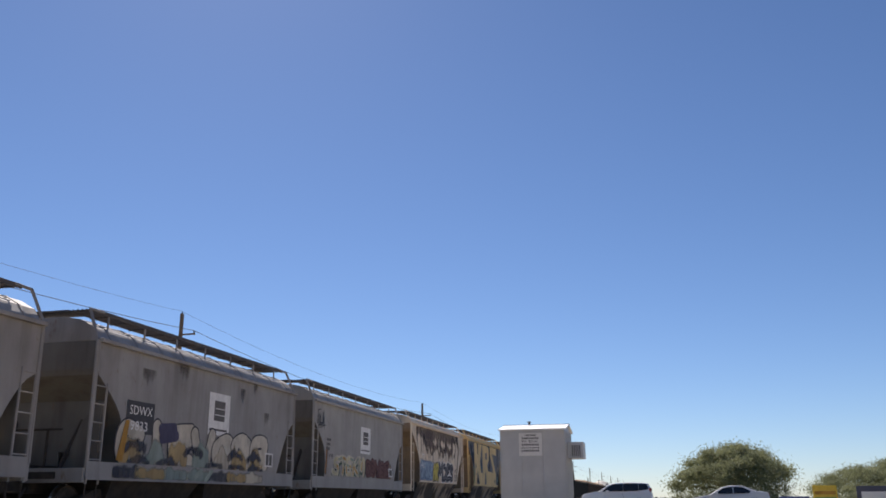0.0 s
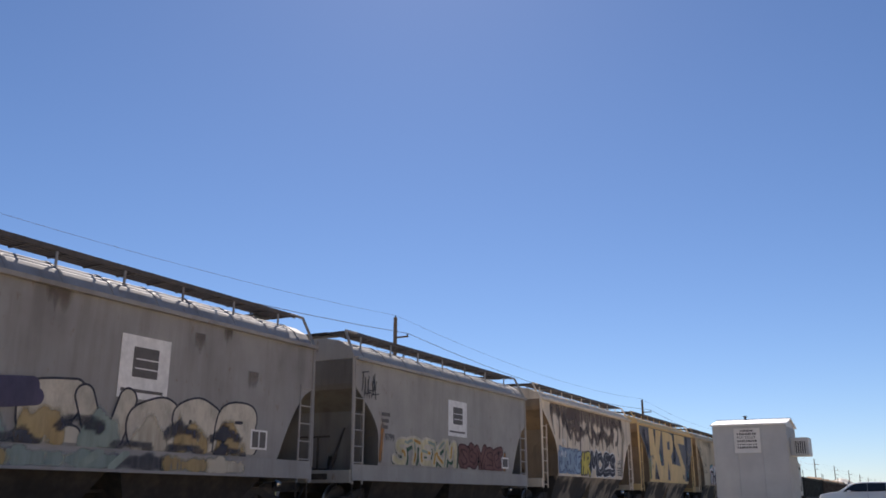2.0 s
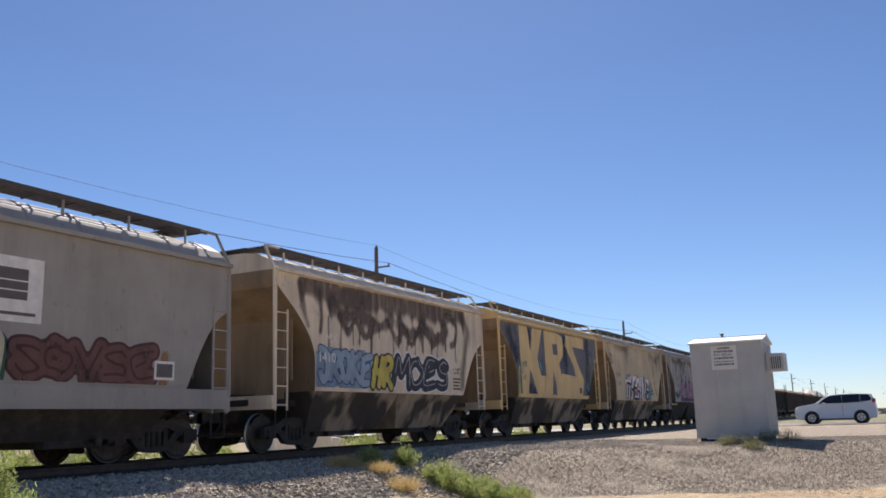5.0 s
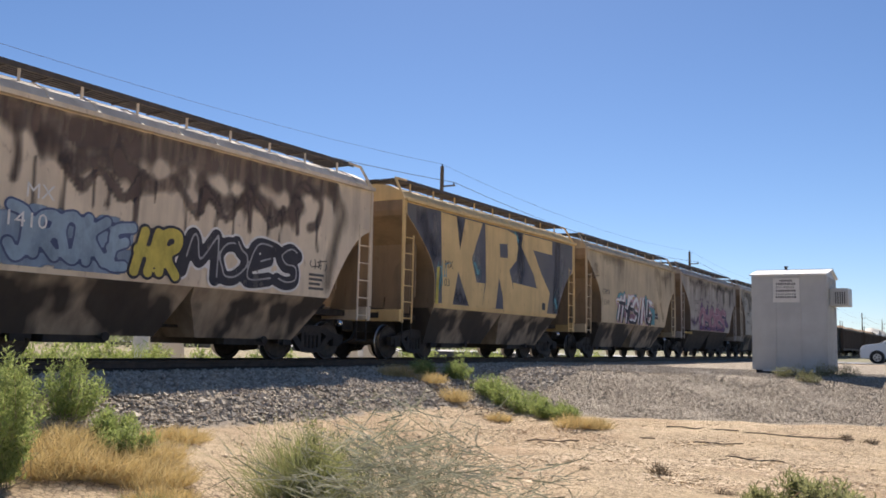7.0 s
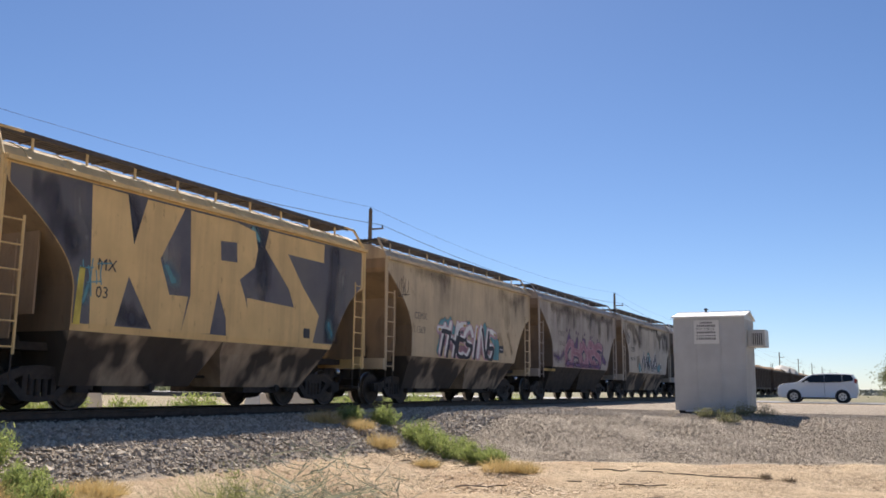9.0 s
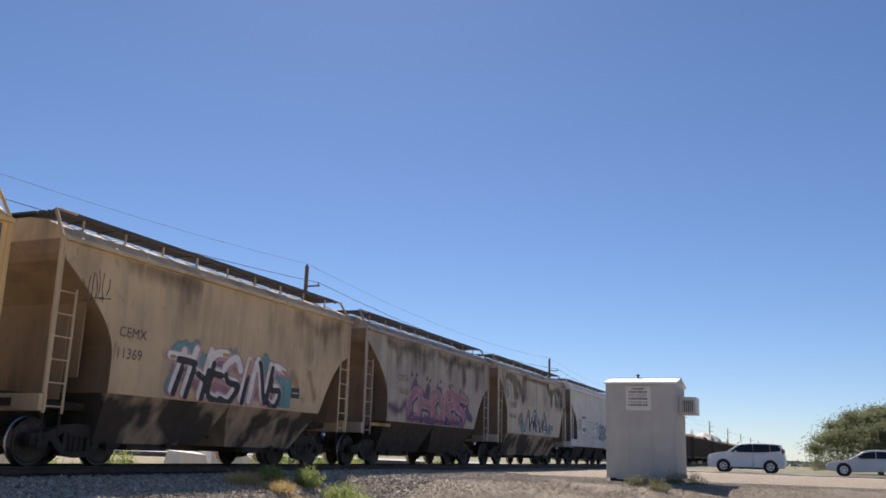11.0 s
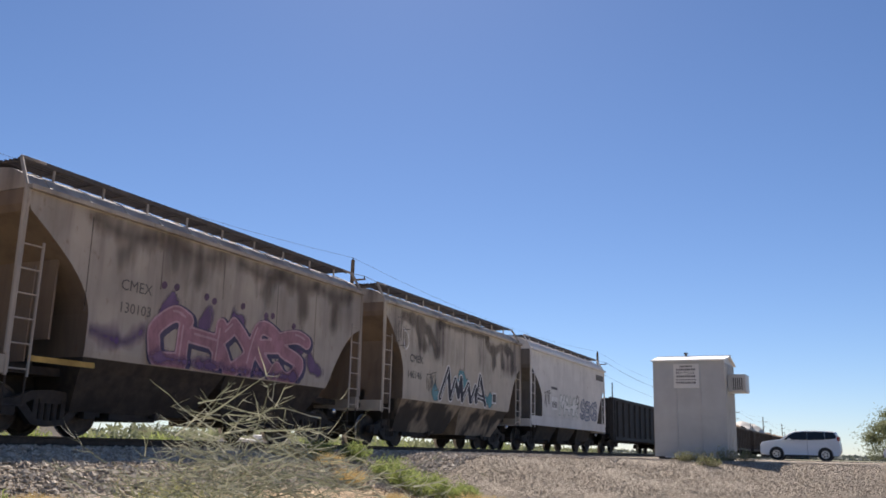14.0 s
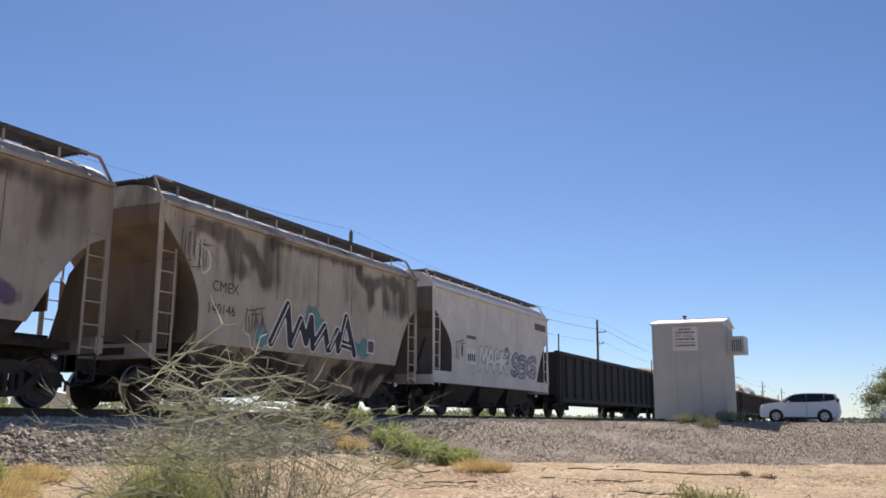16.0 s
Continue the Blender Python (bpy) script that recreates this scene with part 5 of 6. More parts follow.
def car_beige():
    c = cement("beige covered hopper car with soot patches and white peaked graffiti", M["beige"], reach=1.15)
    words(c, "CMEX", 0.33, -3.85, 2.52, M["ink"], 1)
    words(c, "140146", 0.33, -3.98, 2.03, M["ink"], 1, 0.95)
    strokes(c, -4.85, -4.05, 2.85, 3.75, 10, M["ink_grey"], 1, "faint scrawled tag", 61, 0.02)
    lim = (-4.9, 5.1, 1.45, 4.03)
    smear(c, [[(-4.2, 3.85), (-3.0, 3.7), (-2.4, 3.4), (-2.1, 3.0)], [(-3.4, 3.6), (-2.9, 3.1)]], 0.34, M["soot"], 0.3, "dark soot patch with runs", 0.5, lim)
    smear(c, [[(-1.9, 3.95), (2.2, 3.98)]], 0.2, M["soot"], 0.42, "dark soot under the eave", 0.8, lim)
    smear(c, [[(2.0, 3.8), (2.6, 3.5), (3.4, 3.75), (4.3, 3.7)], [(2.7, 3.5), (2.75, 3.1)], [(3.5, 3.5), (3.6, 3.05)], [(4.5, 3.6), (4.55, 3.0)]], 0.3, M["soot"], 0.54, "dark soot patch with runs", 0.6, lim)
    smear(c, [[(-2.2, 1.72), (-1.8, 1.6)], [(-0.6, 2.15), (0.4, 2.1)], [(-0.2, 2.4), (0.3, 2.2)], [(2.0, 1.7), (2.6, 1.75)]], 0.25, M["mist_teal"], 1, "turquoise graffiti ground", 0.4, (-2.5, 3, 1.45, 2.8))
    lab = "white edged black peaked graffiti"
    rows = [[[(-1.75, 1.58), (-1.15, 2.52), (-1.0, 1.62)]], [[(-0.95, 1.6), (-0.6, 2.22), (-0.35, 1.7), (-0.15, 2.3), (-0.05, 1.6)]], [[(0.0, 1.66), (0.45, 2.15), (0.62, 1.6)]], [[(0.7, 1.62), (1.05, 2.1), (1.1, 1.62)]], [[(1.15, 1.66), (1.45, 2.5), (1.9, 1.56)], [(1.2, 1.8), (1.7, 1.75)]]]
    flat = [p for form in rows for p in form]
    blot(c, M["chalk"], flat, 0.145, 3, lab, 0.025)
    blot(c, M["sprayblack"], flat, 0.10, 4, lab, 0.02)
    blot(c, M["chalk"], [[(y + 0.03, z) for y, z in p[:2]] for p in flat], 0.022, 5, lab, 0.015)
    blot(c, M["chalk"], [curve([(-4.3, 3.45), (-4.0, 3.3), (-3.95, 3.0), (-4.15, 2.85), (-4.25, 3.1)])], 0.02, 1.2, "thin pale ring tag", 0.015)
    strokes(c, -2.7, -2.0, 1.7, 2.3, 8, M["ink_grey"], 1, "faint scrawled tag", 63, 0.025)
    spray(c, M["chalk"], [rect(2.55, 2.95, 1.62, 2.02)], 4.5, "", "data_panel")
    spray(c, M["ink_grey"], [rect(2.6, 2.9, 1.67, 1.97)], 5.5, "", "data_panel")
    blot(c, M["faint"], [[(y, 4.0), (y + 0.02, 2.6)] for y in (-3.2, -1.6, 0.1, 1.7, 3.4)], 0.016, 0.75, "thin seam stain", 0.02, 0.0, "seam_stain")
    return c


def car_white():
    c = hopper("off-white covered hopper car with a pale side sill and grey graffiti", M["white"], 5.42, 1.38, 4.1, sill=True, loops=True, posts=9, round_end=1.3, bays=3, chute=M["under"])
    bars(c, 3.9, 3.55, 1.3, 1, 0.5, M["ink_grey"], 1)
    lettered(c, glyphs("SEKS", 1.3, 4.0, 1.55, 2.4, 71, 0.07, 0.1, -0.1), 0.07, 0.05, [M["silver"]], M["indigo_soft"], 1, "dark grey graffiti")
    lettered(c, glyphs("MAHR", -1.8, 0.9, 1.6, 2.45, 72, 0.07, 0.1, -0.1), 0.07, 0.04, [M["chalk"]], M["mint"], 1, "faint grey-green graffiti")
    blot(c, M["ink_grey"], [curve([(0.55, 2.3), (0.75, 2.55), (0.98, 2.35), (0.8, 2.1), (0.8, 1.95)])], 0.035, 4.5, "dark hooked mark", 0.02)
    spray(c, M["chalk"], [rect(-2.9, -2.1, 1.75, 2.3)], 1, "", "data_panel")
    spray(c, M["ink"], [rect(-2.8 + 0.17 * k, -2.7 + 0.17 * k, 1.85, 2.1) for k in range(4)], 2, "", "data_panel")
    strokes(c, -3.8, -3.1, 1.7, 2.6, 6, M["ink_grey"], 1, "faint scrawled tag", 73, 0.03)
    bars(c, -2.9, 2.62, 0.8, 1, 0.2, M["ink_grey"], 1)
    return c




def gondola(label, paint, load=None, turning=False):
    car = tagged(new("gondola_car"), label, "freight car", "gondola cars of the train")
    h, low, top = 9.15, 0.98, 2.85
    bm = box(bmesh.new(), -1.45, 1.45, -h, h, low, low + 0.12)
    part("floor", bm, paint, car)
    for s in (-1, 1):
        part("side_wall", box(bmesh.new(), s * 1.47 - 0.03, s * 1.47 + 0.03, -h, h, low - 0.25, top - 0.02), paint, car)
        part("top_chord", bevelled(box(bmesh.new(), s * 1.53 - 0.08, s * 1.53 + 0.08, -h - 0.03, h + 0.03, top - 0.1, top + 0.06), 0.015), paint, car)
        part("side_sill", box(bmesh.new(), s * 1.53 - 0.06, s * 1.53 + 0.06, -h, h, low - 0.32, low - 0.12), paint, car)
        part("end_wall", box(bmesh.new(), -1.45, 1.45, s * h - 0.04, s * h + 0.04, low, top), paint, car)
        for k in range(15):
            y = -h + 0.12 + k * (2 * h - 0.24) / 14
            part("rib", loft(bmesh.new(), [[(s * 1.5, y - 0.11, z), (s * 1.6, y - 0.06, z), (s * 1.6, y + 0.06, z), (s * 1.5, y + 0.11, z)] for z in (low - 0.2, top - 0.08)]), paint, car)
        ladder(car, 1.62, s * (h - 0.1), low - 0.5, top + 0.8, -s * 0.42, paint, 5)
        coupler(car, s * (h + 0.05), s)
        truck(car, s * (h - 1.9), turning)
    part("centre_sill", box(bmesh.new(), -0.25, 0.25, -h, h, 0.62, low), M["under"], car)
    if load:
        mat, rise, spans = load
        bm = bmesh.new()
        nx, ny = 9, 46
        grid = []
        for j in range(ny + 1):
            y = -h + 0.15 + (2 * h - 0.3) * j / ny
            row = []
            for i in range(nx + 1):
                x = -1.4 + 2.8 * i / nx
                bulge = max(0.0, 1 - (x / 1.45) ** 2) ** 0.6
                z = top - 0.35 + rise * bulge * (0.55 + 0.45 * math.sin(spans * math.pi * (j / ny)) ** 2) + 0.22 * noise.noise((x * 1.1, y * 0.8, spans))
                row.append(bm.verts.new((x, y, z)))
            grid.append(row)
        for a, b in zip(grid, grid[1:]):
            for i in range(nx):
                bm.faces.new((a[i], a[i + 1], b[i + 1], b[i]))
        part("load", bm, mat, car, "heaped brown load" if mat == M["scrap"] else "pale covered load")
    return car


# ---- the shed and its fittings ----
def build_shed():
    shed = tagged(new("signal_shed"), "grey sheet-metal railway signal shed with a white gabled roof", "shed")
    W, D, H, P = 1.92, 1.92, 2.66, 0.17
    bm = box(bmesh.new(), 0, W, 0, D, 0.03, H)
    v = [bm.verts.new(c) for c in ((0, 0, H), (0, D, H), (0, D / 2, H + P), (W, 0, H), (W, D, H), (W, D / 2, H + P))]
    bm.faces.new(v[:3])
    bm.faces.new(v[3:])
    part("wall", bm, M["shed"], shed)
    for x in (0.0, 0.62, 1.28, W):
        part("wall_seam", bevelled(box(bmesh.new(), x - 0.018, x + 0.018, -0.022, 0.001, 0.03, H - 0.02), 0.005), M["shed"], shed)
    for k in range(7):
        y = 0.14 + k * (D - 0.28) / 6
        part("wall_rib", bevelled(box(bmesh.new(), W - 0.001, W + 0.022, y - 0.03, y + 0.03, 0.05, H - 0.03), 0.008), M["shed"], shed)
    for s in (0, 1):
        y0, y1 = (-0.07, D / 2) if s == 0 else (D / 2, D + 0.07)
        z0, z1 = (H - 0.01, H + P + 0.02) if s == 0 else (H + P + 0.02, H - 0.01)
        bm = loft(bmesh.new(), [[(x, y0, z0), (x, y1, z1), (x, y1, z1 + 0.035), (x, y0, z0 + 0.035)] for x in (-0.06, W + 0.06)])
        part("roof_panel", bm, M["shed_roof"], shed)
    part("fascia", box(bmesh.new(), -0.062, W + 0.062, -0.085, -0.068, H - 0.015, H + 0.028), M["shed_roof"], shed)
    part("ridge_cap", box(bmesh.new(), -0.07, W + 0.07, D / 2 - 0.06, D / 2 + 0.06, H + P + 0.04, H + P + 0.062), M["shed_roof"], shed)
    bm = rod(bmesh.new(), (0.74, D / 2, H + P), (0.74, D / 2, H + P + 0.13), 0.035, n=10)
    rod(bm, (0.74, D / 2, H + P + 0.13), (0.74, D / 2, H + P + 0.16), 0.06, n=10)
    part("vent_pipe", bm, M["grate"], shed)
    part("base_skid", box(bmesh.new(), 0.08, W - 0.08, 0.02, 0.14, -0.12, 0.03), M["under"], shed)
    part("base_skid", box(bmesh.new(), 0.08, W - 0.08, D - 0.14, D - 0.02, -0.12, 0.03), M["under"], shed)
    for x in (0.55, 1.35):
        part("base_flange", box(bmesh.new(), x - 0.28, x + 0.28, -0.05, 0.0, 0.0, 0.03), M["shed_roof"], shed)
    # cooling unit on the side wall
    unit = part("cooling_unit", bevelled(box(bmesh.new(), W + 0.02, W + 0.50, 0.55, 1.30, 1.83, 2.32), 0.02), M["shed"], shed, "pale wall-mounted cooling unit with a slatted face")
    part("grille_recess", box(bmesh.new(), W + 0.13, W + 0.44, 0.545, 0.551, 1.89, 2.22), M["trim"], unit)
    for k in range(6):
        x = W + 0.15 + k * 0.055
        part("slat", box(bmesh.new(), x - 0.012, x + 0.012, 0.53, 0.548, 1.88, 2.24), M["shed"], unit)
    # sign board
    sign = part("sign_board", bevelled(box(bmesh.new(), 0.56, 1.26, -0.032, -0.024, 1.90, 2.57), 0.003), M["sign"], shed, "white sign board with dark lettering")
    me = lettering("M.P. 935.63", 0.105)
    me.transform(Matrix.Translation((0.635, -0.036, 2.285)) @ Matrix(((1.0, 0, 0, 0), (0, 0, -1, 0), (0, 1, 0, 0), (0, 0, 0, 1))))
    loose(me, "lettering", M["ink"], sign)
    for z, w, h in ((2.475, 0.34, 0.052), (2.385, 0.52, 0.056), (2.195, 0.52, 0.056), (2.115, 0.54, 0.028), (2.02, 0.54, 0.056)):
        n = 9
        for k in range(n):
            x = 0.91 - w / 2 + w * k / n
            part("lettering", box(bmesh.new(), x, x + w / n * (0.5 + 0.25 * ((k * 7) % 3) / 2), -0.0365, -0.0335, z, z + h), M["ink"], sign)
    return shed


build_shed()


# ---- poles and wires ----
def pole_at(x, y, top):
    p = tagged(new("utility_pole"), "weathered brown wooden utility pole with a short arm", "utility pole", "poles along the railway")
    g = float(lie(x, y))
    p.location = (x, y, g - 0.3)
    h = top - g + 0.3
    part("shaft", rod(bmesh.new(), (0, 0, 0), (0, 0, h), 0.21, 0.15, 12), M["pole"], p)
    part("crossarm", bevelled(box(bmesh.new(), -0.1, 1.25, -0.06, 0.06, h - 1.72, h - 1.60), 0.01), M["pole"], p)
    part("crossarm", bevelled(box(bmesh.new(), -0.1, 0.9, -0.06, 0.06, h - 3.35, h - 3.25), 0.01), M["pole"], p)
    for dx, dz in ((1.15, 1.58), (0.8, 3.22), (0.0, 0.0)):
        part("insulator", rod(bmesh.new(), (dx, 0, h - dz), (dx, 0, h - dz + 0.18), 0.06, 0.045, 8), M["wire"], p)
    return p


POLES = [(-36.5, -92, 14.8), (-34.0, -29, 14.8), (-31.5, 33.6, 14.8), (-29.0, 95.0, 13.9)] + [(-29.0, 95 + 66.7 * k, 13.6) for k in range(1, 13)]
for x, y, top in POLES[1:]:
    pole_at(x, y, top)


def wire(dx, dz, radius):
    bm = bmesh.new()
    for a, b in zip(POLES, POLES[1:]):
        pts = [(a[0] + (b[0] - a[0]) * k / 10 + dx, a[1] + (b[1] - a[1]) * k / 10, a[2] + (b[2] - a[2]) * k / 10 - dz + 0.18 - 4.4 * (k / 10) * (1 - k / 10)) for k in range(11)]
        for p, q in zip(pts, pts[1:]):
            rod(bm, p, q, radius, n=4)
    tagged(part("power_line", bm, M["wire"]), "thin dark power line slung from pole to pole", "power line", "wires along the railway")


wire(1.15, 1.58, 0.022)
wire(0.8, 3.22, 0.014)
wire(0.0, 0.0, 0.010)


# ---- road vehicles ----
def vehicle(name, label, paint, x, y, prof, glass, wheels, wr, width, extra, screens):
    """A car that faces -x; prof and glass are (x, z) outlines of its side, wheels their x places."""
    car = tagged(new(name), label, "car", "cars waiting at the crossing")
    car.location = (x, y, -0.03)
    n = len(prof)
    hw = width / 2

    def inset(z):
        return 0.0 if z < 0.95 else 0.17 * (z - 0.95) / 0.6

    rings = []
    for side in (-1, -0.93, 0.93, 1):
        shrink = 0.035 if abs(side) == 1 else 0.0
        cx, cz = sum(p[0] for p in prof) / n, sum(p[1] for p in prof) / n
        rings.append([(px + (cx - px) * shrink * 0.6, side * hw - math.copysign(inset(pz), side), pz + (cz - pz) * shrink) for px, pz in prof])
    bm = bmesh.new()
    vs = [[bm.verts.new(c) for c in ring] for ring in rings]
    for a, b in zip(vs, vs[1:]):
        for k in range(n):
            bm.faces.new((a[k], a[(k + 1) % n], b[(k + 1) % n], b[k]))
    bm.faces.new(vs[0][::-1])
    bm.faces.new(vs[-1])
    bm.normal_update()
    bmesh.ops.triangulate(bm, faces=[f for f in bm.faces if len(f.verts) > 4])
    part("body", bm, paint, car)
    for ring in glass:
        for s in (-1, 1):
            bm = bmesh.new()
            top = [bm.verts.new((px, s * (hw + 0.006 - inset(pz)), pz)) for px, pz in ring]
            back = [bm.verts.new((px, s * (hw - 0.03 - inset(pz)), pz)) for px, pz in ring]
            bm.faces.new(top)
            bm.faces.new(back[::-1])
            for k in range(len(ring)):
                bm.faces.new((top[k], back[k], back[(k + 1) % len(ring)], top[(k + 1) % len(ring)]))
            part("side_window", bm, M["glass"], car, "dark tinted window")
    for px in wheels:
        for s in (-1, 1):
            part("wheel_arch", rod(bmesh.new(), (px, s * (hw - 0.25), wr + 0.01), (px, s * (hw + 0.004), wr + 0.01), wr + 0.055, n=28), M["trim"], car)
            w = part("wheel", rod(bmesh.new(), (px, s * (hw - 0.22), wr), (px, s * (hw + 0.015), wr), wr, wr * 0.97, 28), M["rubber"], car)
            part("rim", rod(bmesh.new(), (px, s * hw, wr), (px, s * (hw + 0.022), wr), wr * 0.66, wr * 0.62, 24), M["alloy"], w)
            for k in range(5):
                a = 2 * math.pi * k / 5 + 0.6
                part("rim_gap", rod(bmesh.new(), (px + wr * 0.36 * math.cos(a), s * hw, wr + wr * 0.36 * math.sin(a)), (px + wr * 0.36 * math.cos(a), s * (hw + 0.026), wr + wr * 0.36 * math.sin(a)), wr * 0.15, n=8), M["trim"], w)
    for (ax, az), (bx_, bz) in screens:
        bm = bmesh.new()
        d = Vector((bz - az, 0, ax - bx_)).normalized() * -0.012
        h0, h1 = hw - 0.10 - inset(az), hw - 0.10 - inset(bz)
        loft(bm, [[(ax + q * d.x, -h0, az + q * d.z), (ax + q * d.x, h0, az + q * d.z), (bx_ + q * d.x, h1, bz + q * d.z), (bx_ + q * d.x, -h1, bz + q * d.z)] for q in (-1, 1)])
        part("windscreen", bm, M["glass"], car, "tinted windscreen")
    for nm, mat, bx, label_ in extra:
        for s in (-1, 1):
            x0, x1, yy0, yy1, z0, z1 = bx
            a, b = sorted((s * yy0, s * yy1))
            part(nm, bevelled(box(bmesh.new(), x0, x1, a, b, z0, z1), 0.012), mat, car, label_)
    return car


def build_cars():
    # boxy crossover
    prof = [(-0.84, 0.28), (-0.90, 0.48), (-0.87, 0.82), (-0.76, 0.98), (-0.45, 1.06), (0.20, 1.15), (0.42, 1.30), (0.72, 1.50), (0.98, 1.60), (1.4, 1.655), (2.1, 1.67), (2.8, 1.65), (3.16, 1.60), (3.27, 1.36), (3.36, 1.02), (3.41, 0.58), (3.3, 0.28), (0.0, 0.2)]
    glass = [[(0.40, 1.14), (0.78, 1.44), (1.02, 1.555), (1.64, 1.60), (1.64, 1.14)], [(1.66, 1.14), (1.66, 1.60), (2.4, 1.60), (2.57, 1.595), (2.57, 1.17)], [(2.59, 1.18), (2.59, 1.595), (3.06, 1.57), (3.17, 1.34), (3.12, 1.24)]]
    ex = [("headlamp", M["lamp"], (-0.76, -0.45, 0.45, 0.87, 0.72, 0.88), "clear headlamp"), ("mirror", M["car_white"], (0.62, 0.8, 0.9, 1.06, 1.06, 1.2), ""), ("door_handle", M["car_white"], (1.45, 1.62, 0.89, 0.92, 0.93, 0.97), ""), ("door_handle", M["car_white"], (2.35, 2.52, 0.89, 0.92, 0.93, 0.97), ""), ("bumper_intake", M["trim"], (-0.83, -0.6, 0.2, 0.8, 0.30, 0.52), ""), ("tail_lamp", M["tail"], (3.2, 3.33, 0.66, 0.85, 0.95, 1.35), "red tail lamp"), ("sill_trim", M["trim"], (0.4, 2.2, 0.87, 0.91, 0.20, 0.30), ""), ("door_gap", M["trim"], (1.645, 1.655, 0.895, 0.903, 0.35, 1.05), "")]
    vehicle("crossover_car", "white boxy crossover car with dark windows waiting on the road", M["car_white"], 0.36, 30.2, prof, glass, (0, 2.57), 0.34, 1.8, ex, [((0.24, 1.19), (0.80, 1.535)), ((3.14, 1.57), (3.27, 1.25))])
    prof = [(-0.9, 0.28), (-0.92, 0.55), (-0.8, 0.72), (0.3, 0.93), (1.05, 1.36), (1.5, 1.45), (2.2, 1.43), (2.95, 1.12), (3.6, 1.05), (3.68, 0.75), (3.62, 0.35), (0, 0.2)]
    glass = [[(0.55, 0.96), (1.1, 1.30), (1.62, 1.37), (1.62, 0.98)], [(1.68, 0.98), (1.68, 1.37), (2.2, 1.35), (2.62, 1.12), (2.55, 1.0)]]
    ex = [("headlamp", M["lamp"], (-0.88, -0.55, 0.45, 0.84, 0.58, 0.72), "clear headlamp"), ("mirror", M["car_silver"], (0.62, 0.78, 0.88, 1.02, 0.93, 1.05), ""), ("bumper_intake", M["trim"], (-0.94, -0.7, 0.1, 0.7, 0.28, 0.46), ""), ("tail_lamp", M["tail"], (3.5, 3.66, 0.6, 0.82, 0.78, 1.0), "red tail lamp"), ("door_handle", M["car_silver"], (1.4, 1.58, 0.86, 0.9, 0.83, 0.87), "")]
    vehicle("sedan", "silver four-door sedan waiting behind the crossover", M["car_silver"], 6.75, 30.2, prof, glass, (0, 2.75), 0.33, 1.78, ex, [((0.36, 0.965), (1.02, 1.345)), ((2.28, 1.395), (2.9, 1.14))])


build_cars()


# ---- roadside signs ----
def roadside_sign(x, y, w, h, low, mat, stripe, label):
    s = tagged(new("roadside_sign"), label, "sign", "signs by the road")
    s.location = (x, y, -0.1)
    for dx in (0.12, w - 0.12):
        part("post", box(bmesh.new(), dx - 0.03, dx + 0.03, -0.02, 0.03, -0.2, low + h), M["stick"], s)
    part("panel", bevelled(box(bmesh.new(), 0, w, -0.05, -0.02, low, low + h), 0.006), mat, s)
    for q, (z0, z1, m_) in enumerate(stripe):
        part("printed_bar", box(bmesh.new(), 0.06 * w, 0.94 * w, -0.055 - 0.001 * q, -0.049, low + z0 * h, low + z1 * h), m_, s)
    return s


M["sign_yellow"] = plain("yellow_sign_board", (0.75, 0.52, 0.05), 0.5)
M["sign_green"] = plain("green_sign_board", (0.14, 0.30, 0.08), 0.5)
M["sign_blue"] = plain("blue_sign_board", (0.08, 0.12, 0.32), 0.5)
M["sign_dark"] = plain("dark_sign_board", (0.07, 0.075, 0.11), 0.5)
roadside_sign(14.0, 38.0, 1.5, 1.3, 0.3, M["sign_yellow"], [(0.55, 0.72, M["orange"]), (0.1, 0.42, M["sign_green"])], "yellow and green roadside sign on two stakes")
roadside_sign(11.9, 38.5, 1.9, 0.7, 0.2, M["sign_blue"], [(0.4, 0.7, M["sign"])], "blue roadside sign with a white bar")
roadside_sign(10.2, 38.8, 1.2, 0.5, 0.2, M["sign"], [(0.3, 0.5, M["sign_blue"])], "small white roadside sign")
roadside_sign(16.6, 37.5, 4.6, 1.3, 0.25, M["sign_dark"], [(0.3, 0.72, M["sign"])], "wide dark roadside sign with a white bar")


# ---- plants ----
def strips(rng, roots, tips, width, sag=0.0, taper=0.25, bend=None):
    """Thin curved blades from roots to tips, each two quads: vertices and faces."""
    n = len(roots)
    mid = (roots + tips) / 2 + (bend if bend is not None else rng.normal(0, 0.16, (n, 3)) * np.linalg.norm(tips - roots, axis=1, keepdims=True))
    mid[:, 2] += sag * np.linalg.norm(tips - roots, axis=1)
    d = tips - roots
    side = np.cross(d, rng.normal(0, 1, (n, 3)))
    side /= np.linalg.norm(side, axis=1, keepdims=True) + 1e-9
    w = np.broadcast_to(np.asarray(width, float).reshape(-1, 1), (n, 1)) / 2
    v = np.stack([roots - side * w, roots + side * w, mid - side * w * 0.9, mid + side * w * 0.9, tips - side * w * taper, tips + side * w * taper], 1)
    f = (np.array([(0, 1, 3, 2), (2, 3, 5, 4)])[None] + 6 * np.arange(n)[:, None, None]).reshape(-1, 4)
    return v.reshape(-1, 3), f


def join(*pieces):
    vs, fs, k = [], [], 0
    for v, f in pieces:
        vs.append(v)
        fs += (f + k).tolist()
        k += len(v)
    return np.concatenate(vs).tolist(), [], fs


def plant(name, label, category, x, y, group=""):
    p = tagged(new(name), label, category, group)
    p.location = (x, y, float(lie(x, y)) - 0.02)
    return p


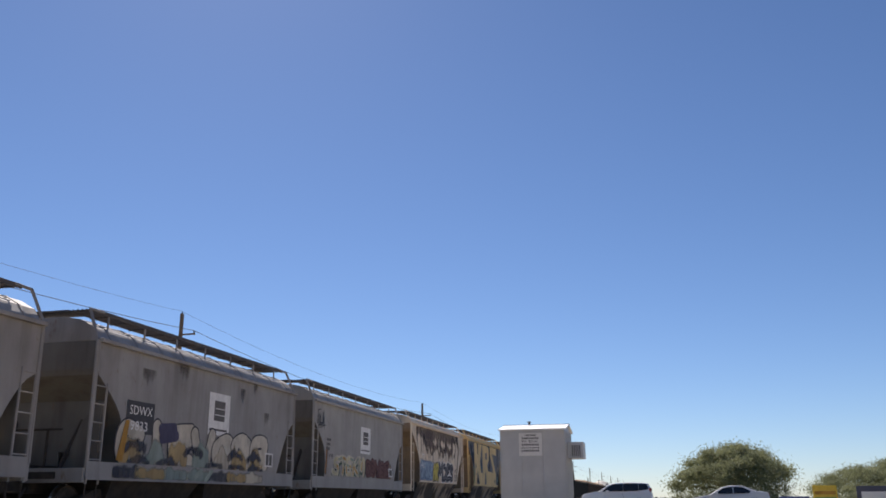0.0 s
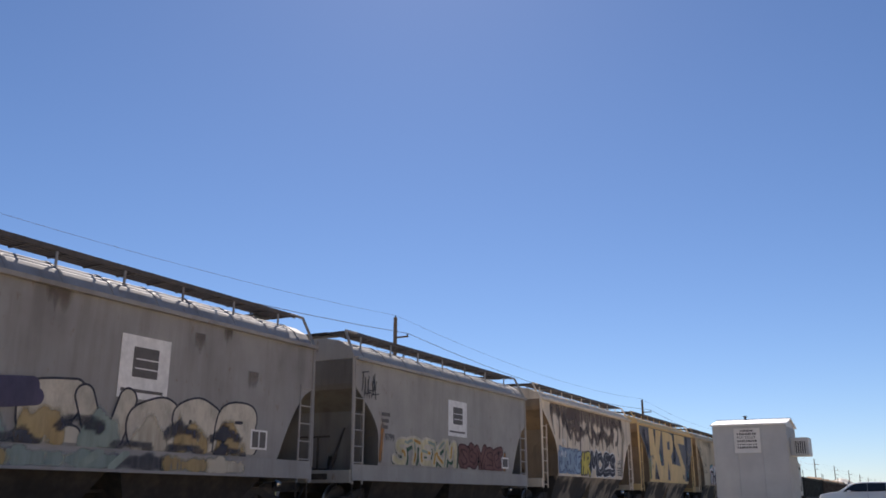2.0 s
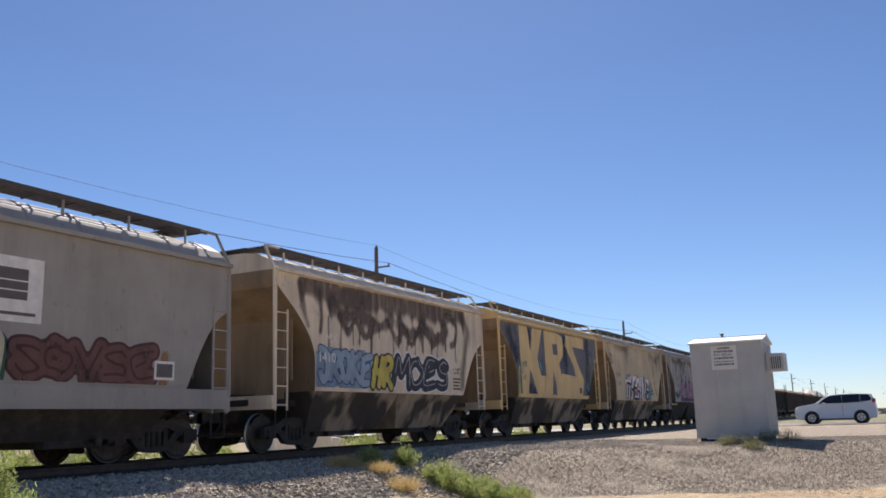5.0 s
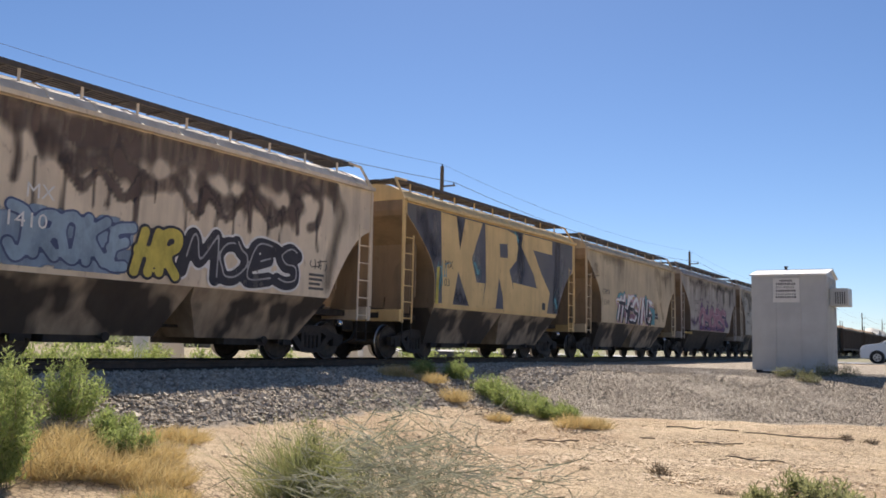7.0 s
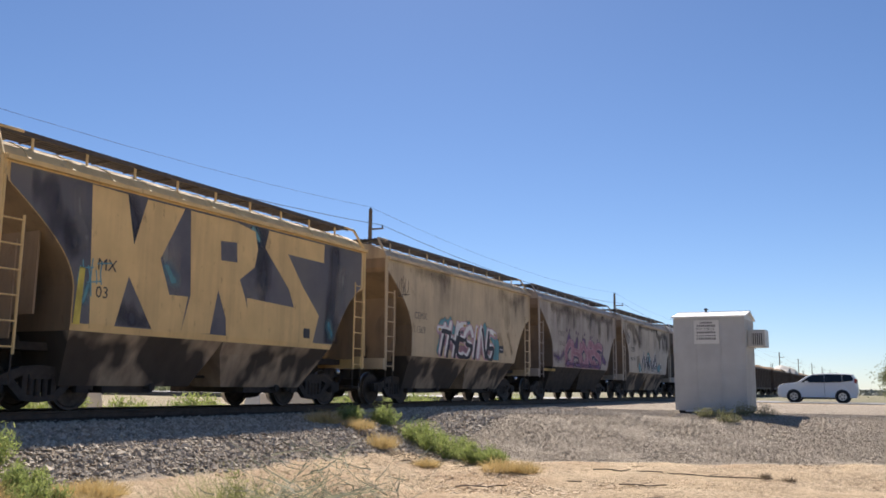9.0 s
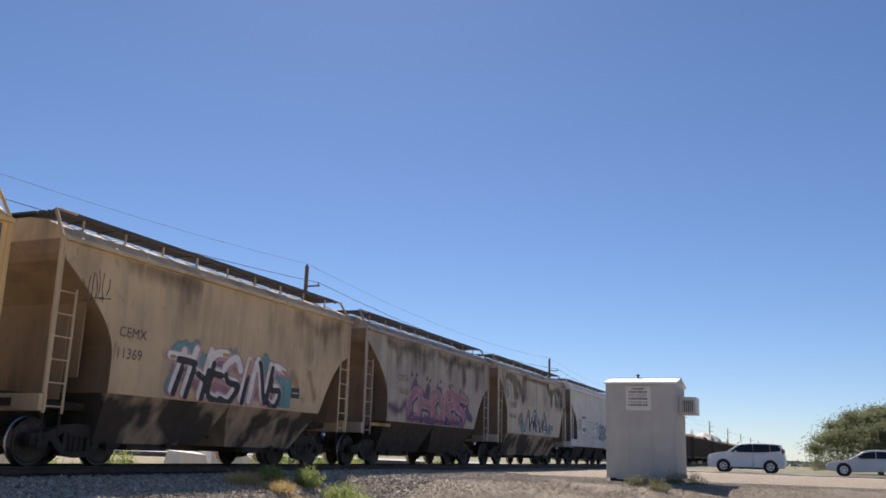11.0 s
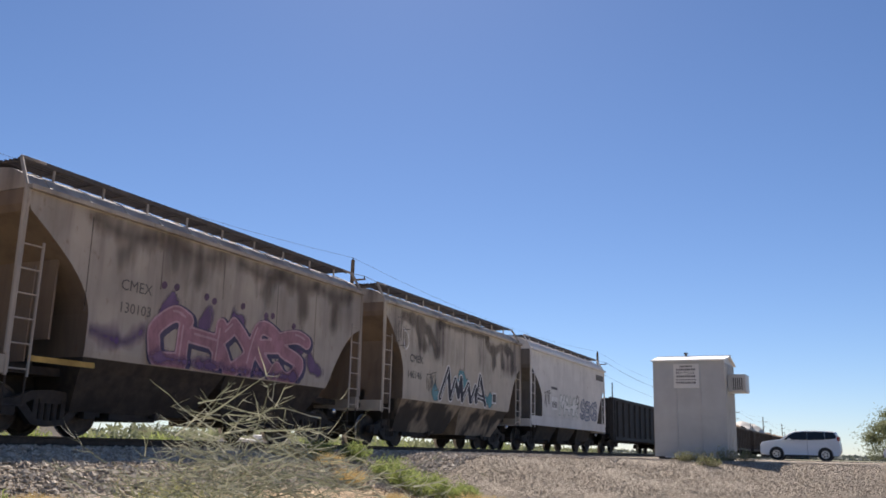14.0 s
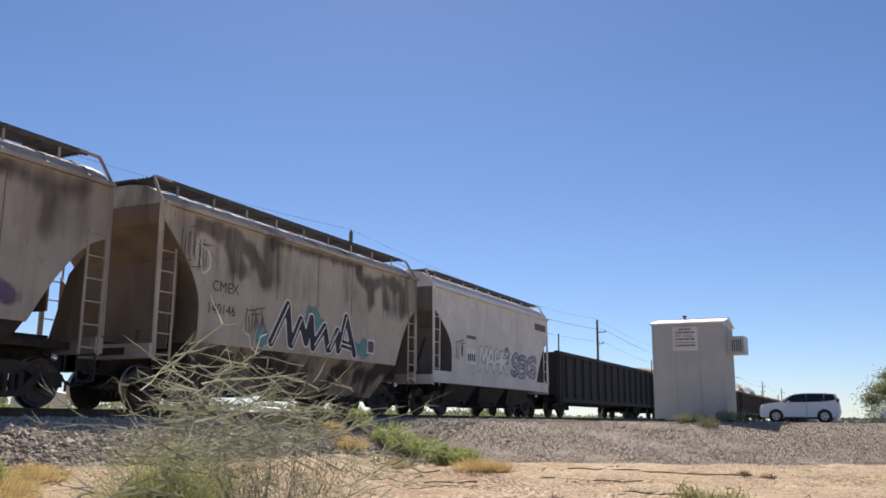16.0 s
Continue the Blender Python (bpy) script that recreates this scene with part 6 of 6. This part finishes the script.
def leaf_shrub(x, y, r, h, seed, mat="leaf", n=2600, label="fresh green desert shrub on the dry dirt", leaf=0.05, name="shrub"):
    """A shrub of several lobes: upright stems with many narrow leaves."""
    rng = np.random.default_rng(seed)
    p = plant(name, label, "shrub", x, y, "shrubs beside the railway")
    k = 26
    a, q = rng.uniform(0, 6.283, k), np.sqrt(rng.uniform(0, 1, k))
    tips = np.stack([r * q * np.cos(a), r * q * np.sin(a), h * (1 - 0.5 * q**2) * rng.uniform(0.65, 1.08, k)], -1)
    roots = tips * np.array([0.25, 0.25, 0]) + rng.normal(0, 0.03, (k, 3)) * [1, 1, 0]
    tagged(part("stem_cluster", join(strips(rng, roots, tips, 0.012)), M["stick"], p), kind="stuff")
    i, u = rng.integers(0, k, n), rng.uniform(0.15, 1.03, n)
    base = roots[i] + (tips[i] - roots[i]) * u[:, None] + rng.normal(0, 0.07 * r + 0.015, (n, 3))
    base[:, 2] = np.maximum(base[:, 2], 0.02)
    out = rng.normal(0, 1, (n, 3)) + [0, 0, 1.1]
    out /= np.linalg.norm(out, axis=1, keepdims=True)
    tagged(part("foliage", join(strips(rng, base, base + out * leaf * rng.uniform(0.6, 1.6, (n, 1)), leaf * 0.26, 0, 0.3)), M[mat], p), kind="stuff")
    return p


def grass_tuft(x, y, r, h, seed, n=700, mat="straw", label="dry yellow grass tuft", name="grass_tuft", kind="grass", group="grass tufts on the dirt"):
    rng = np.random.default_rng(seed)
    p = plant(name, label, kind, x, y, group)
    a, q = rng.uniform(0, 6.283, n), np.sqrt(rng.uniform(0, 1, n))
    roots = np.stack([r * 0.75 * q * np.cos(a), r * 0.75 * q * np.sin(a), 0 * a], -1)
    tips = roots * 1.2 + rng.normal(0, 0.28 * h, (n, 3)) * [1, 1, 0] + np.stack([0 * a, 0 * a, h * rng.uniform(0.35, 1.0, n) * (1 - 0.4 * q)], -1)
    tagged(part("blade_clump", join(strips(rng, roots, tips, 0.007)), M[mat], p), kind="stuff")
    if kind == "shrub":
        tagged(part("stem_cluster", join(strips(rng, roots[:40], tips[:40] * [0.9, 0.9, 0.8], 0.012)), M["stick"], p), kind="stuff")
    return p


def brush_heap(x, y, r, h, seed, n=160, label="heap of dead grey-brown branches"):
    rng = np.random.default_rng(seed)
    p = plant("brush_heap", label, "dead branches", x, y, "dead brush on the dirt")
    a, q = rng.uniform(0, 6.283, n), np.sqrt(rng.uniform(0, 1, n))
    c = np.stack([r * q * np.cos(a), r * q * np.sin(a), h * rng.uniform(0.05, 1, n) * (1 - 0.7 * q)], -1)
    d = rng.normal(0, 1, (n, 3)) * [1, 1, 0.28]
    d /= np.linalg.norm(d, axis=1, keepdims=True)
    ln = rng.uniform(0.15, 0.6, (n, 1)) * r
    lo, hi = c - d * ln, c + d * ln
    lo[:, 2], hi[:, 2] = np.maximum(lo[:, 2], 0.01), np.maximum(hi[:, 2], 0.015)
    tagged(part("brushwood", join(strips(rng, lo, hi, rng.uniform(0.006, 0.026, n))), M["brush"], p), kind="stuff")
    return p


def arcs(rng, roots, heading, length, width, lift, steps=4):
    """Tapering twigs that leave their roots along a heading and curl upwards by lift."""
    n = len(roots)
    pts = [roots]
    d = heading / np.linalg.norm(heading, axis=1, keepdims=True)
    for k in range(steps):
        d = d + np.stack([rng.normal(0, 0.13, n), rng.normal(0, 0.13, n), lift / steps + rng.normal(0, 0.06, n)], -1)
        d /= np.linalg.norm(d, axis=1, keepdims=True)
        pts.append(pts[-1] + d * length[:, None] / steps)
    side = np.cross(heading, rng.normal(0, 1, (n, 3)))
    side /= np.linalg.norm(side, axis=1, keepdims=True) + 1e-9
    v = []
    for k, q in enumerate(pts):
        w = (width * (1 - 0.85 * k / steps) / 2)[:, None]
        v += [q - side * w, q + side * w]
    m = 2 * (steps + 1)
    quad = np.array([(2 * k, 2 * k + 1, 2 * k + 3, 2 * k + 2) for k in range(steps)])
    return np.stack(v, 1).reshape(-1, 3), (quad[None] + m * np.arange(n)[:, None, None]).reshape(-1, 4)


def wispy_bush(x, y, seed, h=1.5, spread=0.42):
    """Thin stems that fan out from one root, with a haze of fine twigs and a loose wind-combed crown."""
    rng = np.random.default_rng(seed)
    p = plant("wispy_bush", "thin grey-green wind-blown bush of fine upright stems", "shrub", x, y)
    k = 18
    a, q = rng.uniform(0, 6.283, k), np.sqrt(rng.uniform(0, 1, k))
    roots = np.stack([0.08 * np.cos(a), 0.08 * np.sin(a), 0 * a], -1)
    d = np.stack([spread * q * np.cos(a), spread * q * np.sin(a), h * (1 - 0.2 * q * q) * rng.uniform(0.72, 0.95, k)], -1)
    stems = arcs(rng, roots, d * [1.3, 1.3, 1], np.linalg.norm(d, axis=1), rng.uniform(0.004, 0.007, k), 0.25, 8)
    tagged(part("stem_fan", join(stems), M["twig_pale"], p), kind="stuff")
    pts = stems[0].reshape(k, 9, 2, 3).mean(2)
    n = 260
    i, u = rng.integers(0, k, n), np.minimum(8, 2 + (7 * rng.uniform(0, 1, n) ** 1.2).astype(int))
    out = rng.normal(0, 1, (n, 3)) * [0.7, 0.7, 0.4] + [0, 0, 0.8]
    tagged(part("twig_haze", join(arcs(rng, pts[i, u] + rng.normal(0, 0.02, (n, 3)), out, rng.uniform(0.03, 0.09, n), np.full(n, 0.0026), 0.3, 2)), M["twig_pale"], p), kind="stuff")
    crowns = []
    for layer in range(3):
        n = 170
        i, u = rng.integers(0, k, n), rng.integers(7, 9, n)
        b = pts[i, u] + rng.normal(0, 1, (n, 3)) * [0.10, 0.10, 0.08]
        out = np.stack([rng.choice([-1, 1], n) * rng.uniform(0.6, 1.2, n), rng.normal(0, 0.45, n), rng.normal(0.12, 0.24, n)], -1)
        big = arcs(rng, b, out, rng.uniform(0.12, 0.30, n), rng.uniform(0.005, 0.010, n), 0.2, 4)
        mids = big[0].reshape(n, 5, 2, 3).mean(2)
        m = 560
        j, w = rng.integers(0, n, m), rng.integers(1, 5, m)
        fine = arcs(rng, mids[j, w], out[j] / np.linalg.norm(out[j], axis=1, keepdims=True) + rng.normal(0, 0.4, (m, 3)), rng.uniform(0.05, 0.14, m), np.full(m, 0.0046), 0.2, 3)
        crowns.append(tagged(part("twig_crown", join(big, fine), M["twig_pale"], p, "pale needle twigs that sway in the wind"), kind="stuff"))
    return p, crowns


def fan_bush(x, y, seed, h=1.28, spread=0.5):
    """A bush of many thin stems that fan out from one root, with a haze of tiny green twigs."""
    rng = np.random.default_rng(seed)
    p = plant("fan_bush", "thin see-through green bush of upright stems", "shrub", x, y)
    k = 80
    a, q = rng.uniform(0, 6.283, k), np.sqrt(rng.uniform(0, 1, k))
    roots = np.stack([0.09 * np.cos(a), 0.09 * np.sin(a), 0 * a], -1)
    d = np.stack([spread * q * np.cos(a), spread * q * np.sin(a), h * (1 - 0.25 * q * q) * rng.uniform(0.75, 1, k)], -1)
    stems = arcs(rng, roots, d * [1.35, 1.35, 1], np.linalg.norm(d, axis=1), rng.uniform(0.006, 0.013, k), 0.22, 8)
    tagged(part("stem_fan", join(stems), M["stem_green"], p), kind="stuff")
    pts = stems[0].reshape(k, 9, 2, 3).mean(2)
    n = 7000
    i, u = rng.integers(0, k, n), np.minimum(8, 1 + (8 * rng.uniform(0, 1, n) ** 1.7).astype(int))
    out = rng.normal(0, 1, (n, 3)) * [0.8, 0.8, 0.4] + [0, 0, 0.6]
    tagged(part("twig_haze", join(arcs(rng, pts[i, u] + rng.normal(0, 0.025, (n, 3)), out, rng.uniform(0.04, 0.13, n), np.full(n, 0.0036), 0.3, 2)), M["twig_green"], p), kind="stuff")
    return p


def tree(x, y, w, h, seed, label="dense grey-green desert tree behind the road"):
    """Trunk with limbs, and a low wide crown of many small leaves in clumps."""
    rng = np.random.default_rng(seed)
    p = plant("tree", label, "tree", x, y)
    bm = bmesh.new()
    rod(bm, (0, 0, 0), (0.15, 0, h * 0.3), 0.22, 0.16, 10)
    heads = []
    for k in range(70):
        a, q = rng.uniform(0, 6.283), math.sqrt(rng.uniform(0, 1))
        tip = Vector((w / 2 * q * math.cos(a), w / 2 * q * math.sin(a), h * (0.30 + 0.66 * (1 - q**2) ** 0.7 * rng.uniform(0.7, 1.0))))
        mid = Vector((tip.x * 0.4, tip.y * 0.4, h * 0.3 + 0.4 * (tip.z - h * 0.3)))
        rod(bm, (0.1, 0, h * 0.25), mid, 0.10, 0.05, 6)
        rod(bm, mid, tip, 0.05, 0.015, 6)
        heads.append(tip)
    part("trunk", bm, M["bark"], p)
    n = 60000
    c = np.array(heads)[rng.integers(0, len(heads), n)]
    b = c + rng.normal(0, 1, (n, 3)) * np.array([0.075 * w, 0.075 * w, 0.075 * h]) * rng.uniform(0.2, 0.9, (n, 1))
    b[: n // 3, 2] *= rng.uniform(0.1, 1, n // 3)
    b[:, 2] = np.maximum(b[:, 2], 0.15 + 0.1 * rng.uniform(0, 1, n))
    out = rng.normal(0, 1, (n, 3)) + [0, 0, 0.4]
    out /= np.linalg.norm(out, axis=1, keepdims=True)
    tagged(part("crown", join(strips(rng, b, b + out * rng.uniform(0.07, 0.22, (n, 1)), rng.uniform(0.03, 0.07, n), 0, 0.4)), M["leaf_tree"], p), kind="stuff")
    return p


tree(9.5, 46.0, 8.6, 5.0, 1)
tree(24.0, 64.0, 12.0, 4.2, 2, "low grey-green tree far behind the road")
for k, (x, y, r, h) in enumerate(((-3.9, -8.3, 0.42, 0.55), (-3.3, -8.6, 0.4, 0.62), (-2.7, -8.9, 0.45, 0.55), (-2.0, -9.2, 0.42, 0.42), (-4.7, -8.3, 0.38, 0.45), (-1.5, -9.4, 0.3, 0.3), (-5.3, -8.8, 0.36, 0.38))):
    leaf_shrub(x, y, r, h, 20 + k)
for k, (x, y, r, h) in enumerate(((-1.1, -10.0, 0.45, 0.36), (-0.7, -9.9, 0.36, 0.3), (-3.9, -9.8, 0.4, 0.4), (-5.4, -9.7, 0.45, 0.4), (-4.6, -9.6, 0.4, 0.3), (-2.6, -10.2, 0.3, 0.2))):
    grass_tuft(x, y, r, h, 40 + k)
for k, (x, y, r, h) in enumerate(((3.35, -8.2, 0.13, 0.17), (3.78, -8.3, 0.16, 0.16), (0.85, -14.2, 0.07, 0.16), (1.7, -13.6, 0.16, 0.26), (2.9, -14.9, 0.14, 0.2))):
    grass_tuft(x, y, r, h, 60 + k, 160, "brush", "small dry brown weed on the dirt", "weed")
for k, (x, y, r, h) in enumerate(((2.0, -1.5, 0.42, 0.42), (1.6, -2.2, 0.4, 0.34), (2.5, -1.2, 0.4, 0.36), (1.2, -2.5, 0.3, 0.26), (1.9, -2.9, 0.3, 0.24))):
    leaf_shrub(x, y, r, h, 70 + k, "leaf_grey", 700, "grey-green weed at the foot of the shed", 0.04, "weed")
M["rust_grass"] = leafy("rusty_dry_grass", (0.30, 0.20, 0.115), (0.52, 0.38, 0.22), 0.45)
for k, (x, y, r, h) in enumerate(((3.2, -18.25, 0.42, 0.32), (3.65, -18.55, 0.5, 0.36), (4.1, -18.5, 0.45, 0.34), (4.3, -17.9, 0.36, 0.24), (2.9, -17.7, 0.32, 0.2), (3.6, -17.8, 0.4, 0.26))):
    grass_tuft(x, y, r, h, 160 + k, 800, "rust_grass", "low rusty brown dry grass")
# low shrubs and dead brush near the camera
for k, (x, y, r, h) in enumerate(((3.85, -15.7, 0.26, 0.48), (4.15, -15.9, 0.3, 0.5), (4.4, -16.2, 0.26, 0.36), (3.45, -15.6, 0.2, 0.26))):
    leaf_shrub(x, y, r, h, 180 + k, "leaf_olive", 1700, "low olive-green desert shrub among dead branches", 0.06)
leaf_shrub(4.55, -16.6, 0.36, 0.42, 82, "leaf_olive", 2200, "grey-green desert shrub among dead branches")
brush_heap(4.6, -16.9, 0.8, 0.22, 83, 120)
brush_heap(0.55, -19.85, 0.62, 0.4, 86, 520)
brush_heap(1.95, -19.7, 0.6, 0.2, 88, 240)
brush_heap(5.15, -18.0, 0.75, 0.22, 84, 260)
brush_heap(3.8, -17.1, 0.6, 0.14, 85, 70)
leaf_shrub(4.5, -18.2, 0.36, 0.40, 89, "leaf_olive", 2600, "grey-green desert shrub among dry grass")
brush_heap(-3.0, -9.9, 0.5, 0.16, 87, 70)
leaf_shrub(-0.05, -18.85, 0.32, 0.95, 90, "leaf_feather", 2600, "upright feathery yellow-green shrub on dry dirt", 0.045)
grass_tuft(-0.05, -18.85, 0.27, 1.15, 190, 2400, "leaf_feather", "feathery upright yellow-green blades of a shrub", "shrub", "shrub", "")
grass_tuft(0.15, -20.9, 0.55, 0.62, 191, 4200, "leaf_feather", "bushy feathery yellow-green shrub among dead brush", "shrub", "shrub", "")
for k, (x, y, r, h) in enumerate(((-4.15, -18.65, 0.46, 0.85), (-4.4, -19.3, 0.32, 0.6), (-2.95, -18.75, 0.36, 0.42), (-3.35, -18.6, 0.3, 0.5))):
    leaf_shrub(x, y, r, h, 92 + k, "leaf", 3600)
leaf_shrub(-2.53, -20.5, 0.36, 1.3, 97, "leaf", 5200, "tall fresh green desert shrub")
for k, (x, y, r, h) in enumerate(((-3.5, -19.1, 0.5, 0.42), (-2.75, -19.75, 0.5, 0.45), (-3.15, -19.4, 0.5, 0.46), (-2.5, -19.35, 0.45, 0.4), (-2.8, -18.6, 0.6, 0.38), (-2.1, -19.0, 0.55, 0.36), (-3.4, -17.6, 0.5, 0.28), (-1.5, -19.4, 0.4, 0.26))):
    grass_tuft(x, y, r, h, 100 + k, 1300)
# long dead sticks lying on the dirt
for k, (x, y, ln, a) in enumerate(((1.0, -8.9, 1.3, 0.15), (2.6, -8.6, 1.9, 0.05), (0.2, -10.4, 0.9, -0.4), (1.6, -10.1, 0.8, 0.3), (-0.8, -11.6, 0.9, 0.6), (2.4, -11.2, 1.0, -0.1))):
    bm = bmesh.new()
    pts = [(ln * (q / 5 - 0.5), 0.06 * math.sin(2.3 * q + k), 0.025 + 0.012 * math.sin(1.7 * q)) for q in range(6)]
    for a_, b_ in zip(pts, pts[1:]):
        rod(bm, a_, b_, 0.014, 0.011, 6)
    rod(bm, pts[2], (pts[2][0] + 0.18, 0.16, 0.05), 0.009, 0.004, 5)
    st = tagged(part("fallen_branch", bm, M["stick"]), "thin dead branch lying on the dirt", "branch", "dead sticks on the dirt")
    st.location, st.rotation_euler = (x, y, float(lie(x, y))), (0, 0, a)
M["stem_green"] = leafy("green_brown_stem", (0.11, 0.10, 0.055), (0.22, 0.20, 0.11), 0.1)
M["twig_pale"] = leafy("pale_green_twig", (0.16, 0.175, 0.11), (0.48, 0.48, 0.36), 0.4)
fan_bush(1.66, -19.75, 111, 1.30, 0.46)
BUSH, CROWNS = wispy_bush(3.08, -21.80, 110)
# growth beyond the track
for k, (x, y, r, h) in enumerate(((-14.0, -10.6, 0.7, 1.15), (-13.8, -9.5, 0.75, 1.25), (-14.2, -12.3, 0.9, 0.75))):
    leaf_shrub(x, y, r, h, 190 + k, "leaf", 3000, "bright green shrub beyond the track", 0.09)
PALE = [(-17.0, 2.9, 1.8, 1.0), (-17.0, 5.0, 2.2, 1.1), (-17.2, 6.8, 1.2, 0.9), (-17.0, -6.4, 1.6, 1.5)]


def pale_block(x, y, w, h):
    g = float(lie(x, y))
    bm = loft(bmesh.new(), [[(sx * (0.5 - 0.2 * q), -w / 2 + 0.15 * q, q * h), (sx * (0.5 - 0.2 * q), w / 2 - 0.12 * q, q * h * 0.9), (-0.5 + 0.2 * q, w / 2 - 0.2 * q, q * h), (-0.5 + 0.2 * q, -w / 2 + 0.1 * q, q * h * 1.05)] for q in (0, 0.55, 1) for sx in (1,)])
    ob = tagged(part("concrete_block", bevelled(bm, 0.03), M["sign"]), "pale weathered concrete block beyond the track", "concrete block", "pale blocks beyond the track")
    ob.location = (x, y, g - 0.03)


for x, y, w, h in PALE:
    pale_block(x, y, w, h)


def far_scrub():
    """A ragged belt of low scrub far behind the railway."""
    rng = np.random.default_rng(200)
    n = 26000
    y = rng.uniform(-70, 420, n)
    x = -46 - 30 * rng.uniform(0, 1, n) ** 1.5 - 0.10 * np.maximum(y, 0)
    crest = 0.9 + 0.9 * np.array([noise.noise((float(a) * 0.09, float(b) * 0.05, 2.0)) for a, b in zip(x, y)])
    z = lie(x, y) + rng.uniform(0, 1, n) * np.maximum(crest, 0.25) * 1.5
    b = np.stack([x, y, z], -1)
    out = rng.normal(0, 1, (n, 3)) + [0, 0, 0.6]
    ob = part("far_scrub", join(strips(rng, b, b + out * 0.35, 0.34)), M["leaf_tree"])
    tagged(ob, "distant belt of low olive scrub beyond the railway", "scrub", kind="stuff")
    n = 30000
    x, y = rng.uniform(-45, 240, n), 150 + 130 * rng.uniform(0, 1, n) ** 1.5
    crest = 0.6 + 0.5 * np.array([noise.noise((float(a) * 0.05, float(b) * 0.05, 7.0)) for a, b in zip(x, y)])
    b = np.stack([x, y, lie(x, y) + rng.uniform(0, 1, n) * np.maximum(crest, 0.4) * 1.25], -1)
    ob = part("far_scrub", join(strips(rng, b, b + (rng.normal(0, 1, (n, 3)) * [1, 1, 0.5]) * 0.45, 0.6)), M["leaf_far"])
    tagged(ob, "distant belt of desert scrub, tinted with haze, beyond the road", "scrub", kind="stuff")


far_scrub()
for k, (x, y, r, h) in enumerate(((-14.0, -12.6, 1.0, 1.1), (-14.6, -10.8, 1.2, 1.3), (-13.6, -7.5, 0.8, 0.9), (-16, -2, 1.2, 1.0), (-15, 6, 1.3, 1.1), (-17, 15, 1.6, 1.3), (-15, 24, 1.5, 1.2), (-14.2, -16.5, 0.9, 0.8), (-15.4, -19, 1.2, 1.0))):
    leaf_shrub(x, y, r, h, 130 + k, "leaf", 1500, "bright green shrub beyond the track", 0.14)


# ---- movement ----
TRAIN = [(car_lead, -17.0), (car_first, -4.67), (car_second, 7.53), (car_sooty, 19.73), (car_letters, 31.96), (car_sand, 43.97), (car_dusty, 55.9), (car_beige, 68.05), (car_white, 80.13)]
CARS = [(build(), y) for build, y in TRAIN]
first_gondola = gondola("black ribbed gondola car", M["black"], None, True)
CARS.append((first_gondola, 96.1))
loaded = gondola("dark brown gondola car with a heaped brown load", M["brown"], (M["scrap"], 0.9, 3))
CARS.append((loaded, 115.7))
covered = gondola("dark brown gondola car with a pale covered load", M["brown"], (M["tarp"], 1.6, 2))
CARS.append((copy_thing(loaded, pose(0, 0, 0)), 135.3))
CARS.append((covered, 154.9))
for k in range(9):
    CARS.append((copy_thing(loaded, pose(0, 0, 0)), 174.5 + 19.6 * k))


def motions():
    for car, y in CARS:
        walk(car, [(t, pose(TRACK_X, y - s, RAIL_Z)) for t, s in ROLLED])
    ts, ss = [t for t, _ in ROLLED], [s for _, s in ROLLED]
    turn = math.radians(75)
    steps = int(ss[-1] / WHEEL_R / turn)
    for w, dy in AXLES:
        rows = []
        for k in range(steps + 1):
            s = ss[0] + (ss[-1] - ss[0]) * k / steps
            rows.append((float(np.interp(s, ss, ts)), pose(0, dy, WHEEL_R, math.degrees((s - ss[0]) / WHEEL_R), 0, 0)))
        walk(w, rows)
    for k, crown in enumerate(CROWNS):
        walk(crown, [(0.4 * q, pose(0, 0, 0, 1.3 * math.sin(1.9 * q + k), 2.6 * math.sin(1.3 * q + 2 * k), 1.5 * math.sin(0.9 * q + k))) for q in range(41)])


motions()
